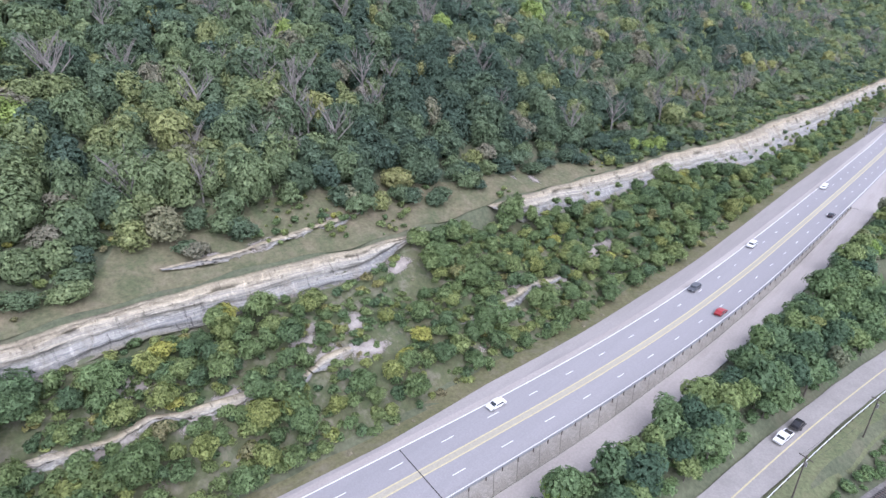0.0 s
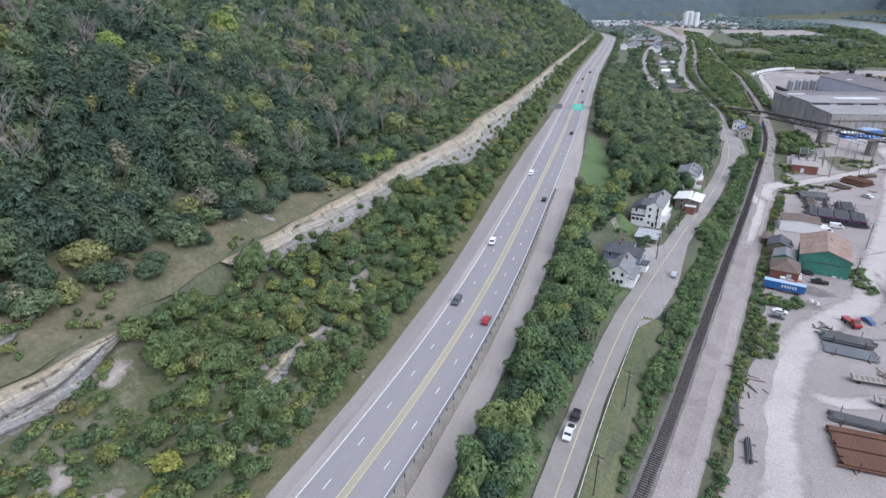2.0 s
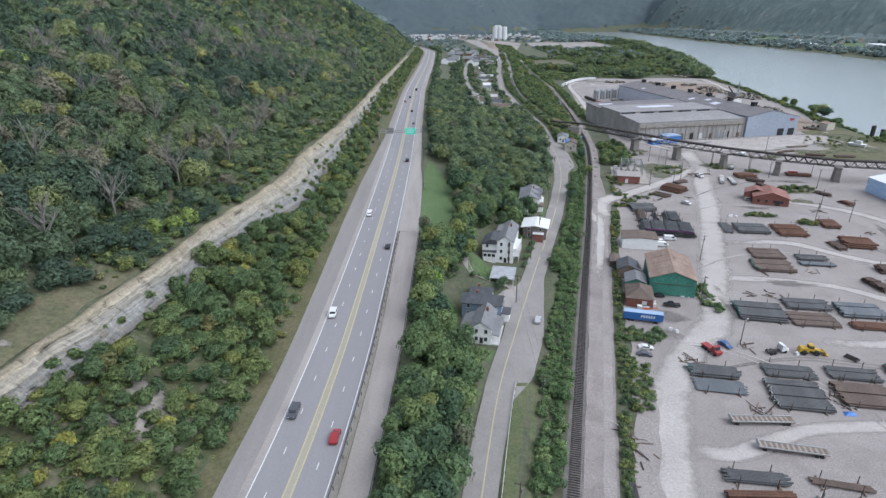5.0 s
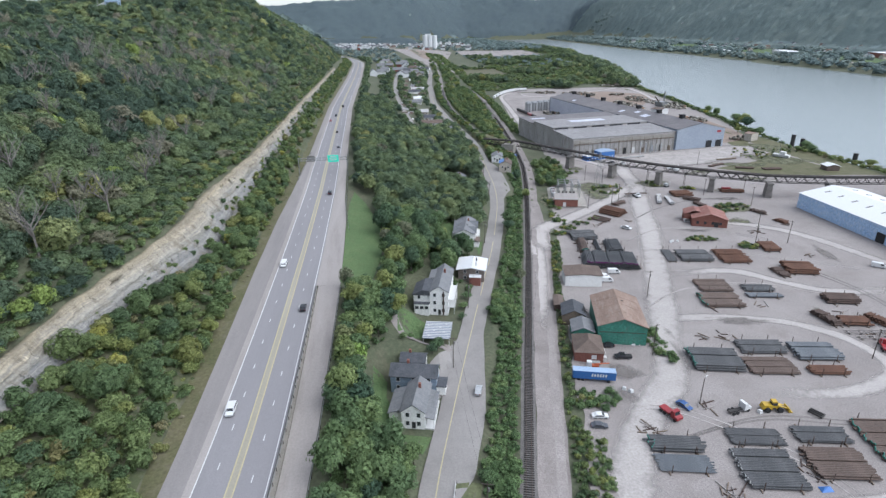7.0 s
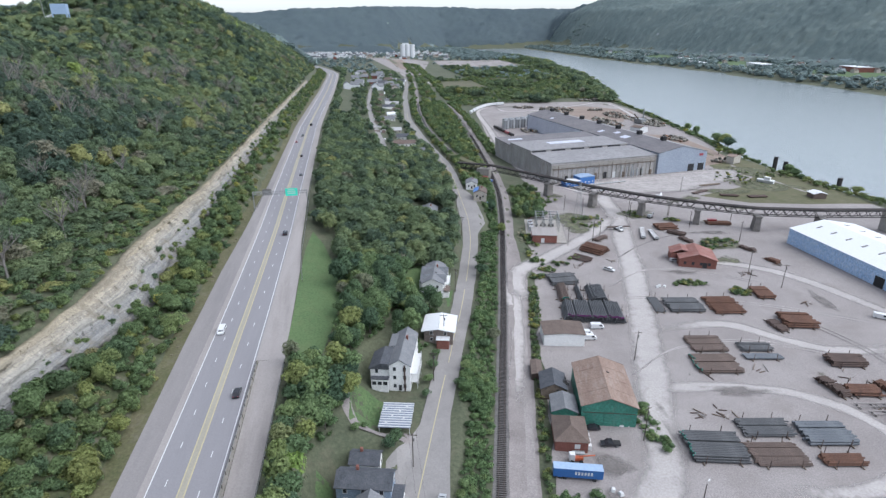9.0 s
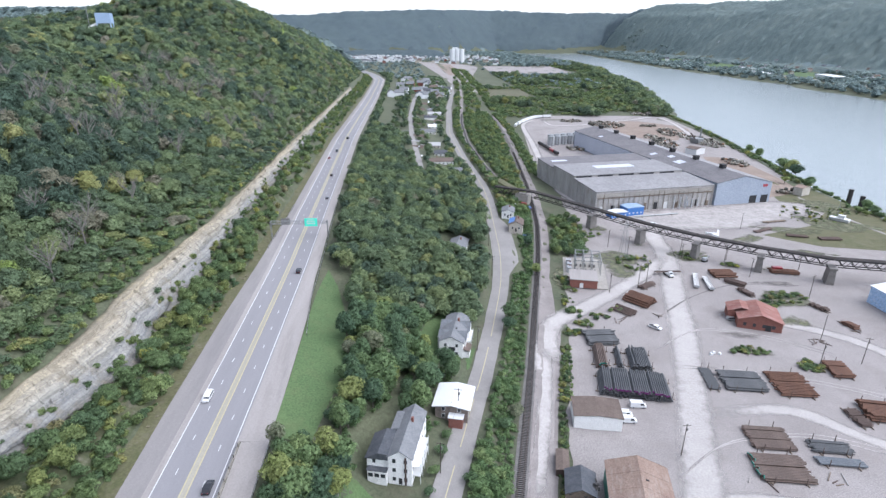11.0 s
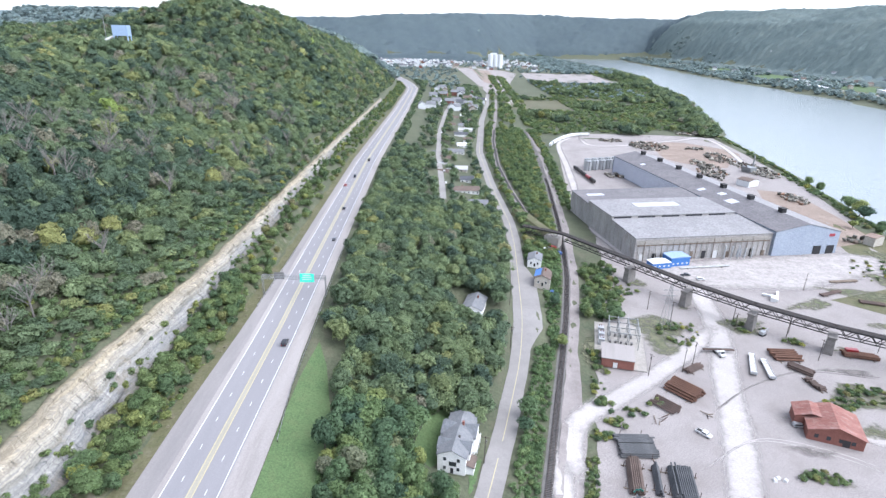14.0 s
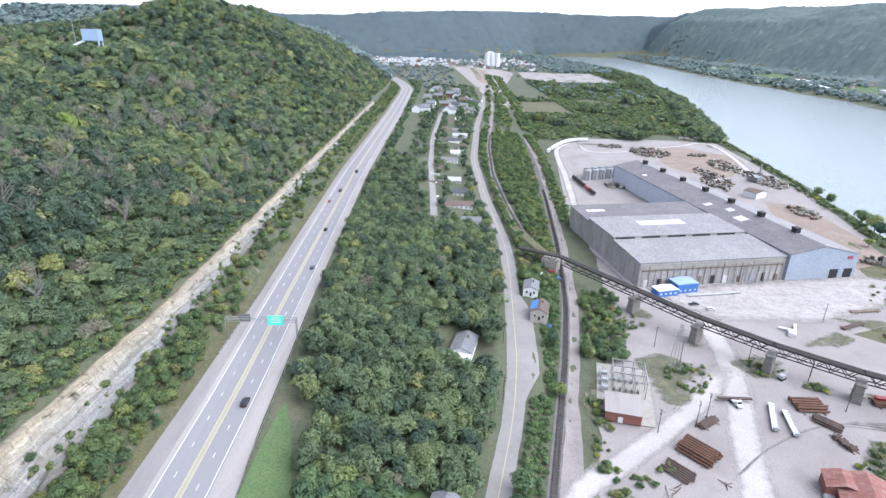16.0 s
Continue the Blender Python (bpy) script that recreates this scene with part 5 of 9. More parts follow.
# sign gantry
gan = thing("sign_gantry", pose(0, 412, 0), "steel sign gantry spanning the highway", "gantry")
gc, gzr = float(hw_x(412)), float(hw_z(412))
gl, gr = gc - 14.5, gc + 14.0
for x in (gl, gr):
    for dy in (-0.9, 0.9):
        part("post", Geo().rod((x, dy, gz(x, 412) - 0.4), (x, dy, gzr + 9.6), 0.16, 8), M_STEEL, gan)
for dy in (-0.8, 0.8):
    for dz in (8.1, 9.5):
        part("chord", Geo().rod((gl, dy, gzr + dz), (gr, dy, gzr + dz), 0.11, 6), M_STEEL, gan)
n_bay = 16
g = Geo()
for k in range(n_bay):
    xa, xb = gl + (gr - gl) * k / n_bay, gl + (gr - gl) * (k + 1) / n_bay
    za, zb = (8.1, 9.5) if k % 2 else (9.5, 8.1)
    for dy in (-0.8, 0.8):
        g.rod((xa, dy, gzr + za), (xb, dy, gzr + zb), 0.06, 4)
    g.rod((xa, -0.8, gzr + za), (xa, 0.8, gzr + za), 0.05, 4)
part("lattice", g, M_STEEL, gan)
sg = part("sign_panel", Geo().box(gc + 6.0, -1.1, gzr + 6.9, 6.4, 0.12, 4.3), M_SIGN, gan, "bright green direction sign with white lettering")
bars = Geo()
for r, w in ((10.3, 3.6), (9.3, 4.6), (8.3, 4.2)):
    bars.box(gc + 6.0, -1.18, gzr + r - 0.2, w, 0.03, 0.42)
bars.box(gc + 6.0, -1.175, gzr + 11.1, 6.2, 0.02, 0.06)
bars.box(gc + 6.0, -1.175, gzr + 6.98, 6.2, 0.02, 0.06)
part("lettering", bars, M_SIGNTEXT, sg)
part("sign_back", Geo().box(gc - 7.2, 1.1, gzr + 7.2, 4.6, 0.12, 3.4), M_SIGNBACK, gan, "grey back of a road sign")

# expansion joints and dark patches across the lanes
for y, w in ((50.5, 14.5),):
    x = float(hw_x(y))
    tagged(part("road_joint", Geo().box(0, 0, 0, w, 0.22, 0.012), M_IRON, None, at=pose(x, y, gz(x, y) + 0.068, 0, 0, -8)), "dark joint across the asphalt", "joint", kind="structure")

# ---- railway ----
rail = thing("railway_track", pose(0, 0, 0), "rusty railway track on dark sleepers", "railway")
yr = np.arange(-120, 1000, 3.0)
for side in (-0.72, 0.72):
    X, Z = ra_x(yr) + side, ground_z(ra_x(yr), yr) + 0.2
    V = np.concatenate([np.stack([X + dx, yr, Z + dz], -1) for dx, dz in ((-0.06, 0), (0.06, 0), (0.06, 0.16), (-0.06, 0.16))])
    n = len(yr)
    q = np.concatenate([np.stack([np.arange(n - 1) + a * n, np.arange(n - 1) + b * n, np.arange(1, n) + b * n, np.arange(1, n) + a * n], -1) for a, b in ((0, 1), (1, 2), (2, 3), (3, 0))])
    ob = new("rail", big_mesh("rail", V, q, M_RUSTDARK))
    ob.parent = rail
sl = Geo()
for k in range(1150):
    y = -110 + 0.72 * k
    x = float(ra_x(y))
    sl.box(x, y, gz(x, y) + 0.02, 2.6, 0.26, 0.18, math.degrees(-math.atan(float(ra_x(y + 2) - ra_x(y - 2)) / 4)))
me = bpy.data.meshes.new("sleepers")
me.from_pydata(sl.v, [], sl.f)
me.materials.append(M_IRON)
ob = tagged(new("sleeper_bed", me), "dark timber sleepers", kind="stuff")
ob.parent = rail
ribbon("ballast", ra_x, NEAR, 1000, -2.3, 2.1, surface("grey ballast", (0.15, 0.14, 0.135), (0.22, 0.205, 0.195), 0.3, 2.5, 0.95, depth=0.1), 0.03, 4, 1, label="dark grey railway ballast", category="ballast", wobble=0.15)
ribbon("spur_bed", spur_x, 545, 1400, -2.6, 2.6, M_DIRT, 0.08, 6, 1, label="pale gravel bed of the branch railway", category="railway bed", wobble=0.2)
ribbon("spur_ballast", spur_x, 545, 1000, -1.2, 1.2, M_IRON, 0.12, 6, 1, label="dark track on the branch railway bed", category="railway")


# ---- houses ----
def house(x, y, w, d, h, turn, wall_m, roof_m, label, rise=2.4, z=None, storeys=2, over=0.4, ridge="y", chimney=True, group="village houses", windows=True, hip=0.0, doors=True):
    """A gabled house: w across, d deep, its gables at the two ends of the depth."""
    z = gz(x, y) if z is None else z
    ob = thing("house", pose(x, y, z, 0, 0, turn), label, "house", group)
    g = Geo().prism([(-w / 2, -2.0), (w / 2, -2.0), (w / 2, h), (0, h + rise), (-w / 2, h)], -d / 2, d / 2)
    part("wall", g, wall_m, ob)
    s = (w / 2 + over) / (w / 2)
    t = 0.22
    g = Geo()
    for sg_ in (-1, 1):
        e = [(0, h + rise + 0.03), (sg_ * (w / 2 + over), h + rise - rise * s + 0.03), (sg_ * (w / 2 + over), h + rise - rise * s + 0.03 + t), (0, h + rise + 0.03 + t)]
        g.prism(e, -d / 2 - over, d / 2 + over)
    part("roof", g, roof_m, ob)
    if chimney:
        part("chimney", Geo().box(w * 0.12, d * 0.15, h + rise * 0.6, 0.7, 0.7, rise * 0.4 + 1.1), M_BRICK, ob, "small brick chimney")
    if windows:
        win = Geo().box(0, 0, 0, 0.95, 0.08, 1.35).data("window", M_GLASS)
        fr = Geo()
        for dx, dz, a, b in ((0, -0.08, 1.15, 0.1), (0, 1.33, 1.15, 0.1), (-0.52, 0, 0.1, 1.35), (0.52, 0, 0.1, 1.35)):
            fr.box(dx, -0.03, dz, a, 0.1, b)
        frm = fr.data("frame", M_TRIM)
        fh = h / storeys
        for st in range(storeys):
            zz = fh * st + fh * 0.38
            for fx_ in (-w * 0.24, w * 0.24):
                a = part("window", win, None, ob, at=pose(fx_, -d / 2 - 0.03, zz))
                part("frame", frm, None, a)
            nside = max(2, int(d / 3.6))
            for k in range(nside):
                yy = -d / 2 + d * (k + 0.5) / nside
                for sd, tn in ((1, 90), (-1, -90)):
                    a = part("window", win, None, ob, at=pose(sd * (w / 2 + 0.03), yy, zz, 0, 0, tn))
                    part("frame", frm, None, a)
    if doors:
        part("door", Geo().box(w * 0.02, -d / 2 - 0.05, 0.1, 1.0, 0.1, 2.05), M_HOLE, ob)
    return ob


NEARH = "houses by the local road"
# tall white house with a dark hipped wing
hz0 = 5.6
h1 = house(9.0, 268.5, 6.6, 20.0, 9.2, -13, M_WHITEWALL, M_GREYROOF, "tall white three-storey house with a grey roof", 2.2, hz0, 3, 0.35, group=NEARH)
wing = Geo().box(-6.2, -4.6, -2.0, 6.4, 9.5, 9.6)
part("wing", wing, M_WHITEWALL, h1, "white clapboard wing")
part("wing_roof", Geo().prism([(-9.9, 7.5), (-2.6, 7.5), (-2.6, 9.4), (-6.2, 9.6)], -9.8, 0.6), M_DARKROOF, h1, "dark shingled wing roof")
part("porch_roof", Geo().prism([(-9.2, 4.6), (-3.4, 4.6), (-3.4, 4.8), (-9.2, 4.8)], -11.2, -9.3), M_DARKROOF, h1, "dark porch roof")
part("porch", Geo().box(-6.2, -10.2, -2.0, 5.4, 1.7, 6.4), M_WHITEWALL, h1)
for k in range(3):
    part("porch_window", Geo().box(-8.0 + 1.75 * k, -11.08, 2.6, 1.3, 0.08, 1.2), M_GLASS, h1)
part("wing_window", Geo().box(-7.4, -9.4, 6.0, 0.9, 0.1, 1.3), M_GLASS, h1)
part("wall_pipe", Geo().box(1.6, -10.1, 0, 0.5, 0.16, 9.4), M_RUSTDARK, h1, "dark flue on the gable wall")
for lv in (2.6, 5.6):
    part("balcony", Geo().box(4.4, -3.0, lv, 2.2, 12.0, 0.18), M_TRIM, h1, "white timber side balcony")
    for k in range(5):
        part("balcony_post", Geo().box(5.4, -8.6 + 2.8 * k, lv - 2.8, 0.14, 0.14, 3.9), M_TRIM, h1)
    part("balcony_rail", Geo().box(5.4, -3.0, lv + 0.95, 0.08, 12.0, 0.1), M_TRIM, h1)
for zz, yy in ((7.0, -2.0), (7.0, 3.0)):
    part("dormer", Geo().prism([(-4.8, 7.4), (-2.4, 7.4), (-2.4, 9.6), (-4.8, 9.2)], 1.0, 8.5), M_WHITEWALL, h1) if yy < 0 else part("dormer_roof", Geo().prism([(-5.2, 9.2), (-2.2, 9.7), (-2.2, 9.9), (-5.2, 9.4)], 0.7, 8.9), M_GREYROOF, h1)

# canopy with a ribbed roof beside it
can = thing("canopy", pose(4.6, 243.8, gz(4.6, 243.8), 0, 0, -12), "open canopy with a striped ribbed panel roof", "canopy")
part("roof", Geo().box(0, 0, 2.9, 9.2, 11.2, 0.15, 0, 0), M_SOLAR, can)
for k in range(11):
    part("rib", Geo().box(0, -5.2 + 1.04 * k, 3.05, 9.2, 0.32, 0.1), M_TRIM, can)
for i in (-1, 1):
    for j in (-1, 0, 1):
        part("post", Geo().box(4.3 * i, 5.2 * j, -0.8, 0.16, 0.16, 3.7), M_TRIM, can)
for k, (i, j) in enumerate([(-3.4, 2.7), (2.6, 3.8), (-1.2, -0.5), (2.2, -1.5), (-2.6, -3.6), (0.8, 1.6)]):
    part("bright_patch", Geo().box(i, j, 3.16, 0.5, 0.7, 0.03), M_TRIM, can)

# blue and white houses
h2 = house(-4.8, 218.5, 6.4, 13.4, 5.6, 77, M_BLUEWALL, M_DARKROOF, "blue-grey sided house with a dark shingled roof", 2.0, 4.6, 2, group=NEARH)
part("porch", Geo().box(-1.0, -8.0, -1.0, 4.4, 2.6, 3.6), M_WHITEWALL, h2)
part("porch_roof", Geo().prism([(-3.4, 2.6), (1.4, 2.6), (1.4, 2.9), (-3.4, 2.9)], -9.6, -6.6), M_DARKROOF, h2)
house(-4.6, 226.8, 5.0, 7.4, 4.4, 77, M_WHITEWALL, M_DARKROOF, "small white outbuilding with a dark shingled roof", 1.4, 4.8, 1, group=NEARH, doors=False)
h3 = house(-5.2, 206.6, 6.2, 12.4, 5.4, -13, M_WHITEWALL, M_GREYROOF, "white gabled house with a grey shingled roof", 2.3, 4.3, 2, group=NEARH)
part("side_wing", Geo().box(-4.9, 0.3, -1.0, 3.8, 9.6, 4.4), M_WHITEWALL, h3)
part("side_roof", Geo().prism([(-7.2, 3.3), (-3.0, 4.9), (-3.0, 5.1), (-7.2, 3.5)], -5.0, 5.6), M_GREYROOF, h3)
part("tarpaulin", Geo().prism([(-6.9, 3.55), (-4.4, 4.5), (-4.4, 4.56), (-6.9, 3.61)], -3.4, 1.4), plain("pale blue tarpaulin", (0.33, 0.47, 0.72), 0.5), h3, "pale blue tarpaulin on the side roof")
part("veranda_roof", Geo().prism([(3.0, 3.6), (5.6, 2.9), (5.6, 3.1), (3.0, 3.8)], -6.0, 6.2), M_GREYROOF, h3)
for k in range(5):
    part("veranda_post", Geo().box(5.4, -5.6 + 2.8 * k, -0.8, 0.14, 0.14, 3.8), M_TRIM, h3)
part("veranda_floor", Geo().box(4.4, 0, -0.6, 2.4, 12, 0.7), M_TRIM, h3)

M_BROWNWALL = surface("grey-brown boarding", (0.20, 0.165, 0.145), (0.28, 0.235, 0.21), 0.5, 3.0, 0.85)
# house with a coated white roof, and the long grey-roofed one above it
h4 = house(24.0, 289.5, 10.5, 11.0, 5.2, -14, M_BROWNWALL, M_WHITEROOF, "brown-walled house under a bright white roof", 0.9, 6.0, 2, 0.9, chimney=False, group=NEARH)
part("lean_to", Geo().box(1.8, -6.8, -1.5, 4.4, 2.6, 4.4), M_BRICK, h4)
part("lean_to_roof", Geo().box(1.8, -6.8, 2.9, 4.9, 3.0, 0.2), M_WHITEROOF, h4)
h5 = house(27.6, 330, 9.0, 20, 6.8, -13, M_WHITEWALL, M_GREYROOF, "long white house with a grey shingled roof", 2.2, 6.2, 2, 0.4, group=NEARH)
part("balcony", Geo().box(5.6, 2.0, 3.0, 2.0, 9.0, 0.2), M_TRIM, h5)
part("balcony_rail", Geo().box(6.5, 2.0, 3.9, 0.08, 9.0, 0.1), M_TRIM, h5)
for k in range(4):
    part("balcony_post", Geo().box(6.5, -2.2 + 2.8 * k, -1, 0.14, 0.14, 5.0), M_TRIM, h5)
part("bay", Geo().prism([(-6.2, -1.5), (-4.4, -1.5), (-4.4, 5.2), (-6.2, 4.6)], -4, 4), M_WHITEWALL, h5)
M_SLATE = surface("weathered blue-grey slate", (0.15, 0.16, 0.175), (0.235, 0.245, 0.26), 0.25, 2.5, 0.85, dirt=(0.12, 0.11, 0.11), dirt_amount=0.5)
quarter = pose(0, 0, 0, 0, 0, 90)
for yc, hw_, run in ((3.5, 3.6, 5.6), (-4.5, 2.6, 5.2)):
    part("cross_gable", Geo().prism([(yc - hw_, -1.5), (yc + hw_, -1.5), (yc + hw_, 6.4), (yc, 8.4), (yc - hw_, 6.4)], -run, run, quarter), M_WHITEWALL, h5, "white cross gable")
    for sg_ in (-1, 1):
        part("cross_roof", Geo().prism([(yc, 8.5), (yc + sg_ * (hw_ + 0.3), 6.3), (yc + sg_ * (hw_ + 0.3), 6.52), (yc, 8.72)], -run - 0.3, run + 0.3, quarter), M_SLATE, h5, "blue-grey slate cross roof")
part("roof_hatch", Geo().box(0.9, -3.0, 8.45, 0.9, 0.9, 0.5), M_IRON, h5, "dark roof hatch")
part("porch", Geo().box(5.7, -6.6, -1.2, 2.4, 5.0, 3.6), M_WHITEWALL, h5)
part("porch_roof", Geo().prism([(4.4, 3.5), (7.2, 2.7), (7.2, 2.9), (4.4, 3.7)], -9.4, -3.8), M_BROWNROOF, h5, "brown lean-to porch roof")
part("front_window", Geo().box(0.4, -10.06, 3.0, 2.4, 0.1, 1.6), M_GLASS, h5)
patch("lawn", blob(19.5, 334, 4.5, 12, turn=-13, seed=4), M_GRASS, 0.06, "green lawn beside the long house", "lawn", 2.0)
patch("lawn", blob(32.6, 320, 1.2, 7, turn=-15, seed=5), M_GRASS, 0.07, "small green lawn with planted beds", "lawn", 2.0)
h6 = house(37.8, 430, 9.5, 15, 4.2, -14, M_WHITEWALL, M_GREYROOF, "lone white bungalow with a pale grey roof", 1.9, 6.2, 1, 0.5, group=NEARH)
part("lower_roof", Geo().prism([(-4.7, 3.4), (4.9, 3.4), (4.9, 3.6), (-4.7, 3.6)], -12.6, -7.5), M_WHITEROOF, h6)
for i in (-4.2, 0, 4.2):
    part("carport_post", Geo().box(i, -12.2, -0.5, 0.15, 0.15, 3.9), M_TRIM, h6)
h7 = house(77.5, 465, 8.4, 12, 4.4, -14, M_TANWALL, M_BROWNROOF, "tan house with a tarpaulin over its brown roof", 2.0, 6.4, 1, 0.4, group=NEARH)
part("tarpaulin", Geo().prism([(-4.7, 4.45), (-1.2, 6.0), (-1.2, 6.08), (-4.7, 4.53)], -4.0, 5.6), M_TARP, h7, "blue tarpaulin")
house(77, 492, 8, 11, 4.0, -12, M_WHITEWALL, M_GREYROOF, "grey-roofed white house by the railway", 1.6, 6.3, 1, group=NEARH)
house(55.5, 508, 7, 10, 4.2, -8, M_WHITEWALL, M_GREYROOF, "white house half hidden among trees", 1.8, 6.3, 1, group=NEARH)
patch("driveway", [(-13, 256), (-10.5, 244), (-8, 238), (-1, 235.5), (6.5, 234), (9.5, 236), (9, 238), (-1, 238.2), (-6.5, 240.5), (-8, 246), (-9.6, 257), (-11, 268), (-13, 268)], M_DIRT, 0.07, "narrow dirt driveway curving behind the houses", "driveway", 2.0)
patch("lawn", [(-7.5, 250), (-6, 241.5), (-0.6, 239.4), (-0.2, 248), (-3, 254)], M_GRASS, 0.06, "small green lawn", "lawn", 2.0)
patch("lawn", [(-13, 199.5), (-2, 196.5), (-5, 190), (-14, 194)], M_GRASS, 0.06, "small green lawn", "lawn", 2.0)
patch("lawn", [(-13.5, 213), (-13, 222), (-17, 224), (-17.5, 212)], M_GRASS, 0.06, "small green lawn", "lawn", 2.0)
patch("lawn", blob(-3.5, 247, 7, 9, seed=2), M_GRASS, 0.05, "green lawn behind the canopy", "lawn", 2.0)
patch("lawn", blob(-15.5, 208, 3.2, 11, seed=3), M_GRASS, 0.05, "green lawn beside the houses", "lawn", 2.0)
patch("forecourt", [(2, 212), (8, 231), (10.5, 236), (15, 244), (12, 244), (6, 234), (0.5, 228), (-0.5, 214)], M_LOCAL, 0.045, "dusty paved forecourt beside the road", "forecourt", 2.0)
for k, (x, y, r, h) in enumerate([(3.4, 232.7, 3.0, 4.6), (1.6, 231.5, 2.2, 3.6), (-7.1, 236.4, 1.5, 2.3), (16.5, 262, 2.2, 2.8), (18.5, 270, 2.4, 3), (14.5, 255, 1.8, 2.4), (20.5, 277, 2.2, 3)]):
    tree(x, y, r, h, "rounded dark green garden shrub", "garden shrubs", seed=k + 60)

# village beyond: two rows of houses
rng = np.random.RandomState(77)
M_SHEETROOF = plain("pale grey sheet roof", (0.46, 0.455, 0.45), 0.7)
walls_ = [M_WHITEWALL, M_WHITEWALL, M_WHITEWALL, M_TANWALL, M_BRICK, M_BLUEWALL]
roofs_ = [M_GREYROOF, M_BROWNROOF, M_DARKROOF, M_SHEETROOF, M_BROWNROOF, M_WHITEROOF]
lab = {M_WHITEWALL: "white", M_TANWALL: "tan", M_BRICK: "red brick", M_BLUEWALL: "blue-grey"}
for k, (x, y, w) in enumerate([(40, 634, 22), (48, 594, 15), (42, 670, 12), (34, 711, 20), (20, 696, 11), (25, 759, 16), (34, 793, 18), (42, 836, 12), (12, 656, 8), (9, 614, 7), (42, 904, 17), (49, 941, 19), (28, 931, 9), (53, 1025, 15),
                               (-14, 809, 17), (-10, 873, 17), (-9, 928, 16), (-6, 983, 15), (2, 1111, 14), (19, 1172, 14), (60, 1309, 14), (34, 1257, 13), (58, 1434, 15), (76, 1180, 13), (27, 858, 11), (8, 782, 8), (-16, 838, 12), (-12, 902, 12), (50, 870, 10), (30, 985, 12), (46, 985, 12), (52, 1090, 13), (36, 1060, 12), (48, 1140, 12), (-13, 1222, 14), (33, 1290, 15), (50, 1366, 15), (69, 1409, 16), (85, 1352, 14), (96, 1318, 13), (15, 1463, 16), (-4, 1153, 14), (-22, 822, 9), (19, 728, 10)]):
    wm = walls_[(0, 0, 1, 3, 2, 0, 1, 0, 4, 2, 1, 0)[k % 12]]
    d = rng.uniform(8.5, 11)
    house(x, y, d, w, rng.uniform(5.8, 7.4), 90 + rng.uniform(-6, 6), wm, roofs_[(1, 0, 2, 3, 1, 4, 0, 5)[k % 8]], "%s village house with a wide gabled roof" % lab[wm], 2.4, 6.3, 2, windows=y < 860, chimney=rng.rand() < 0.5)
ribbon("village_lane", village_lane, 600, 1250, -2.6, 2.6, M_LOCAL, 0.09, 8, 1, label="narrow pale village lane", category="road")

# ---- yard ground: haul roads, weeds, wet patches ----
def lane(name, pts, width, material, lift, label, category="track", wobble=0.5):
    """A strip along a line of points."""
    P = [Vector((*p, 0)) for p in pts]
    fine = []
    for k in range(len(P) - 1):
        p0, p1, p2, p3 = P[max(k - 1, 0)], P[k], P[k + 1], P[min(k + 2, len(P) - 1)]
        for j in range(6):
            t = j / 6
            fine.append(0.5 * ((2 * p1) + (p2 - p0) * t + (2 * p0 - 5 * p1 + 4 * p2 - p3) * t * t + (3 * p1 - p0 - 3 * p2 + p3) * t ** 3))
    fine.append(P[-1])
    V, width_seed = [], len(fine) * 0.7
    for k, p in enumerate(fine):
        d = (fine[min(k + 1, len(fine) - 1)] - fine[max(k - 1, 0)]).normalized()
        s = Vector((d.y, -d.x, 0))
        w = (width[0] + (width[1] - width[0]) * k / (len(fine) - 1)) / 2 if isinstance(width, tuple) else width / 2
        w += wobble * (math.sin(k * 0.43 + width_seed) + 0.5 * math.sin(k * 0.97)) * 0.6
        for o in (-w, -w * 0.55, 0, w * 0.55, w):
            q = p + s * o
            V.append((q.x, q.y, gz(q.x, q.y) + lift))
    idx = np.arange(len(V)).reshape(-1, 5)
    q = np.stack([idx[:-1, :-1], idx[:-1, 1:], idx[1:, 1:], idx[1:, :-1]], -1).reshape(-1, 4)
    return tagged(new(name, big_mesh(name, V, q, material, np.outer(np.clip(np.minimum(np.arange(len(fine)), np.arange(len(fine))[::-1]) / 5.0, 0, 1), [0, 0.7, 1, 0.7, 0]).ravel())), label, category, kind="structure")


M_WETTRACK = feathered("darker rutted gravel", (0.22, 0.20, 0.19), (0.29, 0.265, 0.25), 0.2, 1.2)
lane("haul_road", [(18, 60), (24, 95), (30, 125), (34, 147), (42, 171), (49.5, 188), (61, 203), (75, 218), (83, 236), (93, 258), (109, 296), (120, 322), (131, 350), (140, 376), (152, 408), (161, 436), (166, 462), (174, 490)], (12, 15), M_HAULSOFT, 0.09, "pale dusty gravel haul road through the yard")
lane("haul_road", [(68, 322), (67, 337), (75, 355), (94, 370), (120, 391), (141, 411), (158, 432)], (11, 11), M_HAULSOFT, 0.11, "pale gravel haul road curving from the railway")
lane("haul_road", [(66, 344), (62, 325), (57, 300), (50, 275), (43, 250)], (9, 5), M_HAULSOFT, 0.10, "pale gravel track beside the railway")
lane("haul_road", [(150, 612), (137, 640), (146, 700), (157, 787), (170, 904), (186, 950), (214, 985)], 9, M_HAULSOFT, 0.12, "pale gravel road beside the mill")
lane("haul_road", [(140, 600), (134, 575), (139, 545), (143, 520), (152, 500), (166, 470)], 9, M_HAULSOFT, 0.13, "pale gravel road beside the mill")
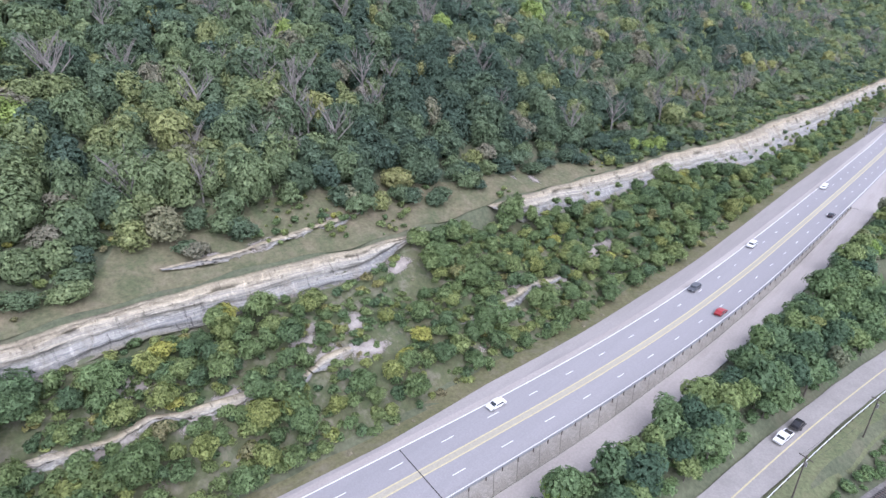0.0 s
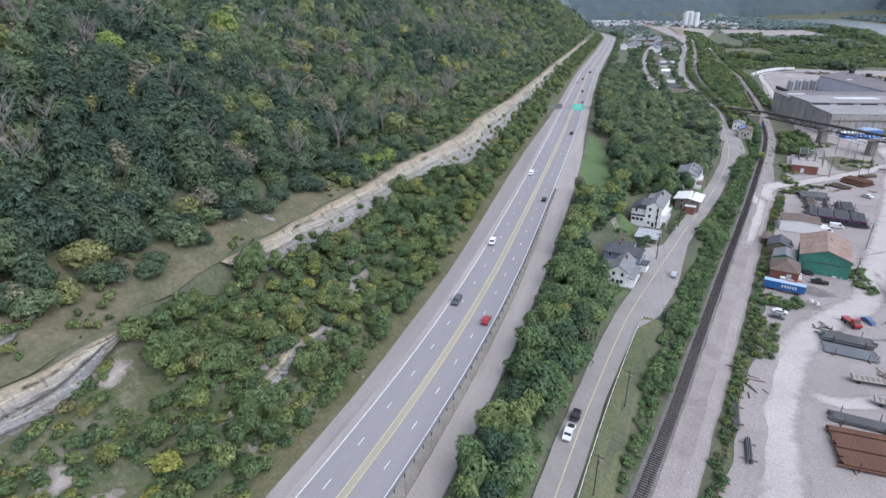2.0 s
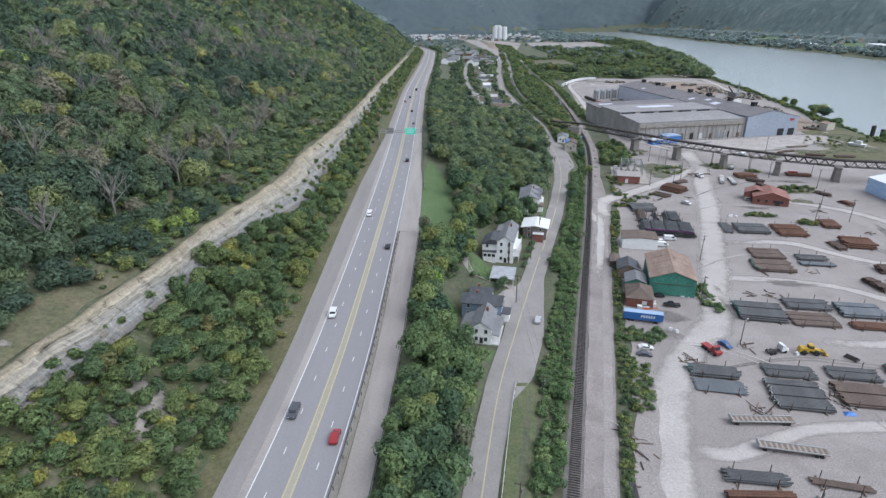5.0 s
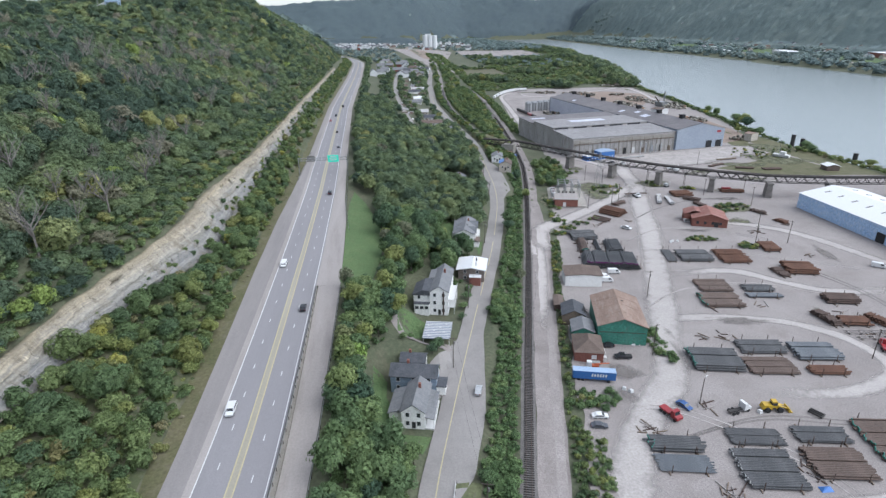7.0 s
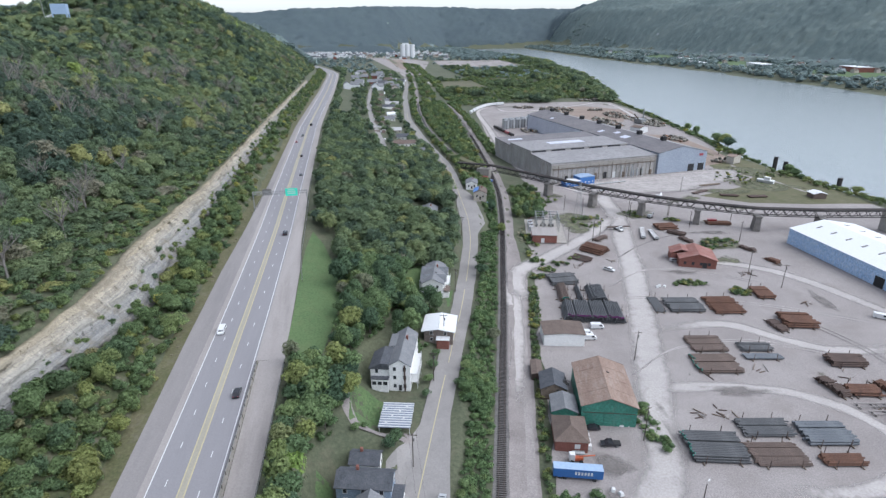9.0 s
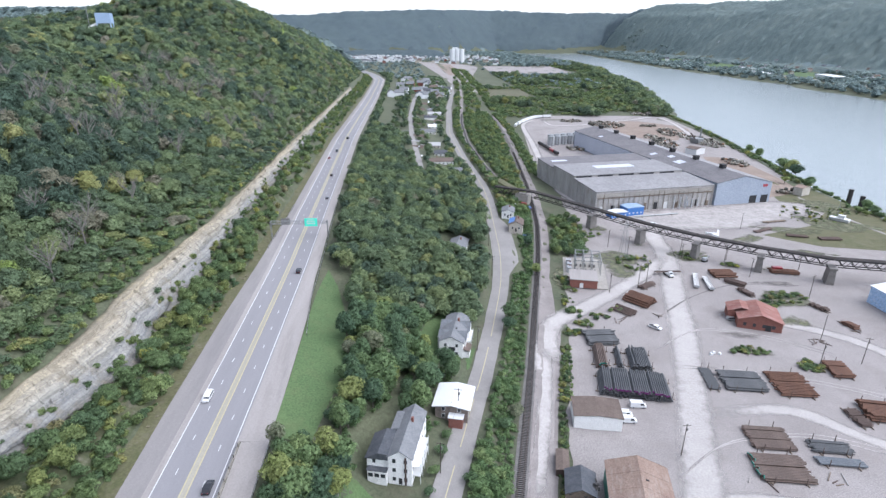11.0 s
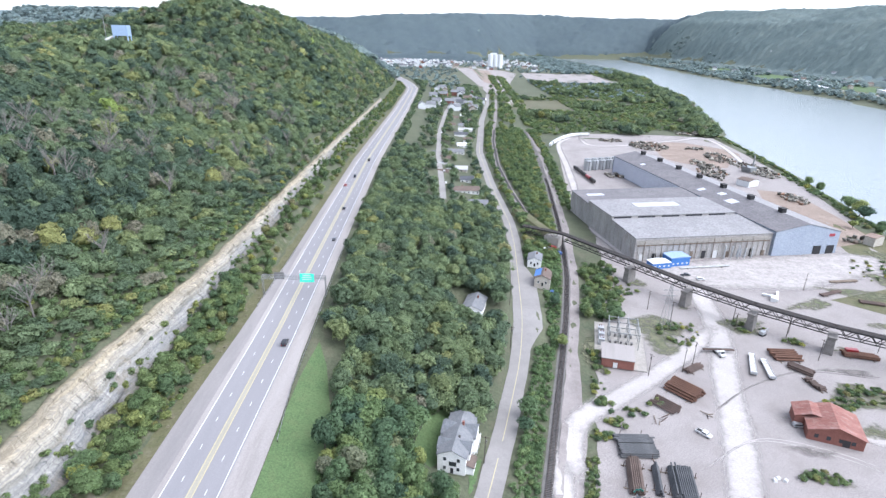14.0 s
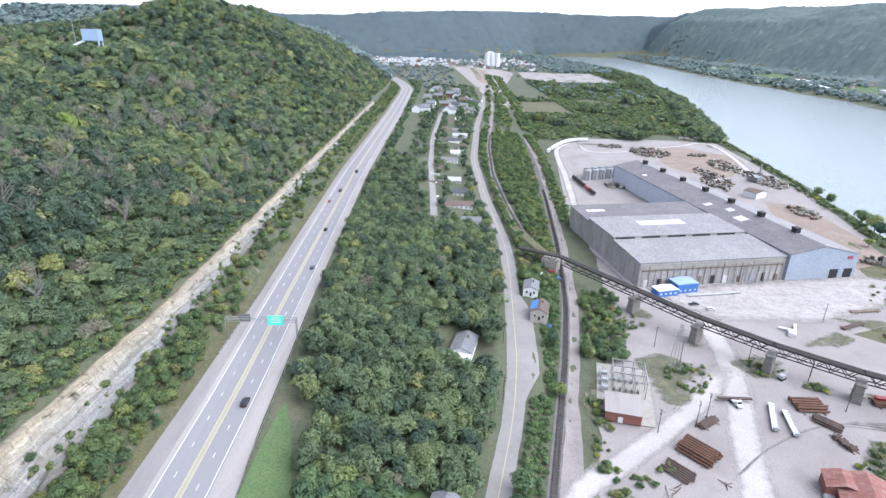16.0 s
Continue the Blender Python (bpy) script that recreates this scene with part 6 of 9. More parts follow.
lane("haul_road", [(214, 985), (213, 920), (250, 915), (291, 936), (350, 965), (392, 985), (395, 930), (365, 800), (352, 757)], 9, M_HAULSOFT, 0.12, "pale gravel road round the scrap yard")
lane("wheel_track", [(100, 207), (125, 204), (146, 212), (148, 228), (138, 242), (120, 250), (100, 253), (88, 252)], 6, M_HAULSOFT, 0.075, "pale looping wheel track between the pipe stacks")
lane("wheel_track", [(110, 290), (140, 290), (156, 275), (170, 265), (200, 262)], 7, M_HAULSOFT, 0.075, "pale wheel track between the pipe stacks")
lane("wheel_track", [(150, 360), (175, 350), (200, 330), (214, 290), (222, 250), (225, 200)], 8, M_HAULSOFT, 0.08, "pale wheel track beside the long shed")
lane("wheel_track", [(40, 160), (52, 157), (75, 165), (100, 166), (130, 165)], 6, M_HAULSOFT, 0.075, "pale wheel track past the flatbed trailers")
for k, pts in enumerate([[(60, 190), (90, 196), (120, 190), (150, 196)], [(112, 318), (140, 312), (170, 300), (200, 280)], [(110, 330), (135, 345), (160, 338), (180, 322)], [(126, 360), (150, 378), (180, 390), (210, 385)],
                         [(165, 460), (190, 450), (220, 430), (250, 410)], [(88, 262), (110, 275), (140, 276), (165, 262)], [(160, 200), (175, 230), (180, 260), (172, 290)], [(60, 205), (72, 200), (90, 180), (96, 160)]]):
    for o in (0.0, 2.1):
        lane("tyre_track", [(x + o, y + 0.6 * o) for x, y in pts], 0.8, M_HAULSOFT if k % 3 else M_WETTRACK, 0.085 + 0.009 * k + (0.0045 if o else 0), "faint tyre track in the gravel", "track", 0.1)
patch("mill_forecourt", [(150, 500), (176, 470), (230, 470), (300, 500), (320, 530), (290, 540), (240, 530), (190, 520), (150, 512)], M_FORECOURT, 0.10, "pale gravel forecourt of the mill", "yard", 5)
patch("scrap_yard_ground", [(136, 575), (150, 600), (350, 600), (378, 720), (400, 880), (410, 990), (330, 1000), (215, 1000), (176, 960), (150, 780), (130, 640)], M_YARD, 0.06, "bare grey ground round the mill", "yard", 14)
patch("rough_ground", [(238, 462), (262, 440), (300, 430), (344, 425), (350, 500), (346, 575), (330, 600), (304, 560), (296, 528), (312, 505), (282, 478)], M_VERGE, 0.07, "rough weedy ground near the riverbank", "rough ground", 6)
M_EARTH = surface("bare brown earth", (0.27, 0.205, 0.165), (0.36, 0.285, 0.235), 0.05, 1.0, 0.95, dirt=(0.16, 0.125, 0.105), dirt_amount=0.5)
patch("scrap_yard_earth", blob(330, 880, 52, 78, seed=1), M_EARTH, 0.09, "bare brown earth of the scrap yard", "yard", 8)
patch("bank_earth", [(292, 545), (300, 640), (322, 700), (352, 690), (345, 610), (335, 560)], M_EARTH, 0.08, "bare brown slope behind the mill", "yard", 8)
M_WEED = feathered("weedy gravel", (0.12, 0.14, 0.075), (0.21, 0.20, 0.135), 0.2, 1.2, 1.22, 1.6)
M_WET = feathered("damp dark gravel", (0.20, 0.18, 0.168), (0.28, 0.255, 0.24), 0.15, 1.0)
for k, (x, y, a, b, tn) in enumerate([(128, 422, 15, 24, -10), (173, 430, 15, 12, 20), (150, 327, 14, 5, -20), (192, 372, 17, 12, 0), (184, 350, 10, 8, 0), (166, 315, 7, 6, 0), (152, 251, 4, 6, 10), (154, 208, 8, 10, 0), (190, 415, 9, 7, 0), (150, 449, 8, 6, 0), (135, 480, 10, 9, 0),
                                     (222, 455, 20, 8, 20), (262, 470, 26, 10, -15), (300, 480, 30, 18, -30), (322, 520, 20, 24, 0), (250, 430, 18, 6, -20), (208, 408, 10, 5, 0), (92, 402, 9, 22, -14)]):
    patch("weed_patch", blob(x, y, a * 0.95, b * 0.95, turn=tn, seed=k), M_WEED, 0.115, "patch of weeds in the gravel", "weeds", 2.5)
for k, (x, y, a, b) in enumerate([(118, 248, 12, 3.2), (62, 223, 6, 5), (58, 211, 4, 4), (196, 302, 3, 12), (200, 390, 12, 3), (152, 340, 10, 3), (86, 236, 1.4, 16)]):
    patch("damp_patch", blob(x, y, a, b, turn=-12, seed=k + 0.5), M_WET, 0.12, "damp dark patch in the gravel", "puddle", 3)
for k, (x, y, n, a, b) in enumerate([(138, 421, 40, 11, 12), (173, 431, 12, 10, 8), (150, 327, 26, 10, 3), (194, 374, 46, 11, 7), (166, 315, 22, 5, 4), (80, 240, 40, 3.4, 16), (47.7, 210, 36, 8, 5), (118, 470, 50, 14, 14), (305, 500, 60, 30, 22), (190, 415, 8, 6, 4), (80, 346, 14, 4, 3), (88, 353, 14, 5, 3), (97, 360, 14, 5, 3), (106, 366, 8, 4, 2.5), (86, 370, 26, 3.5, 13), (91, 396, 24, 3.5, 12), (180, 367, 20, 6, 5)]):
    rng = np.random.RandomState(k + 300)
    ang_, rad = rng.rand(n) * 6.28, np.sqrt(rng.rand(n))
    X, Y = x + a * rad * np.cos(ang_), y + b * rad * np.sin(ang_)
    rr = rng.uniform(0.8, 2.0, n)
    scatter("weed_clump", list(zip(X, Y, ground_z(X, Y) - 0.1, rr, rr * rng.uniform(0.9, 1.5, n), np.clip(rng.normal(0.5, 0.3, n), 0, 1))), M_VINE if k in (5, 6) else M_BRUSH, 2, "leafy green weeds and bushes in the yard", "weeds")

# ---- pipe stacks ----
PIPES = {}


def pipe_mesh(length, r, material, cap):
    key = (round(length, 1), round(r, 2), material.name, cap.name if cap else "")
    if key not in PIPES:
        me = Geo().rod((-length / 2, 0, r), (length / 2, 0, r), r, 7).data("pipe", material)
        PIPES[key] = me
    return PIPES[key]


def pipe_stack(x, y, length, depth, turn, material, label, layers=2, r=0.32, cap=None, seed=0, posts=True, gap_rows=(), step=None):
    """Pipes lying side by side, their axis along x before the turn."""
    ob = thing("pipe_stack", pose(x, y, gz(x, y) + 0.1, 0, 0, turn), label, "pipe stack", "pipe stacks")
    rng = np.random.RandomState(seed + 900)
    for i in (-0.34, 0.34):
        part("bearer", Geo().box(length * i, 0, 0, 0.3, depth + 2.0, 0.3), M_TIMBER, ob)
    me = pipe_mesh(length, r, material, cap)
    step = step or 2 * r + 0.03
    n = int(depth / step)
    capm = Geo().rod((-0.09, 0, 0), (0.09, 0, 0), r * 1.08, 7).data("pipe_cap", cap) if cap else None
    for lay in range(layers):
        for k in range(n - lay):
            if (k, lay) in gap_rows or lay and lay == layers - 1 and k % 9 == 8:
                continue
            dx = rng.normal(0, 0.42)
            yy = -depth / 2 + step * (k + 0.5 + 0.5 * lay)
            zz = 0.3 + lay * (2 * r * 0.9)
            p = part("pipe", me, None, ob, at=pose(dx, yy, zz, 0, 0, rng.normal(0, 0.15)))
            if cap and lay == layers - 1:
                part("pipe_cap", capm, None, p, at=pose(-length / 2, 0, r))
    if posts:
        for i in (-0.3, 0.3):
            for j in (-1, 1):
                part("stake", Geo().box(length * i, (depth / 2 + 0.25) * j, 0, 0.16, 0.16, 2.6), M_RUSTDARK, ob)
    return ob


pipe_stack(61.8, 189.8, 13.2, 6.0, -11, M_PIPE, "stack of dark steel pipes with teal ends", 2, 0.3, M_TEAL, 1)
pipe_stack(60.6, 183.0, 13.4, 6.0, -11, M_PIPEBLUE, "flat row of blue-grey steel pipes", 1, 0.16, None, 2)
pipe_stack(83.8, 189.6, 13.6, 6.5, -10, M_PIPE, "row of dark grey steel pipes", 2, 0.16, None, 3)
pipe_stack(80.0, 178.6, 13.8, 13.5, -10, M_PIPE, "wide stack of dark grey steel pipes", 2, 0.26, M_STEEL, 4)
pipe_stack(101.8, 188.0, 13.4, 6.5, -10, M_PIPE, "row of dark grey steel pipes", 2, 0.18, None, 5)
pipe_stack(98.2, 178.0, 13.8, 11, -10, M_PIPEBROWN, "wide stack of brown-black steel pipes", 2, 0.28, None, 6)
pipe_stack(119, 183.5, 14, 16, -10, M_PIPEBROWN, "stack of brownish pipes with teal ends", 2, 0.26, M_TEAL, 7)
pipe_stack(93.6, 224.8, 15.0, 12.6, -12, M_PIPE, "stack of dark steel pipes with teal ends", 3, 0.34, M_TEAL, 8)
pipe_stack(113.4, 230.0, 14.6, 8.0, -9, M_PIPE, "stack of dark grey steel pipes", 2, 0.22, None, 9)
pipe_stack(109.2, 219.5, 14.6, 9.5, -9, M_PIPEBROWN, "smooth row of brown coated pipes", 2, 0.17, None, 10)
pipe_stack(129.2, 225.0, 14.0, 10.5, -9, M_PIPEBLUE, "stack of blue-grey pipes on bearers", 2, 0.34, None, 11)
pipe_stack(125.8, 214.6, 11.0, 5.0, -9, M_RUST, "low row of rusty pipes", 2, 0.24, None, 12)
pipe_stack(124.0, 276.5, 12.6, 11.0, -9, M_PIPEBROWN, "stack of dark brown pipes", 2, 0.22, None, 13)
pipe_stack(119.6, 263.5, 14.6, 11.5, -9, M_PIPEBROWN, "stack of brown pipes with teal ends", 2, 0.3, M_TEAL, 14)
pipe_stack(140.6, 271.5, 11.4, 6.0, -10, M_PIPE, "row of slate-grey pipes", 2, 0.2, None, 15)
pipe_stack(139.2, 264.8, 13.4, 3.4, -10, M_PIPEBLUE, "long blue-grey pipes on bearers", 1, 0.4, None, 16)
pipe_stack(133.0, 307.0, 14.4, 12.5, -9, M_PIPE, "stack of black steel pipes", 2, 0.36, None, 17)
pipe_stack(122.0, 309.5, 4.2, 14, -14, M_PIPE, "narrow row of dark pipes", 1, 0.2, None, 18)
pipe_stack(150.0, 304.0, 12.6, 15.5, -8, M_RUST, "stack of rusty flat steel bars", 2, 0.3, None, 19, step=0.9)
pipe_stack(170.6, 286.5, 12.0, 11.5, -14, M_RUST, "tall stack of rusty steel pipes", 3, 0.4, None, 20)
pipe_stack(160.2, 284.5, 4.0, 9.5, 0, M_RUSTDARK, "low row of rusted bars", 2, 0.25, None, 21, posts=False)
pipe_stack(174.4, 312.0, 7.4, 11, -8, M_RUST, "small stack of rusty steel", 2, 0.35, None, 22)
pipe_stack(166.2, 257.5, 12.0, 7.5, -12, M_RUSTDARK, "stack of dark rusted tubes", 3, 0.34, None, 23)
pipe_stack(157.5, 241.0, 10.0, 6.0, -12, M_RUST, "rusty steel sections in a heap", 2, 0.4, None, 24)
pipe_stack(149.6, 244.5, 3.6, 11, 4, M_RUSTDARK, "stack of rusted beams", 3, 0.3, None, 25, posts=False)
pipe_stack(166.6, 240.5, 3.4, 9, 14, M_RUST, "stack of rusted beams", 3, 0.3, None, 26, posts=False)
pipe_stack(90.4, 340.5, 12.6, 11.5, 0, M_PIPE, "stack of black steel pipes", 3, 0.3, None, 27)
pipe_stack(85.4, 326.0, 15.0, 5.6, 78, M_PIPEBROWN, "stack of dark pipes with teal ends", 4, 0.3, M_TEAL, 28)
pipe_stack(92.6, 325.0, 13.0, 2.6, 78, M_PIPE, "narrow stack of black pipes", 4, 0.3, None, 29)
pipe_stack(100.0, 323.0, 14.0, 8.6, 78, M_PIPE, "stack of black steel pipes", 4, 0.3, None, 30)
pipe_stack(91.2, 306.0, 14.0, 25.5, 76, M_PIPE, "wide tall stack of grey pipes with purple ends", 5, 0.34, M_PURPLE, 31, step=0.72)
pipe_stack(51.4, 138.2, 14.6, 14.0, -2, M_RUST, "wide stack of rust-red steel pipes", 2, 0.3, None, 32)
pipe_stack(53.0, 149.2, 13.6, 4.0, -8, M_PIPE, "row of dark grey pipes", 2, 0.2, None, 33)
pipe_stack(68.4, 137.4, 13.4, 11.0, -3, M_PIPEBLUE, "stack of blue-grey pipes with teal ends", 2, 0.32, M_TEAL, 34)
pipe_stack(71.0, 146.8, 12.6, 2.2, -14, M_PIPEBROWN, "few brown pipes on bearers", 1, 0.24, None, 35)
pipe_stack(84.0, 133.0, 13, 12, -4, M_PIPE, "stack of dark grey steel pipes", 2, 0.3, None, 36)
pipe_stack(23.6, 143.5, 10, 2.2, 82, M_PIPE, "narrow bundle of black pipes by the fence", 2, 0.18, None, 37, posts=False)
pipe_stack(24.6, 131.0, 8, 1.8, 84, M_PIPE, "narrow bundle of black pipes by the fence", 2, 0.18, None, 38, posts=False)
pipe_stack(121, 374, 12.5, 11.0, -50, M_RUST, "heap of rust-brown steel sheets", 3, 0.5, None, 39, posts=False, step=1.3)
pipe_stack(110, 364.5, 10.5, 7.5, -50, M_RUSTDARK, "low stack of rusted steel plates", 1, 0.4, None, 40, posts=False, step=1.2)
pipe_stack(131.5, 390.5, 9.5, 4.2, 32, M_RUSTDARK, "row of brown timber beams", 2, 0.3, None, 41, posts=False)
pipe_stack(178, 402.5, 12, 10.5, -2, M_RUST, "stack of orange-rusted steel plates", 2, 0.5, None, 42, posts=False, step=1.6)
pipe_stack(179, 391, 10, 5.5, -50, M_RUSTDARK, "jumble of rusted steel beams", 2, 0.4, None, 43, posts=False)
pipe_stack(178, 380, 3.0, 9, 12, M_RUSTDARK, "narrow stack of rusted beams", 2, 0.35, None, 44, posts=False)
pipe_stack(203, 362, 2.6, 9, 20, M_RUSTDARK, "narrow stack of rusted beams", 2, 0.35, None, 45, posts=False)
pipe_stack(205, 345, 3.0, 8, 10, M_RUST, "small stack of rusty beams", 2, 0.35, None, 46, posts=False)
pipe_stack(213, 403, 14, 5, -15, M_RUST, "long heap of rusted steel", 2, 0.4, None, 47, posts=False)
pipe_stack(243, 470, 16, 3.6, 24, M_RUSTDARK, "brown steel beams lying on gravel", 1, 0.45, None, 48, posts=False)
pipe_stack(258, 458, 12, 4, -20, M_RUSTDARK, "brown steel beams lying on gravel", 1, 0.45, None, 49, posts=False)
pipe_stack(276, 452, 13, 5, -5, M_RUSTDARK, "brown steel beams lying on gravel", 1, 0.45, None, 50, posts=False)
pipe_stack(262, 487, 18, 2.6, 8, M_TIMBER, "timber beams lying on gravel", 1, 0.3, None, 51, posts=False)
pipe_stack(186, 505, 34, 2.0, 10, M_STEEL, "long steel sections lying by the mill", 1, 0.3, None, 52, posts=False)

# ---- yard sheds ----
def shed(x, y, w, d, h, rise, turn, wall_m, roof_m, label, over=0.3, base=None, ribs=0, name="shed", group=""):
    z = gz(x, y) if base is None else base
    ob = thing(name, pose(x, y, z, 0, 0, turn), label, "shed" if name == "shed" else "building", group)
    part("wall", Geo().prism([(-w / 2, -0.3), (w / 2, -0.3), (w / 2, h), (0, h + rise), (-w / 2, h)], -d / 2, d / 2), wall_m, ob)
    s = (w / 2 + over) / (w / 2)
    for sg_ in (-1, 1):
        e = [(0, h + rise + 0.04), (sg_ * (w / 2 + over), h + rise - rise * s + 0.04), (sg_ * (w / 2 + over), h + rise - rise * s + 0.24), (0, h + rise + 0.24)]
        r_ = part("roof_slope", Geo().prism(e, -d / 2 - over, d / 2 + over), roof_m, ob)
        if ribs:
            for k in range(ribs + 1):
                yy = -d / 2 - over + (d + 2 * over) * k / ribs
                e2 = [(0, h + rise + 0.24), (sg_ * (w / 2 + over), h + rise - rise * s + 0.24), (sg_ * (w / 2 + over), h + rise - rise * s + 0.30), (0, h + rise + 0.30)]
                part("seam", Geo().prism(e2, yy - 0.06, yy + 0.06), roof_m, r_)
    return ob


gs = shed(70.6, 249.6, 16.4, 22.5, 7.0, 3.0, -14, M_GREENSHED, M_RUSTROOF, "large faded green metal shed with a rusty roof", 0.4, 0.0, ribs=4)
for k in range(5):
    part("door_panel", Geo().box(-5.4 + 2.6 * k, -11.3, 0.1, 2.5, 0.12, 4.6), M_GREENSHED, gs, "sliding green door panel")
part("door_rail", Geo().box(0, -11.42, 4.75, 15.5, 0.1, 0.18), M_RUSTDARK, gs)
# a dark panel on the roof, no real opening
part("roof_hole_panel", Geo().box(1.6, 3.0, 9.7, 0.9, 0.5, 0.12, 0, 20), M_HOLE, gs)
ga = shed(56.3, 246.0, 7.6, 8.2, 3.9, 1.6, -14, M_GREENSHED, M_GREYROOF, "small green lean-to with a patched grey roof", 0.3, 0.2)
part("door_panel", Geo().box(1.0, -4.2, 0.1, 2.4, 0.12, 3.0), M_GREENSHED, ga)
rs = shed(56.8, 257.5, 8.2, 9.0, 4.2, 2.0, -14, M_TIMBER, M_DARKROOF, "collapsed dark shed with broken roof", 0.3, 0.2)
rng = np.random.RandomState(4)
for k in range(26):
    x, y = rng.uniform(-3.8, 4.6), rng.uniform(-4.6, 3)
    part("broken_board", Geo().box(x, y, rng.uniform(2.4, 5.0), rng.uniform(0.8, 2.6), rng.uniform(0.3, 1.2), 0.12, rng.uniform(0, 180), rng.uniform(-30, 30)), M_IRON, rs, "dark broken board")
shed(54.6, 268.0, 3.6, 8.6, 2.8, 0.4, -14, M_RUSTDARK, M_BROWNROOF, "narrow brown lean-to shed", 0.2, 0.2)
bb = shed(71.6, 289.0, 15.4, 10.0, 5.0, 0.6, -10, M_WHITEWALL, M_BROWNROOF, "low white shed with a flat dark brown roof", 0.3, 0.0)
br = thing("brick_office", pose(54.2, 235.0, 0.1, 0, 0, -14), "small brick building with a brown hipped roof", "building")
part("wall", Geo().box(0, 0, -0.3, 9.2, 11.0, 4.1), M_BRICK, br)
part("roof", Geo().add([(-5, -5.9, 3.8), (5, -5.9, 3.8), (5, 5.9, 3.8), (-5, 5.9, 3.8), (0, -1.6, 6.6), (0, 2.2, 6.6)], [(0, 1, 4), (1, 2, 5, 4), (2, 3, 5), (3, 0, 4, 5), (3, 2, 1, 0)]), M_BROWNROOF, br)
part("window", Geo().box(1.6, -5.55, 1.4, 1.6, 0.1, 1.5), M_TRIM, br)
part("tank", Geo().rod((0.2, -6.8, 0.9), (3.4, -6.8, 0.9), 0.8, 10), M_STEEL, br, "pale steel tank")
for k in range(3):
    part("cabinet", Geo().box(5.4, -3.6 + 2.2 * k, -0.1, 1.0, 1.3, 1.5), M_TRIM, br)

# blue box trailer, its side lettering as plain bars
tr_ = thing("box_trailer", pose(51.0, 220.4, 0.1, 0, 0, -15), "blue box trailer with a pale roof", "trailer")
bd = part("body", Geo().box(0, 0, 1.0, 13.0, 2.6, 2.7), M_CONT, tr_)
part("roof", Geo().box(0, 0, 3.7, 13.0, 2.6, 0.06), M_CONTTOP, tr_)
bars = Geo()
for k in range(6):
    bars.box(-0.6 + 0.82 * k, -1.33, 2.0, 0.5, 0.03, 1.0)
part("lettering", bars, M_TRIM, bd, "white lettering bars")
for i in (-4.6, -3.4, 4.4):
    part("wheel", Geo().rod((i, -1.25, 0.5), (i, 1.25, 0.5), 0.5, 10), M_BLACK, tr_)

# red-roofed building
rb = thing("brick_building", pose(165.5, 351.0, 0.1, 0, 0, -22), "low brick building with a patched red sheet roof", "building")
part("wall", Geo().box(0, 0, -0.3, 17.5, 15.5, 4.6), M_BRICK, rb)
part("roof_slope", Geo().prism([(-9.2, 4.2), (0, 7.2), (0, 7.4), (-9.2, 4.4)], -8.3, 8.3), M_REDROOF, rb)
part("roof_slope", Geo().prism([(9.2, 4.2), (0, 7.2), (0, 7.4), (9.2, 4.4)], -8.3, 8.3), M_REDROOF, rb)
part("gable", Geo().prism([(-8.75, 4.3), (8.75, 4.3), (0, 7.15)], -7.75, 7.75), M_BRICK, rb)
part("cross_wing", Geo().box(-7.0, 3.0, -0.3, 10.0, 8.0, 4.8), M_BRICK, rb)
part("wing_roof", Geo().prism([(-12.4, 4.4), (-7.0, 6.6), (-1.6, 5.4), (-1.6, 5.6), (-7.0, 6.8), (-12.4, 4.6)], -1.4, 7.4), M_REDROOF, rb)
for k in range(4):
    part("window", Geo().box(-6.0 + 3.8 * k, -7.8, 1.4, 1.3, 0.1, 1.5), M_GLASS, rb)
part("door", Geo().box(3.4, -7.82, 0.1, 2.2, 0.1, 2.8), M_HOLE, rb)

# long blue shed with a white roof
ls = thing("long_shed", pose(251.5, 334.5, 0.1, 0, 0, 0), "long pale blue shed with a white metal roof", "shed")
M_PALEBLUE = surface("peeling pale blue sheet metal", (0.44, 0.62, 0.90), (0.55, 0.73, 0.98), 0.2, 1.2, 0.7, dirt=(0.85, 0.90, 0.98), dirt_amount=0.7, bumpy=0.1)
part("wall", Geo().prism([(-20, -0.3), (20, -0.3), (20, 8.6), (0, 12.2), (-20, 8.6)], -90, 33), M_PALEBLUE, ls)
for sg_ in (-1, 1):
    r_ = part("roof_slope", Geo().prism([(0, 12.25), (sg_ * 20.4, 8.55), (sg_ * 20.4, 8.75), (0, 12.45)], -90.4, 33.4), M_WHITEROOF, ls)
    for k in range(12):
        part("roof_vent", Geo().box(sg_ * 8.5, 26 - 9.6 * k, 10.85, 3.4, 0.9, 0.22, 0, 10.3 * sg_), M_SIGNBACK, r_, "grey skylight strip")
for k in range(14):
    part("wall_panel", Geo().box(-20.06, 28 - 8.6 * k, 0.4 + (k % 3) * 0.6, 0.08, 4.4, 5.6), M_PALEBLUE, ls)
part("annex", Geo().box(-22.6, -42, 0, 5.0, 9.0, 4.0), M_PALEBLUE, ls, "small blue annex")
part("annex_roof", Geo().box(-22.7, -42, 4.0, 5.6, 9.6, 0.2), M_WHITEROOF, ls)
part("door", Geo().box(-20.12, -25, 0, 0.1, 5, 5), M_HOLE, ls)

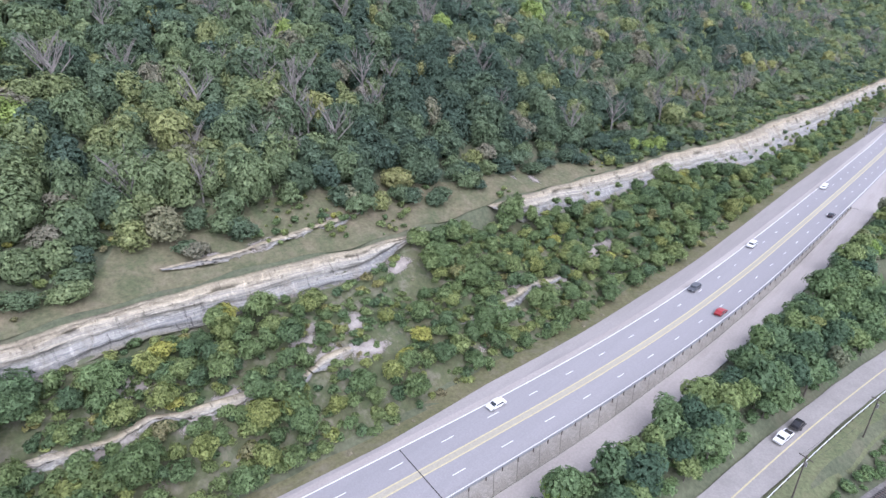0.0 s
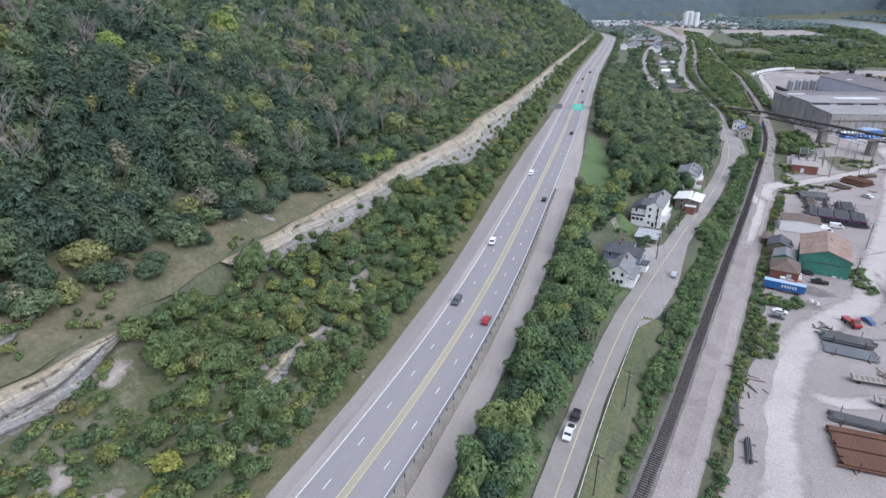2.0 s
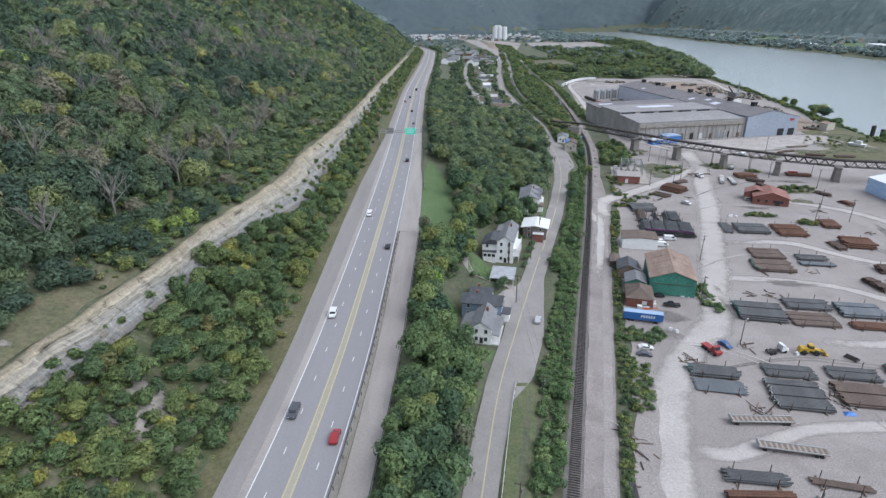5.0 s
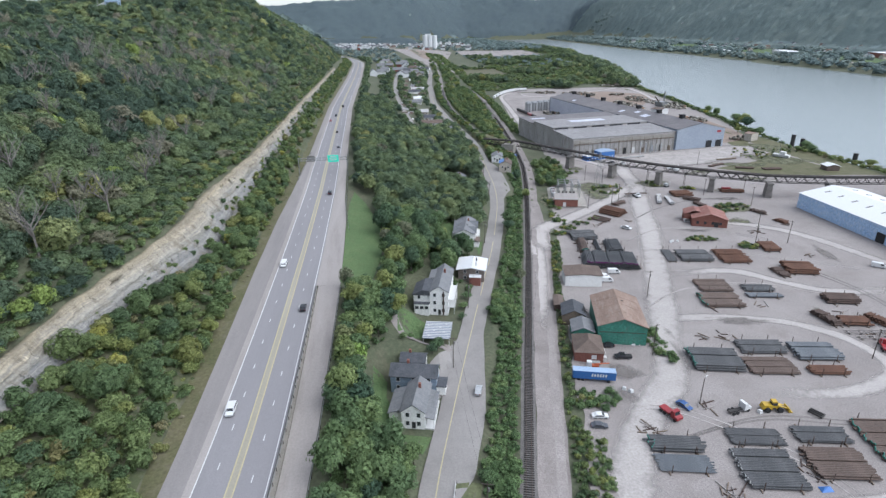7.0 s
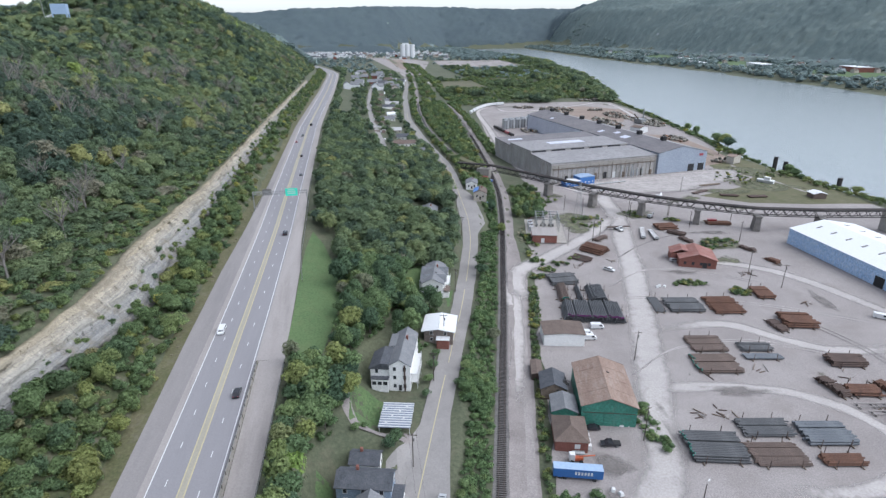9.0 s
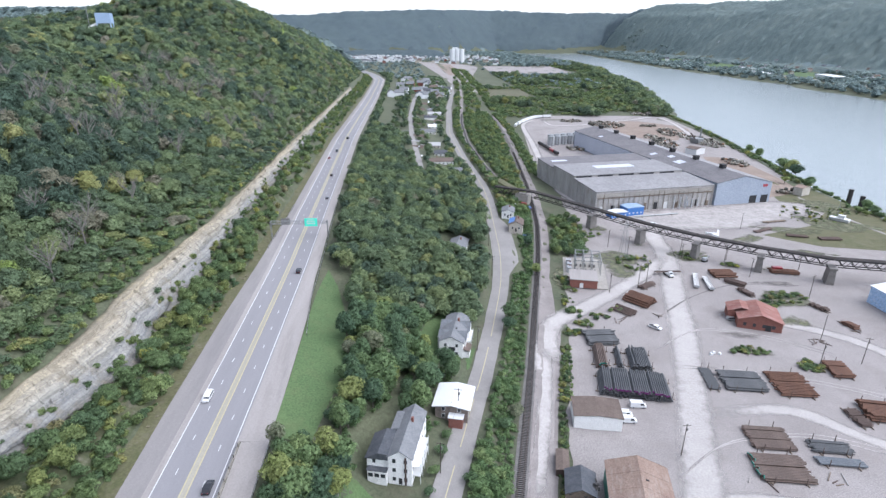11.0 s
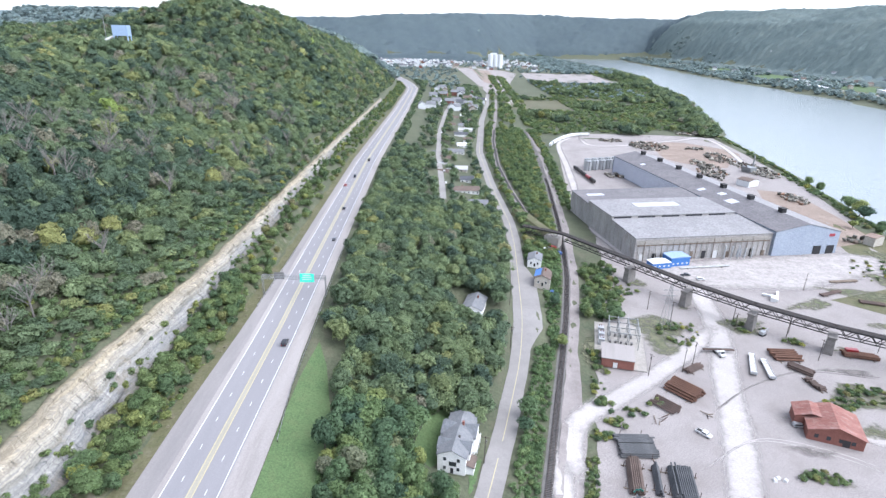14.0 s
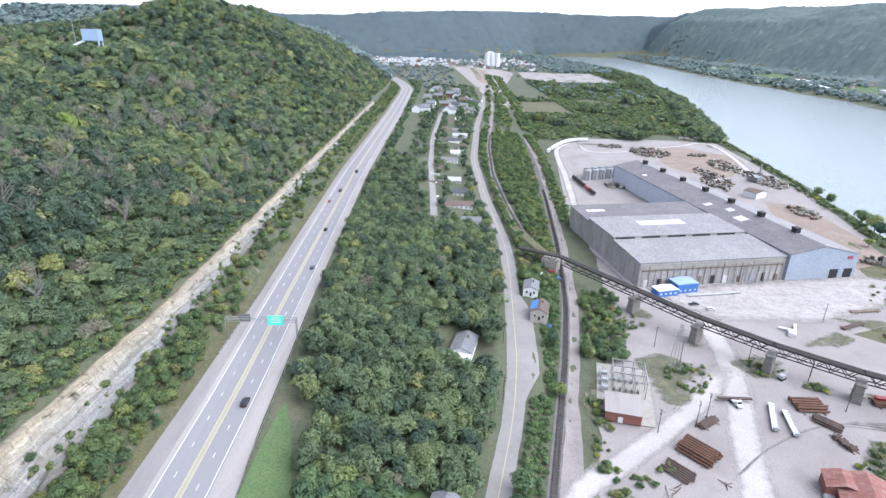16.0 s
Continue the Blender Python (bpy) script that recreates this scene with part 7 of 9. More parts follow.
# substation: yard slab, steel frames, transformers, brick control house
ss = thing("substation", pose(104.5, 409, 0.1, 0, 0, -14), "small electrical substation with steel lattice frames", "substation")
part("slab", Geo().box(0, 0, 0, 22, 40, 0.5), M_CONC, ss)
cb = part("control_house", Geo().box(-1.5, -14.5, 0.5, 13.5, 12.5, 4.2), M_BRICK, ss, "red brick control house with a flat grey roof")
part("flat_roof", Geo().box(-1.5, -14.2, 4.7, 14.2, 13.6, 0.3), M_SHOULDER, cb)
part("doorway", Geo().box(-2.5, -20.8, 0.5, 1.8, 0.1, 2.6), M_TRIM, cb)
for i in range(4):
    for j in range(4):
        part("frame_post", Geo().rod((-5 + 4.4 * i, -3 + 5.2 * j, 0.5), (-5 + 4.4 * i, -3 + 5.2 * j, 8.5), 0.16, 4), M_STEEL, ss)
    part("frame_beam", Geo().box(-5 + 4.4 * i, 4.8, 8.4, 0.3, 16.2, 0.35), M_STEEL, ss)
    part("frame_beam", Geo().box(-5 + 4.4 * i, 4.8, 5.4, 0.2, 16.2, 0.25), M_STEEL, ss)
for j in range(4):
    part("frame_beam", Geo().box(1.6, -3 + 5.2 * j, 8.0, 13.6, 0.3, 0.35), M_STEEL, ss)
for x, y in ((-8, -1), (-8, 4.5), (-8.2, 10)):
    t_ = part("transformer", Geo().box(x, y, 0.5, 2.6, 3.2, 3.0), M_SILVER, ss)
    for k in range(3):
        part("insulator", Geo().rod((x - 0.8 + 0.8 * k, y, 3.5), (x - 0.8 + 0.8 * k, y, 4.7), 0.13, 6), M_BRICK, t_)
for k in range(10):
    part("switchgear", Geo().box(-4 + 2.4 * (k % 5), 0.5 + 7 * (k // 5), 0.5, 0.9, 1.2, 1.6), M_SIGNBACK, ss)
for i in range(9):
    part("fence_post", Geo().rod((11.5, -20 + 5 * i, 0), (11.5, -20 + 5 * i, 2.6), 0.06, 4), M_STEEL, ss)
# transmission lattice mast
tm = thing("lattice_mast", pose(132, 426, 0.1), "slender grey steel lattice mast", "mast")
for i in (-1, 1):
    for j in (-1, 1):
        part("leg", Geo().rod((2.2 * i, 2.2 * j, 0), (0.4 * i, 0.4 * j, 24), 0.09, 4), M_STEEL, tm)
g = Geo()
for k in range(9):
    za, zb = 24 * k / 9, 24 * (k + 1) / 9
    wa, wb = 2.2 - 1.8 * za / 24, 2.2 - 1.8 * zb / 24
    for a, b in (((-1, -1), (1, -1)), ((1, -1), (1, 1)), ((1, 1), (-1, 1)), ((-1, 1), (-1, -1))):
        g.rod((a[0] * wa, a[1] * wa, za), (b[0] * wb, b[1] * wb, zb), 0.05, 3, None, False)
part("bracing", g, M_STEEL, tm)
for zz in (18, 21):
    part("cross_arm", Geo().box(0, 0, zz, 7, 0.25, 0.25), M_STEEL, tm)

# ---- railway bridge: a curved line of deck trusses on concrete piers ----
M_PIER = surface("dark pier concrete", (0.21, 0.195, 0.18), (0.31, 0.285, 0.265), 0.3, 2.0, 0.9, dirt=(0.13, 0.12, 0.11), dirt_amount=0.6)
BR = [(76, 541), (99.7, 526.7), (131.7, 482.3), (152.8, 452.3), (175.5, 428), (201, 407), (228.5, 390), (262, 380.5), (300, 374)]
bg_ = thing("railway_bridge", pose(0, 0, 0), "dark iron railway bridge of deck trusses on concrete piers", "bridge")
for n, ((xa, ya), (xb, yb)) in enumerate(zip(BR, BR[1:])):
    L = math.hypot(xb - xa, yb - ya)
    turn = math.degrees(math.atan2(yb - ya, xb - xa))
    m = pose((xa + xb) / 2, (ya + yb) / 2, 10.4, 0, 0, turn)
    sp = part("span", Geo().box(0, 0, 2.9, L + 0.6, 3.4, 0.45), M_IRON, bg_, "iron deck span", at=m)
    part("walkway", Geo().box(0, 1.9, 3.3, L + 0.6, 0.9, 0.08), M_IRON, sp)
    for s in (-1.5, 1.5):
        part("top_chord", Geo().box(0, s, 2.5, L, 0.34, 0.42), M_IRON, sp)
        part("bottom_chord", Geo().box(0, s, -1.2, L - 4, 0.4, 0.42), M_IRON, sp)
        nb = max(6, int(L / 3.1))
        for k in range(nb):
            a0, a1 = -L / 2 + 2 + (L - 4) * k / nb, -L / 2 + 2 + (L - 4) * (k + 1) / nb
            z0, z1 = (-1.0, 2.6) if k % 2 else (2.6, -1.0)
            part("diagonal", Geo().rod((a0, s, z0), (a1, s, z1), 0.19, 4), M_IRON, sp)
    for s in (-0.72, 0.72):
        part("rail", Geo().box(0, s, 3.36, L + 0.6, 0.12, 0.16), M_RUSTDARK, sp)
    for k in range(int(L / 1.6)):
        part("sleeper", Geo().box(-L / 2 + 1.6 * k + 0.8, 0, 3.34, 0.35, 2.7, 0.12), M_IRON, sp)
for n, (x, y) in enumerate(BR[2:8]):
    (xa, ya), (xb, yb) = BR[1 + n], BR[3 + n]
    turn = math.degrees(math.atan2(yb - ya, xb - xa))
    pr_ = part("pier", Geo().prism([(-2.0, -0.6), (2.0, -0.6), (1.4, 8.5), (-1.4, 8.5)], -3.4, 3.4), M_PIER, bg_, "tapered concrete pier", at=pose(x, y, gz(x, y), 0, 0, turn))
    part("pier_cap", Geo().box(0, 0, 8.45, 3.8, 7.6, 0.75), M_PIER, pr_)
part("abutment", Geo().box(0, 0, -3, 10, 7, 13.2), M_CONC, bg_, at=pose(95, 531, 0, 0, 0, -32))
part("embankment", Geo().prism([(-9, -2), (9, -2), (3, 6), (-3, 6)], -26, 26), M_VERGE, bg_, "grassed railway embankment", at=pose(86, 566, 4.0, 0, 0, 16))
# the big river truss begins beyond the long shed
tb = thing("river_bridge", pose(318, 372.5, 10.4, 0, 0, -6), "heavy dark iron through-truss over the river", "bridge")
part("deck", Geo().box(40, 0, 2.7, 118, 6.0, 0.7), M_IRON, tb)
for s in (-3.0, 3.0):
    part("top_chord", Geo().box(44, s, 13.0, 92, 0.6, 0.7), M_IRON, tb)
    part("end_post", Geo().rod((-17, s, 3), (-2, s, 13.4), 0.4, 4), M_IRON, tb)
    for k in range(12):
        a0 = -2 + 8.4 * k
        part("upright", Geo().box(a0, s, 3.2, 0.4, 0.4, 10), M_IRON, tb)
        part("diagonal", Geo().rod((a0, s, 13.2 if k % 2 else 3.2), (a0 + 8.4, s, 3.2 if k % 2 else 13.2), 0.24, 4), M_IRON, tb)
for k in range(7):
    part("brace", Geo().box(-2 + 14 * k, 0, 13.2, 0.4, 6, 0.4), M_IRON, tb)
part("pier", Geo().box(-16, 0, -12, 4, 9, 14.6), M_CONC, tb)

# ---- the mill ----
M_MILLWALL = surface("stained grey corrugated sheet", (0.40, 0.385, 0.37), (0.56, 0.535, 0.51), 0.10, 1.2, 0.8, dirt=(0.27, 0.225, 0.195), dirt_amount=0.7, stretch=(1, 1, 0.4))
M_MILLROOF = surface("grey mill roofing", (0.29, 0.28, 0.285), (0.345, 0.335, 0.335), 0.05, 0.7, 0.85, dirt=(0.24, 0.22, 0.22), dirt_amount=0.5)
M_MILLDARK = surface("dark tarred roofing", (0.175, 0.165, 0.172), (0.225, 0.21, 0.215), 0.05, 0.7, 0.85, dirt=(0.28, 0.265, 0.265), dirt_amount=0.5)
M_MILLBLUE = surface("blue-grey mill cladding", (0.37, 0.42, 0.50), (0.43, 0.48, 0.56), 0.08, 1.0, 0.7, dirt=(0.50, 0.53, 0.58), dirt_amount=0.4)
M_LILAC = surface("pale lilac roof sheet and lit wall", (0.62, 0.64, 0.74), (0.70, 0.72, 0.80), 0.1, 1.0, 0.7)
mill = thing("mill", pose(144, 513, 0.0, 0, 0, 9.5), "sprawling grey steel mill with several long roofs", "mill")
TL = 10.0                                             # the left wall runs back at this lean


def slab(name, x0, x1, y0, y1, zlow, zf, zb, wall_m, roof_m, lean0=0.0, lean1=0.0):
    """A nave from y0 to y1 with a roof that pitches from zf to zb."""
    a = part(name, Geo().add([(x0 + lean0, y0, -0.4), (x1, y0, -0.4), (x1 + lean1, y1, -0.4), (x0 + lean0, y1, -0.4), (x0 + lean0, y0, zf), (x1, y0, zf), (x1 + lean1, y1, zb), (x0 + lean0, y1, zb)],
                             [(0, 1, 5, 4), (1, 2, 6, 5), (2, 3, 7, 6), (3, 0, 4, 7), (3, 2, 1, 0), (4, 5, 6, 7)]), wall_m, mill)
    part("roof", Geo().add([(x0 + lean0 - 0.5, y0 - 0.5, zf + 0.05), (x1 + 0.3, y0 - 0.5, zf + 0.05), (x1 + lean1 + 0.3, y1, zb + 0.05), (x0 + lean0 - 0.5, y1, zb + 0.05),
                            (x0 + lean0 - 0.5, y0 - 0.5, zf + 0.4), (x1 + 0.3, y0 - 0.5, zf + 0.4), (x1 + lean1 + 0.3, y1, zb + 0.4), (x0 + lean0 - 0.5, y1, zb + 0.4)],
                           [(0, 1, 5, 4), (1, 2, 6, 5), (2, 3, 7, 6), (3, 0, 4, 7), (4, 5, 6, 7), (3, 2, 1, 0)]), roof_m, a)
    return a


na = slab("front_nave", 0, 97, 0, 36, 0, 15.5, 16.8, M_MILLWALL, M_MILLROOF)
nb_ = slab("middle_nave", 0, 94, 36.2, 76, 0, 18.6, 18.6, M_MILLWALL, M_MILLROOF)
nc = slab("rear_nave", 0, 96, 76.2, 110, 0, 16.2, 17.2, M_MILLWALL, M_MILLDARK)
nd = part("great_nave", Geo().prism([(97.4, -0.4), (146, -0.4), (146, 15.5), (121, 21.5), (97.4, 17)], -2, 238), M_MILLBLUE, mill, "long nave with a blue-grey front")
part("roof_slope", Geo().prism([(97.0, 17.2), (121, 21.7), (121, 22.0), (97.0, 17.5)], -2.4, 238.4), M_MILLDARK, nd)
part("roof_slope", Geo().prism([(146.6, 15.6), (121, 21.7), (121, 22.0), (146.6, 15.9)], -2.4, 238.4), M_MILLROOF, nd)
# the light on this side is put into a paler wall colour
part("lit_side_wall", Geo().box(97.2, 174, 1.0, 0.2, 124, 15.6), M_LILAC, nd, "side wall in pale lilac, painted as lit")
for k in range(7):
    v_ = part("ridge_vent", Geo().box(121, 24 + 33 * k, 21.8, 3.4, 4.2, 3.0), M_HOLE, nd, "dark ridge ventilator")
    part("vent_cap", Geo().box(121, 24 + 33 * k, 24.8, 4.2, 5.0, 0.3), M_IRON, v_)
part("skylight", Geo().box(46, 60, 18.95, 34, 9, 0.15), M_LILAC, nb_, "pale roof skylight strip")
part("skylight", Geo().box(14, 96, 17.0, 14, 5, 0.3), M_LILAC, nc, "pale roof patch")
for k, (x, y, a, b) in enumerate([(108, 60, 7, 9), (112, 78, 5, 6), (106, 96, 6, 5), (104, 190, 4, 5)]):
    part("roof_patch", Geo().box(x, y, 17.2 + (x - 97) * 0.1875 + 0.42, a, b, 0.06, 0, -10.6), M_LILAC, nd, "pale roof patch")
for k in range(5):
    part("clerestory_window", Geo().box(8 + 18 * k, 36.1, 17.2, 13, 0.14, 1.1), M_GLASS, nb_)
# the broken front: crane rail, columns, doors and pipes
rng = np.random.RandomState(12)
part("crane_beam", Geo().box(48, -0.75, 10.6, 94, 0.4, 0.6), M_TIMBER, na)
part("front_band", Geo().box(48, -0.25, 11.6, 95, 0.2, 2.6), M_CONC, na, "pale weathered cladding band")
for k in range(24):
    x = 2 + 4.05 * k
    part("column", Geo().box(x, -0.55, -0.2, 0.3, 0.3, 11.5 + rng.uniform(0, 3.0)), (M_CONC, M_TIMBER, M_CONC)[k % 3], na)
for k in range(11):
    x = 5 + 8.7 * k
    part("door_opening", Geo().box(x, -0.2, 0, rng.uniform(2, 3.8), 0.18, rng.uniform(3.0, 5.5)), M_HOLE if k % 4 == 1 else (M_TRIM, M_TIMBER, M_MILLBLUE)[k % 3], na)
for k in range(5):
    part("duct", Geo().rod((62 + 5 * k, -3, 0), (62 + 5 * k, -3, 7 + rng.uniform(0, 5)), 0.5, 7), M_SILVER, na)
for k in range(9):
    part("wall_rib", Geo().box(-0.15, 6 + 12 * k, 0, 0.3, 0.6, 15), M_MILLWALL, na)
# solid panels with the unlit interior painted on as near-black
for x in (131, 141):
    part("great_door", Geo().box(x, -2.1, 0, 6.0, 0.2, 6.0), M_HOLE, nd, "flat dark panel for an open doorway")
part("wall_mark", Geo().box(140, -2.12, 12.4, 4.2, 0.08, 2.0), plain("red painted mark", (0.40, 0.06, 0.08), 0.6), nd)
for nm, x, y, w, d, h, wm, rm, lb in (("site_cabin", 157.5, 505.2, 13, 7, 3.6, M_TARP, M_WHITEROOF, "blue site cabin with a white roof"), ("site_cabin", 170.5, 511.2, 13.5, 9, 5.6, M_TARP, M_CONTTOP, "blue cabin with a pale blue roof")):
    c_ = thing(nm, pose(x, y, 0.1, 0, 0, 14), lb, "cabin")
    part("wall", Geo().box(0, 0, 0, w, d, h), wm, c_)
    part("roof", Geo().prism([(-w / 2 - 0.3, h), (w / 2 + 0.3, h), (w / 2 + 0.3, h + 0.25), (0, h + 0.9), (-w / 2 - 0.3, h + 0.25)], -d / 2 - 0.3, d / 2 + 0.3), rm, c_)
    for k in range(4):
        part("window", Geo().box(-w * 0.36 + w * 0.24 * k, -d / 2 - 0.04, 1.2, 1.2, 0.08, 1.0), M_TRIM, c_)

# tank farm, rail cars, scrap
for i in range(6):
    for j in range(2):
        x, y = 176 + 8.2 * i + 2.2 * j, 770 + 3.0 * i + 11.5 * j
        t_ = thing("storage_tank", pose(x, y, 0.1), "upright pale grey steel storage tank", "tank", "storage tanks")
        part("shell", Geo().rod((0, 0, 0), (0, 0, 10), 3.8, 16), M_SILVER, t_)
        part("lid", Geo().rod((0, 0, 10), (0, 0, 10.8), 3.9, 16, 1.0), M_STEEL, t_)
        part("pipe", Geo().rod((0, -4.1, 0), (0, -4.1, 10), 0.25, 5), M_IRON, t_)
for k in range(5):
    t_ = thing("tank_wagon", pose(163 + 1.2 * k, 768 - 13 * k, 0.4, 0, 0, 96), "dark railway tank wagon", "rail wagon", "tank wagons")
    part("barrel", Geo().rod((-5.4, 0, 2.4), (5.4, 0, 2.4), 1.5, 12), M_IRON if k != 3 else M_CARRED, t_)
    part("frame", Geo().box(0, 0, 0.6, 11.6, 2.0, 0.4), M_RUSTDARK, t_)
for k in range(9):
    a = k / 8
    x, y = 160 + 62 * a, 905 + 105 * math.sin(1.4 * a) ** 1.0 * (1 - 0.25 * a)
    t_ = thing("box_wagon", pose(x, y, gz(x, y) + 0.2, 0, 0, 72 - 58 * a), "white railway box wagon", "rail wagon", "white wagons")
    part("body", Geo().box(0, 0, 0.9, 13, 3, 3.2), M_CARWHITE, t_)
    part("frame", Geo().box(0, 0, 0.3, 13, 2.2, 0.6), M_IRON, t_)
M_SCRAP = leafy("mixed scrap metal", [(0.0, (0.12, 0.11, 0.10)), (0.4, (0.28, 0.27, 0.26)), (0.7, (0.42, 0.40, 0.38)), (0.85, (0.24, 0.13, 0.09)), (1.0, (0.55, 0.55, 0.55))], "tint", 0.6)
for k, (x, y, a, b, n) in enumerate([(290, 915, 24, 30, 150), (386, 1012, 22, 12, 70), (315, 790, 12, 40, 130), (352, 840, 14, 34, 120), (365, 780, 16, 34, 170), (338, 668, 10, 18, 60), (250, 950, 16, 10, 50), (215, 810, 18, 20, 70), (345, 900, 12, 8, 30), (303, 760, 8, 26, 60), (320, 560, 10, 6, 20), (200, 745, 12, 10, 40)]):
    rng = np.random.RandomState(k + 700)
    ang_, rad = rng.rand(n) * 6.28, np.sqrt(rng.rand(n))
    X, Y = x + a * rad * np.cos(ang_), y + b * rad * np.sin(ang_)
    V, F, T_ = [], [], []
    for px_, py_, q in zip(X, Y, rng.rand(n)):
        g = Geo().box(px_, py_, gz(px_, py_) + max(0, (1 - q)) * 1.5 * (1 - rad.mean() * 0.4), rng.uniform(1, 5), rng.uniform(0.8, 2.6), rng.uniform(0.5, 2.4), rng.uniform(0, 180), rng.uniform(-25, 25))
        F += [tuple(i + len(V) for i in f) for f in g.f]
        V += g.v
        T_ += [q] * 8
    tagged(new("scrap_heap", big_mesh("scrap_heap", V, F, M_SCRAP, T_)), "untidy heap of mixed scrap metal", "scrap", kind="stuff")
hut = shed(321, 717, 16, 13, 6, 1.4, 30, M_TRIM, M_BROWNROOF, "scrap yard hut with a brown roof", 0.4, 0.0)
cr = thing("scrap_shredder", pose(352, 775, 0.1, 0, 0, 20), "tall grey scrap shredding machine with a stack", "machine")
part("hopper", Geo().prism([(-5, 6), (5, 6), (3, 0), (-3, 0)], -6, 6), M_STEEL, cr)
part("stack", Geo().rod((7, 2, 0), (7, 2, 18), 0.8, 8), M_STEEL, cr)
part("conveyor", Geo().rod((-4, 0, 6), (-20, -8, 14), 0.8, 6), M_RUSTDARK, cr)
rh = shed(327, 553, 11, 7, 6, 1.0, 25, M_TANWALL, M_RUSTROOF, "rusty tan riverside hut", 0.3, 0.5)
bh = shed(316, 444, 9, 8, 3.4, 1.2, -10, M_BROWNROOF, M_WHITEROOF, "small dark riverside hut with a white roof", 0.4, 0.0)
bt = thing("old_boat", pose(309, 487, 0.3, 0, 0, 35), "white derelict work boat aground in weeds", "boat")
part("hull", Geo().prism([(-1.8, 0), (1.8, 0), (2.4, 2.0), (-2.4, 2.0)], -6, 6), M_TRIM, bt)
part("cabin", Geo().box(0, -1, 2.0, 3, 4, 2.2), M_TRIM, bt)
part("mast", Geo().rod((0, 2, 2), (0, 2, 14), 0.12, 5), M_STEEL, bt)
for x, y, h in ((372, 556, 17), (380, 492, 13), (363, 533, 18)):
    d_ = thing("mooring_cell", pose(x, y, WATER - 2), "dark steel mooring dolphin standing in the river", "dolphin")
    part("column", Geo().rod((0, 0, 0), (0, 0, h), 1.8, 8), M_IRON, d_)
    part("ladder", Geo().box(1.9, 0, 2, 0.2, 0.6, h - 2), M_RUSTDARK, d_)

# ---- vehicles ----
WHEEL = Geo().rod((0, -0.12, 0), (0, 0.12, 0), 0.33, 12).data("wheel", M_BLACK)
HUB = Geo().rod((0, -0.13, 0), (0, 0.13, 0), 0.17, 8).data("hub", M_SILVER)
KINDS = {
    "sedan": (4.6, 1.8, [(-2.3, 0.35), (2.25, 0.35), (2.3, 0.7), (1.2, 0.92), (0.45, 1.4), (-1.1, 1.42), (-1.8, 0.98), (-2.3, 0.9)], [(1.05, 0.94), (0.42, 1.34), (-1.05, 1.36), (-1.65, 0.98)]),
    "suv": (4.8, 1.9, [(-2.4, 0.4), (2.35, 0.4), (2.4, 0.85), (1.25, 1.1), (0.6, 1.72), (-2.1, 1.76), (-2.4, 1.1)], [(1.1, 1.12), (0.55, 1.64), (-2.0, 1.68), (-2.25, 1.12)]),
    "minivan": (5.0, 1.95, [(-2.5, 0.35), (2.45, 0.35), (2.5, 0.8), (1.7, 1.05), (0.75, 1.75), (-2.3, 1.8), (-2.5, 1.1)], [(1.5, 1.08), (0.7, 1.66), (-2.15, 1.7), (-2.3, 1.1)]),
    "pickup": (5.7, 1.95, [(-2.85, 0.5), (2.8, 0.5), (2.85, 0.95), (1.6, 1.12), (1.0, 1.8), (-0.5, 1.82), (-0.7, 1.1), (-2.85, 1.1)], [(1.45, 1.14), (0.95, 1.7), (-0.42, 1.72), (-0.55, 1.14)]),
    "van": (5.6, 2.05, [(-2.8, 0.4), (2.75, 0.4), (2.8, 1.0), (2.1, 1.3), (1.5, 2.2), (-2.7, 2.3), (-2.8, 1.2)], [(2.0, 1.3), (1.45, 2.05), (0.6, 2.08), (0.6, 1.3)]),
}


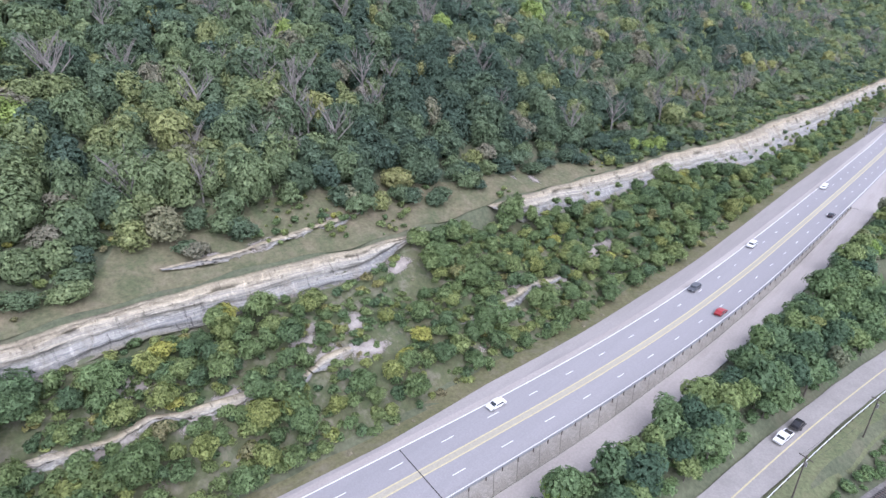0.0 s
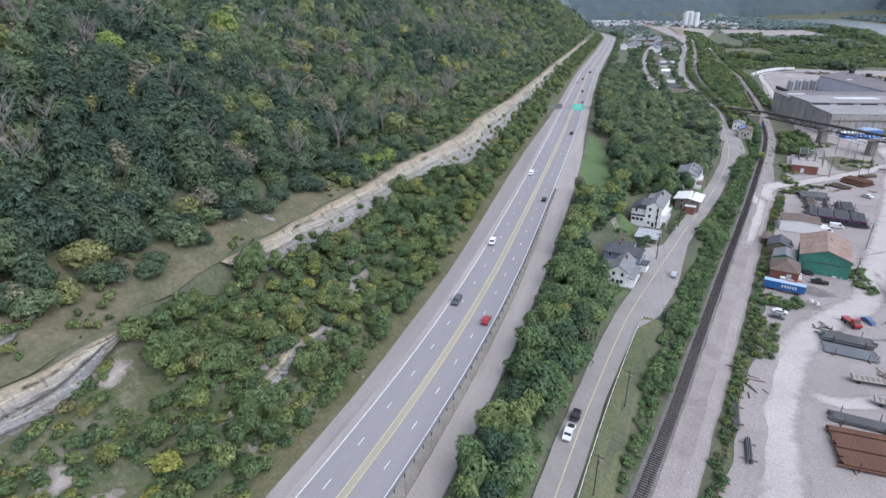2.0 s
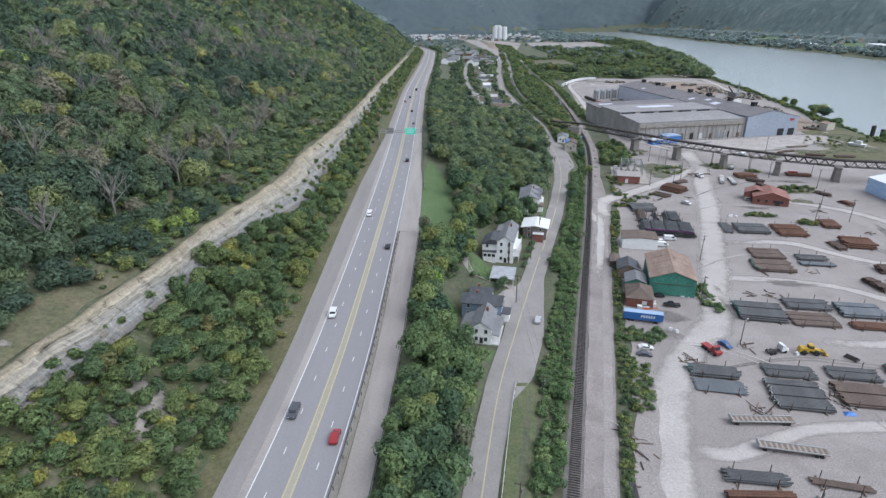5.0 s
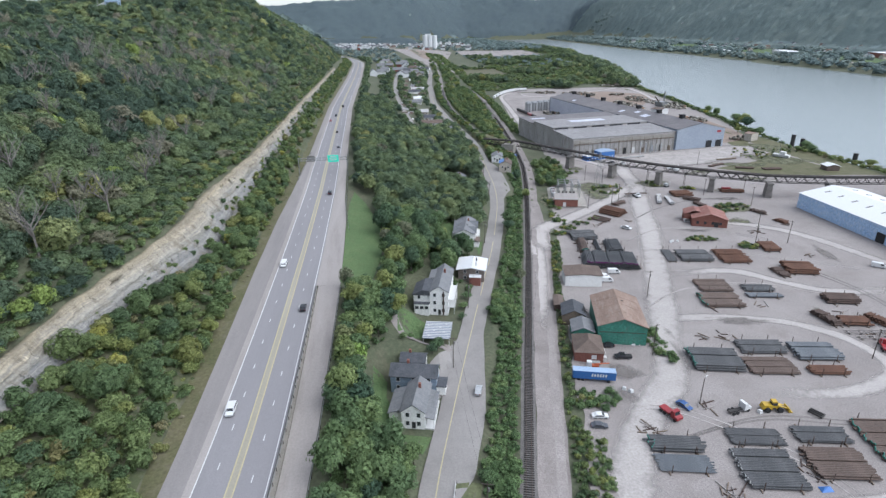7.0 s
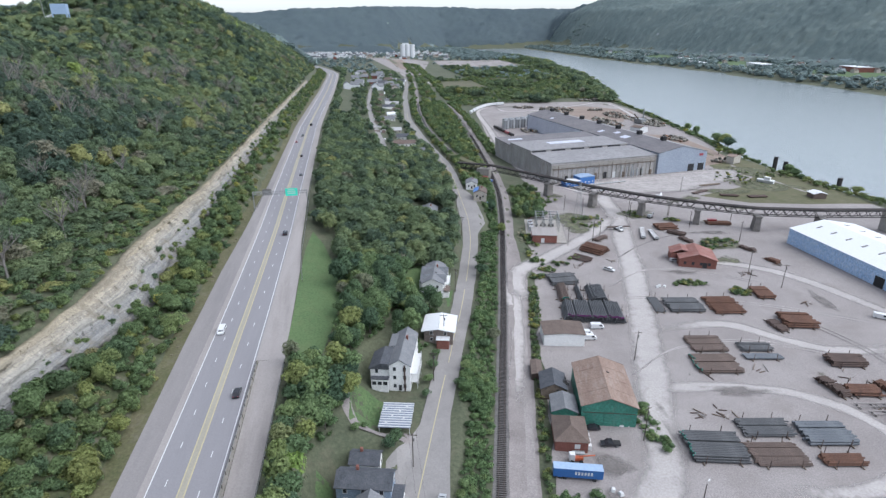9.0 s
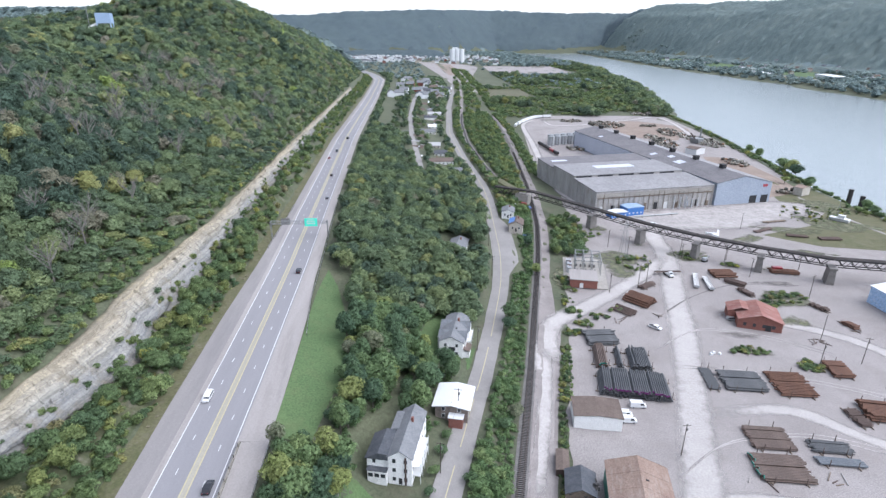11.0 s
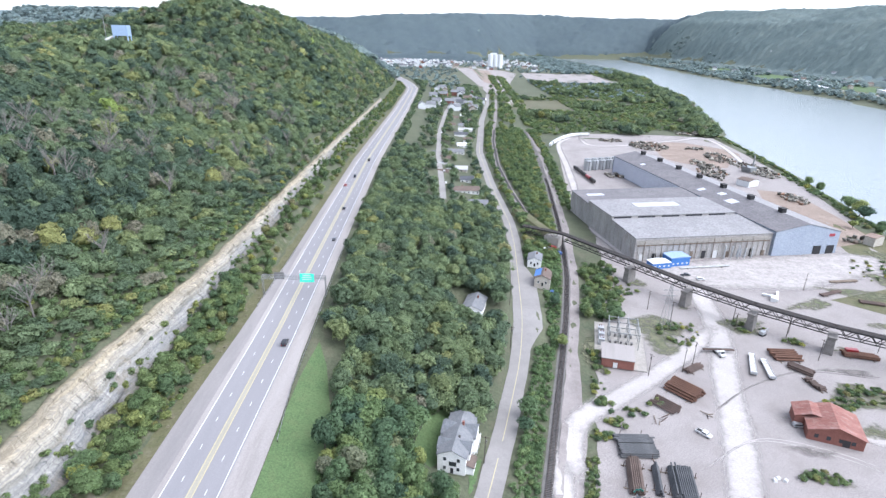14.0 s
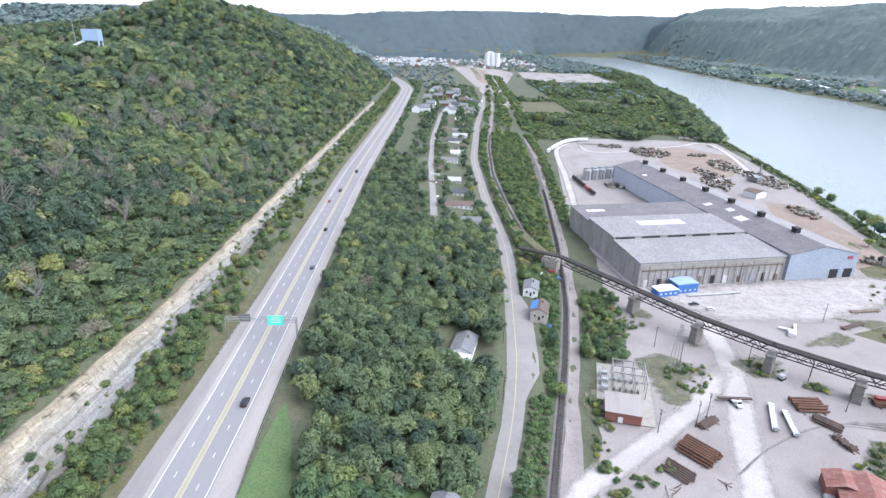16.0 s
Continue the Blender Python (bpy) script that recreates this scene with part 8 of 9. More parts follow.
def car(x, y, turn, kind, paint, label, z=None, group="cars", load=None):
    L, W, outline, glass = KINDS[kind]
    ob = thing("car" if kind != "pickup" else "pickup_truck", pose(x, y, (gz(x, y) + 0.06 if z is None else z), 0, 0, turn), label, "car" if kind != "pickup" else "pickup", group)
    part("body", Geo().prism(outline, -W / 2, W / 2), paint, ob)
    part("windows", Geo().prism(glass, -W / 2 - 0.02, W / 2 + 0.02), M_GLASS, ob).name = "side_glass"
    fx0, fz0, fx1, fz1 = glass[0][0] + 0.17, glass[0][1] + 0.02, glass[1][0] + 0.1, glass[1][1] + 0.02
    part("windscreen", Geo().add([(fx0, -W / 2 + 0.15, fz0), (fx0, W / 2 - 0.15, fz0), (fx1, W / 2 - 0.22, fz1), (fx1, -W / 2 + 0.22, fz1), (fx0 - 0.1, 0, fz0 - 0.2)], [(0, 1, 2, 3), (0, 4, 1), (0, 3, 4), (3, 2, 4), (2, 1, 4)]), M_GLASS, ob)
    bx0, bz0 = glass[-1][0] - 0.06, glass[-1][1]
    bx1, bz1 = glass[-2][0] - 0.06, glass[-2][1]
    part("rear_window", Geo().add([(bx0, -W / 2 + 0.2, bz0), (bx0, W / 2 - 0.2, bz0), (bx1, W / 2 - 0.25, bz1), (bx1, -W / 2 + 0.25, bz1)], [(0, 1, 2, 3)]), M_GLASS, ob)
    for i in (-L * 0.31, L * 0.31):
        for j in (-1, 1):
            w_ = part("wheel", WHEEL, None, ob, at=pose(i, j * (W / 2 - 0.08), 0.33))
            part("hub", HUB, None, w_)
    for j in (-0.62, 0.62):
        part("headlight", Geo().box(outline[2][0] - 0.03, j, outline[2][1] - 0.14, 0.08, 0.34, 0.14), M_TRIM, ob)
        part("tail_light", Geo().box(outline[0][0] - 0.02, j, 0.75, 0.06, 0.3, 0.16), M_CARRED, ob)
    if kind == "pickup":
        part("bed_floor", Geo().box(-1.78, 0, 1.02, 1.9, 1.6, 0.1), M_BLACK, ob)
    return ob


def lane_x(y, off):
    return float(hw_x(y)) + off


def heading(f, y):
    return 90 - math.degrees(math.atan(float(f(y + 3) - f(y - 3)) / 6))


def on_highway(y, off, kind, paint, label, toward=False):
    car(lane_x(y, off), y, heading(hw_x, y) + (180 if toward else 0), kind, paint, label, group="highway traffic")


on_highway(75, -5.8, "sedan", M_CARWHITE, "white sedan driving on the highway", True)
on_highway(148, 5.8, "sedan", M_CARRED, "red car driving on the highway")
on_highway(156, -5.6, "suv", M_CARGREY, "dark grey car driving on the highway", True)
on_highway(199, -5.8, "suv", M_CARWHITE, "white car driving on the highway", True)
on_highway(248, 5.7, "sedan", M_CARBLACK, "dark car driving on the highway")
on_highway(283, -5.8, "minivan", M_CARWHITE, "white minivan driving on the highway", True)
on_highway(371, 5.6, "suv", M_CARBLACK, "black car driving on the highway")
on_highway(482, 5.7, "sedan", M_CARGREY, "grey car driving on the highway")
on_highway(540, 2.3, "sedan", M_CARBLACK, "dark car driving on the highway")
on_highway(600, -5.9, "sedan", M_CARRED, "red car driving on the highway", True)
on_highway(628, -2.3, "suv", M_CARBLACK, "dark car driving on the highway", True)
on_highway(690, 2.4, "van", M_CARBLACK, "dark van driving on the highway")
for y, off, kind, paint, lb, tw in ((213.3, 6.3, "sedan", M_SILVER, "silver car parked in the road's lay-by", False), (120, -1.9, "pickup", M_CARWHITE, "white pickup towing a trailer on the local road", True)):
    car(float(lo_x(y)) + off, y, heading(lo_x, y) + (180 if tw else 0), kind, paint, lb)
tl = thing("cargo_trailer", pose(float(lo_x(126.5)) - 1.9, 126.5, gz(float(lo_x(126.5)) - 1.9, 126.5) + 0.06, 0, 0, heading(lo_x, 126.5)), "small trailer loaded with dark machinery", "trailer")
part("bed", Geo().box(0, 0, 0.55, 4.2, 2.0, 0.25), M_IRON, tl)
part("load", Geo().prism([(-1.8, 0.8), (1.7, 0.8), (1.2, 1.7), (-0.4, 2.0), (-1.6, 1.4)], -0.8, 0.8), M_CARBLACK, tl)
for j in (-1, 1):
    part("wheel", WHEEL, None, tl, at=pose(-0.3, j * 1.0, 0.33))
PK = "parked cars"
car(46.3, 203.1, -8, "sedan", M_CARWHITE, "white sedan parked at the yard edge", group=PK)
car(44.6, 199.2, -10, "sedan", M_CARGREY, "dark grey sedan parked at the yard edge", group=PK)
car(72.1, 204.2, -65, "sedan", M_CARBLUE, "bright blue car in the yard", group=PK)
car(65.0, 230.6, 170, "pickup", M_CARBLACK, "black pickup with a white bed by the shed", group=PK)
car(62.6, 238.0, 172, "sedan", M_CARBLACK, "black sedan parked by the green shed", group=PK)
car(88.6, 295.0, -6, "van", M_CARWHITE, "white delivery van parked by the pipes", group=PK)
car(82.0, 290.5, -6, "van", M_CARWHITE, "white delivery van parked by the shed", group=PK)
car(82.2, 287.4, -6, "van", M_CARWHITE, "white van parked by the shed", group=PK)
car(117.7, 347.9, -50, "pickup", M_CARWHITE, "white pickup truck in the gravel yard", group=PK)
car(155.8, 353.4, -5, "suv", M_SILVER, "silver car by the red-roofed building", group=PK)
car(175.7, 485.8, 8, "suv", M_CARWHITE, "white car in front of the mill", group=PK)
car(169, 491.5, 10, "pickup", M_CARGREY, "dark pickup in front of the mill", group=PK)
car(207, 283.5, -40, "van", M_CARWHITE, "white van by the long shed", group=PK)
car(81.5, 457, 75, "suv", M_CARBLUE, "blue car beside the tan house", group=PK)
car(80, 446, 80, "sedan", M_CARGREY, "dark car on the lay-by", group=PK)
for k in range(9):
    car(84 + 3.2 * (k % 5), 515 + 6 * (k // 5) + 1.5 * (k % 3), 70 + 9 * k, ("sedan", "suv", "van")[k % 3], (M_CARWHITE, M_SILVER, M_CARGREY, M_CARRED, M_CARBLUE)[k % 5], "car parked beside the railway", group=PK)
for k in range(8):
    y = 650 + 42 * k
    car(float(village_lane(y)) + 3.6, y, 88, ("sedan", "suv")[k % 2], (M_CARWHITE, M_SILVER, M_CARGREY)[k % 3], "car parked along the village lane", group=PK)


def lorry(x, y, turn, paint, label, bed=True):
    ob = thing("lorry", pose(x, y, gz(x, y) + 0.06, 0, 0, turn), label, "truck", "trucks")
    part("cab", Geo().prism([(0.2, 0.8), (2.6, 0.8), (2.6, 1.6), (1.5, 1.8), (1.2, 2.9), (0.2, 2.9)], -1.15, 1.15), paint, ob)
    part("windscreen", Geo().add([(1.62, -0.95, 1.82), (1.62, 0.95, 1.82), (1.32, 0.9, 2.75), (1.32, -0.9, 2.75)], [(0, 1, 2, 3)]), M_GLASS, ob)
    part("chassis", Geo().box(-1.6, 0, 0.7, 5.4, 1.0, 0.35), M_IRON, ob)
    if bed:
        part("bed", Geo().box(-2.2, 0, 1.05, 3.6, 2.2, 0.5), paint, ob)
    for i in (1.7, -2.0, -3.3):
        for j in (-1, 1):
            part("wheel", WHEEL, None, ob, at=pose(i, j * 1.0, 0.5) @ Matrix.Diagonal((1.5, 1.6, 1.5, 1)))
    part("exhaust", Geo().rod((0, 0.8, 1), (0, 0.8, 3.4), 0.09, 5), M_SILVER, ob)
    return ob


lorry(66.5, 200.4, -70, M_CARRED, "red flatbed truck standing in the yard")
lorry(87.0, 200.4, 12, M_CARWHITE, "white tractor truck without a trailer", False)
lorry(148.6, 402.0, -80, M_CARWHITE, "white truck carrying wide beams")
lorry(154.5, 224.6, 60, M_CARRED, "red truck standing at the yard edge")
ob = thing("beam_load", pose(148.8, 404.5, 1.5, 0, 0, -2), "wide steel beams lying across a truck", "load")
part("beam", Geo().box(0, 0, 0, 14, 1.2, 0.6), M_RUSTDARK, ob)
part("beam", Geo().box(0, 0.9, 0.02, 14, 0.5, 0.5), M_STEEL, ob)


def flatbed(x, y, turn, label, L=15.0, mat_=None):
    ob = thing("flatbed_trailer", pose(x, y, gz(x, y) + 0.06, 0, 0, turn), label, "trailer", "flatbed trailers")
    part("deck", Geo().box(0, 0, 1.0, L, 2.5, 0.22), mat_ or M_TIMBER, ob)
    for j in (-1.2, 1.2):
        part("side_rail", Geo().box(0, j, 1.2, L, 0.12, 0.25), M_SILVER, ob)
    n = int(L / 1.25)
    for k in range(n):
        part("cross_plank", Geo().box(-L / 2 + 1.25 * (k + 0.5), 0, 1.22, 0.5, 2.3, 0.05), M_SHOULDER, ob)
    part("headboard", Geo().box(-L / 2, 0, 1.2, 0.15, 2.4, 1.0), M_SILVER, ob)
    for i in (L / 2 - 1.4, L / 2 - 2.6, -L / 2 + 1.6):
        for j in (-1, 1):
            part("wheel", WHEEL, None, ob, at=pose(i, j * 1.0, 0.45) @ Matrix.Diagonal((1.35, 1.5, 1.35, 1)))
    return ob


flatbed(64.4, 168.0, -2, "empty grey flatbed trailer with timber deck", 16.0)
flatbed(66.3, 157.6, -12, "empty grey flatbed trailer with timber deck", 15.5)
flatbed(159.3, 394.2, 66, "white flatbed trailer parked on gravel", 18.5, M_TRIM)
flatbed(164.0, 390.5, 76, "white flatbed trailer parked on gravel", 16, M_TRIM)
ld = thing("wheel_loader", pose(96.0, 199.6, gz(96, 199.6) + 0.06, 0, 0, -8), "yellow wheel loader with a lowered bucket", "loader")
part("engine_body", Geo().prism([(-3.2, 0.9), (-0.4, 0.9), (-0.4, 2.2), (-2.8, 2.2)], -1.0, 1.0), M_YELLOW, ld)
part("cab", Geo().box(0.1, 0, 1.3, 1.4, 1.5, 2.0), M_YELLOW, ld)
part("cab_glass", Geo().box(0.12, 0, 2.0, 1.46, 1.56, 0.9), M_GLASS, ld)
part("front_frame", Geo().prism([(0.8, 0.9), (2.6, 0.9), (2.4, 1.7), (0.9, 1.9)], -0.7, 0.7), M_YELLOW, ld)
for j in (-0.6, 0.6):
    part("lift_arm", Geo().rod((1.2, j, 1.9), (4.4, j, 0.9), 0.2, 5), M_YELLOW, ld)
part("bucket", Geo().prism([(4.2, 0.1), (5.4, 0.1), (4.6, 0.5), (4.2, 1.4), (4.0, 1.4)], -1.4, 1.4), M_YELLOW, ld)
for i in (-1.8, 1.8):
    for j in (-1, 1):
        part("wheel", WHEEL, None, ld, at=pose(i, j * 1.15, 0.8) @ Matrix.Diagonal((2.4, 3.0, 2.4, 1)))
at_ = thing("harrow", pose(106.9, 196.2, 0.15, 0, 0, -60), "small dark yard implement", "implement")
for k in range(3):
    part("bar", Geo().box(0, -0.9 + 0.9 * k, 0.2, 3.4, 0.25, 0.5), M_IRON, at_)
part("hitch", Geo().box(1.9, 0, 0.2, 0.3, 2.4, 0.4), M_IRON, at_)
tr2 = thing("tractor", pose(52.5, 226.0, 0.15, 0, 0, -12), "orange-red tractor crane among junk", "tractor")
part("hood", Geo().box(1.0, 0, 0.7, 2.4, 1.1, 1.0), M_ORANGE, tr2)
part("cab", Geo().box(-0.9, 0, 0.7, 1.5, 1.5, 2.2), M_TRIM, tr2)
part("boom", Geo().rod((0.5, 0, 1.8), (5.4, 0, 2.4), 0.2, 5), M_ORANGE, tr2)
for i in (-0.9, 1.6):
    for j in (-1, 1):
        part("wheel", WHEEL, None, tr2, at=pose(i, j * 0.85, 0.6) @ Matrix.Diagonal((1.7, 1.8, 1.7, 1)))
dg = thing("excavator", pose(178, 421, 0.12, 0, 0, 30), "small grey excavator on gravel", "excavator")
part("tracks_base", Geo().box(0, 0, 0, 3.2, 2.2, 0.9), M_BLACK, dg).name = "undercarriage"
part("house", Geo().box(-0.3, 0, 0.9, 2.4, 2.0, 1.5), M_SILVER, dg).name = "cab_body"
part("boom", Geo().rod((1.0, 0, 1.6), (3.6, 0, 3.2), 0.18, 5), M_SILVER, dg)
part("stick", Geo().rod((3.6, 0, 3.2), (4.6, 0, 0.8), 0.15, 5), M_SILVER, dg)
ap = thing("crane_boom", pose(209, 463.5, 0.15, 0, 0, 60), "white crane sections lying on gravel", "crane")
part("boom", Geo().box(0, 0, 0.3, 13, 1.2, 1.2), M_CARWHITE, ap)
part("body", Geo().box(-5, 1.8, 0, 5, 2.6, 2.2), M_CARWHITE, ap)
part("arm", Geo().box(-1, 3.4, 0.2, 1.4, 8, 1.0), M_CARWHITE, ap)
bm_ = thing("red_machine", pose(210.5, 405.5, 0.15, 0, 0, -10), "bright red machine beside rusty steel", "machine")
part("body", Geo().box(0, 0, 0.4, 5, 2.2, 2.2), M_CARRED, bm_)
part("base", Geo().box(0, 0, 0, 5.6, 2.4, 0.4), M_IRON, bm_)
bl = thing("tarpaulin_heap", pose(89.5, 171.0, 0.1), "crumpled bright blue tarpaulin", "tarpaulin")
part("sheet", Geo().add([(-1.6, -0.8, 0), (1.5, -1.0, 0), (1.8, 0.8, 0), (-1.2, 1.1, 0), (-0.5, -0.1, 0.9), (0.7, 0.1, 0.7)], [(0, 1, 5, 4), (1, 2, 5), (2, 3, 4, 5), (3, 0, 4), (3, 2, 1, 0)]), M_TARP, bl)
for k, (x, y) in enumerate([(133, 327), (135, 326), (131.5, 326), (74, 237.8), (72, 238), (92, 199), (58.5, 214.5), (60, 213)]):
    w_ = thing("white_bag", pose(x, y, gz(x, y) + 0.1, 0, 0, 40 * k), "white bulk bag on the ground", "bag", "bulk bags")
    part("sack", Geo().add([(-0.7, -0.6, 0), (0.7, -0.6, 0), (0.7, 0.6, 0), (-0.7, 0.6, 0), (-0.5, -0.4, 0.8), (0.5, -0.4, 0.8), (0.5, 0.4, 0.9), (-0.5, 0.4, 0.7)], [(0, 1, 5, 4), (1, 2, 6, 5), (2, 3, 7, 6), (3, 0, 4, 7), (4, 5, 6, 7), (3, 2, 1, 0)]), M_TRIM, w_)
# loose timber and steel lying about
rng = np.random.RandomState(55)
for k, (x, y, n) in enumerate([(57.5, 197, 10), (67, 172.5, 12), (78.5, 203.5, 6), (106, 238, 9), (99, 239, 6), (30, 158, 8), (28, 165, 6), (187, 300, 6), (182, 333, 8), (156, 232.5, 5), (124, 359, 5), (104, 356, 6), (90, 176, 8), (112, 260, 4), (134, 258, 4), (160, 250, 4), (205, 340, 5)]):
    for j in range(n):
        a, b = x + rng.normal(0, 1.6), y + rng.normal(0, 1.6)
        tm_ = thing("loose_beam", pose(a, b, gz(a, b) + 0.1, 0, 0, rng.uniform(0, 180)), "loose weathered beam lying on gravel", "beam", "loose beams")
        part("beam", Geo().box(0, 0, 0, rng.uniform(1.8, 5), 0.28, 0.25), (M_TIMBER, M_RUSTDARK, M_SHOULDER)[j % 3], tm_)
for k, (x, y, t_) in enumerate([(156.5, 233.5, -8), (158, 229.5, -8)]):
    rk = thing("steel_rack", pose(x, y, 0.1, 0, 0, t_), "long low rack of steel rails", "rack", "racks")
    for j in (-0.8, 0.8):
        part("rail", Geo().box(0, j, 0.6, 16, 0.25, 0.3), M_SHOULDER, rk)
    for i in range(4):
        part("foot", Geo().box(-6.6 + 4.4 * i, 0, 0, 0.4, 2.2, 0.6), M_SHOULDER, rk)

# ---- poles, lamps and wires ----
def pole(x, y, h, arms=1, label="tall wooden utility pole", lamp=False, turn=0):
    ob = thing("utility_pole", pose(x, y, gz(x, y), 0, 0, turn), label, "pole", "utility poles")
    part("shaft", Geo().rod((0, 0, -0.5), (0, 0, h), 0.17, 7, 0.11), M_POLE, ob)
    for k in range(arms):
        part("crossarm", Geo().box(0, 0, h - 0.7 - 1.0 * k, 2.6, 0.14, 0.16), M_POLE, ob)
    if lamp:
        part("lamp_arm", Geo().rod((0, 0, h - 0.4), (1.4, 0, h), 0.05, 5), M_STEEL, ob)
        part("lamp_head", Geo().box(1.6, 0, h - 0.08, 0.8, 0.3, 0.16), M_TRIM, ob)
    else:
        part("transformer_can", Geo().rod((0.32, 0, h - 2.6), (0.32, 0, h - 1.6), 0.22, 7), M_SIGNBACK, ob)
    return ob


LINE = [(-9, 104), (-3.2, 134), (7.4, 170), (7.6, 226.5), (18.0, 262.5), (25.0, 286), (36, 325), (52, 396), (56, 436), (60, 500)]
for x, y in LINE:
    pole(x, y, 11, 1, turn=-15)
wr = thing("power_line", pose(0, 0, 0), "thin sagging overhead wires", "wires")
for (xa, ya), (xb, yb) in zip(LINE, LINE[1:]):
    for o in (-1.0, 1.0):
        V = []
        for k in range(7):
            w = k / 6
            px_, py_, pz_ = xa + (xb - xa) * w + o, ya + (yb - ya) * w, gz(xa, ya) * (1 - w) + gz(xb, yb) * w + 10.3 - 4.0 * w * (1 - w)
            V += [(px_ - 0.02, py_, pz_), (px_ + 0.02, py_, pz_), (px_, py_, pz_ + 0.035)]
        F = [(3 * k + a, 3 * k + b, 3 * k + 3 + b, 3 * k + 3 + a) for k in range(6) for a, b in ((0, 1), (1, 2), (2, 0))]
        g = Geo().add(V, F)
        part("wire", g, M_IRON, wr)
for k, (x, y, h, lamp) in enumerate([(92.7, 271, 12, False), (75.5, 230.9, 12, False), (77.2, 204.8, 9, True), (145.3, 219, 11, False), (126, 388.2, 12, False), (132.5, 393.5, 12, False), (110, 384.5, 11, False), (166.4, 425.2, 10, False), (137.5, 432.5, 12, False), (191.8, 423, 11, False),
                                    (207.1, 374.1, 12, False), (183.9, 334.3, 12, False), (224.1, 406.8, 10, False), (189.1, 419.9, 10, True), (191.7, 399.2, 11, False), (230.3, 474.2, 11, True), (171, 435.9, 10, False), (187.4, 316, 12, False), (169.3, 315, 11, False), (59.1, 137.2, 10, False), (130.5, 446.2, 11, False)]):
    pole(x, y, h, 0 if lamp else 1, "wooden lamp pole in the yard" if lamp else "tall wooden utility pole in the yard", lamp, turn=20 * k)
# pole and stick fences at the yard edge
fn = thing("yard_fence", pose(0, 0, 0), "leaning rusty post fence along the dirt track", "fence")
for k in range(30):
    y = 92 + 2.7 * k
    x = float(ra_x(y)) + 13.6
    part("post", Geo().rod((x, y, gz(x, y) - 0.2), (x + 0.1, y, gz(x, y) + 1.5), 0.08, 4), M_RUSTDARK, fn)
for k in range(29):
    y = 92 + 2.7 * k
    xa, xb = float(ra_x(y)) + 13.6, float(ra_x(y + 2.7)) + 13.6
    part("rail", Geo().rod((xa, y, gz(xa, y) + 1.2), (xb, y + 2.7, gz(xb, y + 2.7) + 1.2), 0.05, 4), M_RUSTDARK, fn)

# fallen stones under the cut
rng = np.random.RandomState(91)
STONES = []
for s in range(4):
    bm = bmesh.new()
    bmesh.ops.create_icosphere(bm, subdivisions=1, radius=1.0)
    for v in bm.verts:
        v.co *= rng.uniform(0.65, 1.15)
        v.co.z *= 0.6
    me = bpy.data.meshes.new("stone")
    bm.to_mesh(me)
    bm.free()
    me.materials.append(M_ROCK)
    STONES.append(me)
for k in range(70):
    y = rng.uniform(-20, 420)
    u = rng.rand() ** 2
    fx_ = float(top_x(y) + foot_gap(y))
    x = fx_ + (float(hw_x(y)) - float(shl(y)) - 1.5 - fx_) * (u if k % 3 else 1 - 0.12 * u)
    s = rng.uniform(0.25, 0.9)
    st = new("boulder", STONES[k % 4])
    st.matrix_basis = pose(x, y, gz(x, y) + 0.1 * s, 0, 0, rng.uniform(0, 360)) @ Matrix.Diagonal((s, s * 1.2, s, 1))
    tagged(st, "pale fallen limestone boulder", "boulder", "fallen stones")

# ---- hilltop tower ----
TANK_Z = gz(-257, 690)
bt_ = thing("hilltop_tank", pose(-257, 690, gz(-257, 690), 0, 0, 10), "pale blue steel tank raised on legs", "tank")
part("tank_body", Geo().box(0, 0, 127.5 - TANK_Z, 12, 9, 8.5), M_CONTTOP, bt_)
for i in (-1, 1):
    for j in (-1, 1):
        part("leg", Geo().box(5.4 * i, 3.9 * j, -1, 0.8, 0.9, 128.5 - TANK_Z), M_PALEBLUE, bt_)
part("conveyor", Geo().rod((-7, 0, 127 - TANK_Z), (-26, -10, 117 - TANK_Z), 1.1, 6), M_TRIM, bt_)
part("mast", Geo().rod((-13, 0, 0), (-13, 0, 142 - TANK_Z), 0.25, 5), M_STEEL, bt_)

# ---- far valley: lots, town, silo, far bank ----
patch("gravel_lot", [(60, 2480), (118, 1500), (150, 1500), (280, 2300), (230, 2500)], M_YARD, 0.3, "pale gravel lot at the valley's end", "lot", 60)
patch("gravel_lot", [(285, 2080), (300, 2330), (560, 2330), (540, 1930), (330, 1960)], M_YARD, 0.3, "pale cleared ground beside the river", "lot", 60)
patch("bare_earth_lot", [(120, 2380), (132, 1720), (150, 1720), (225, 2260), (190, 2400)], M_EARTH, 0.4, "bare brown earth inside the gravel lot", "lot", 60)
patch("brown_field", [(150, 1260), (262, 1250), (268, 1420), (160, 1440)], M_DRY, 0.3, "open brown field among brush", "field", 30)
patch("gravel_lot", [(146, 1300), (158, 1290), (164, 1420), (150, 1420)], M_HAUL, 0.35, "small pale gravel lot", "lot", 20)
so = thing("grain_silo", pose(228, 2640, gz(228, 2640)), "tall white concrete silo block", "silo")
for k in range(3):
    part("silo_bin", Geo().rod((-20 + 20 * k, 0, -2), (-20 + 20 * k, 0, 56), 11.5, 14), M_WHITEROOF, so)
part("head_house", Geo().box(-8, 0, 56, 26, 12, 6), M_WHITEROOF, so)
TOWN = []
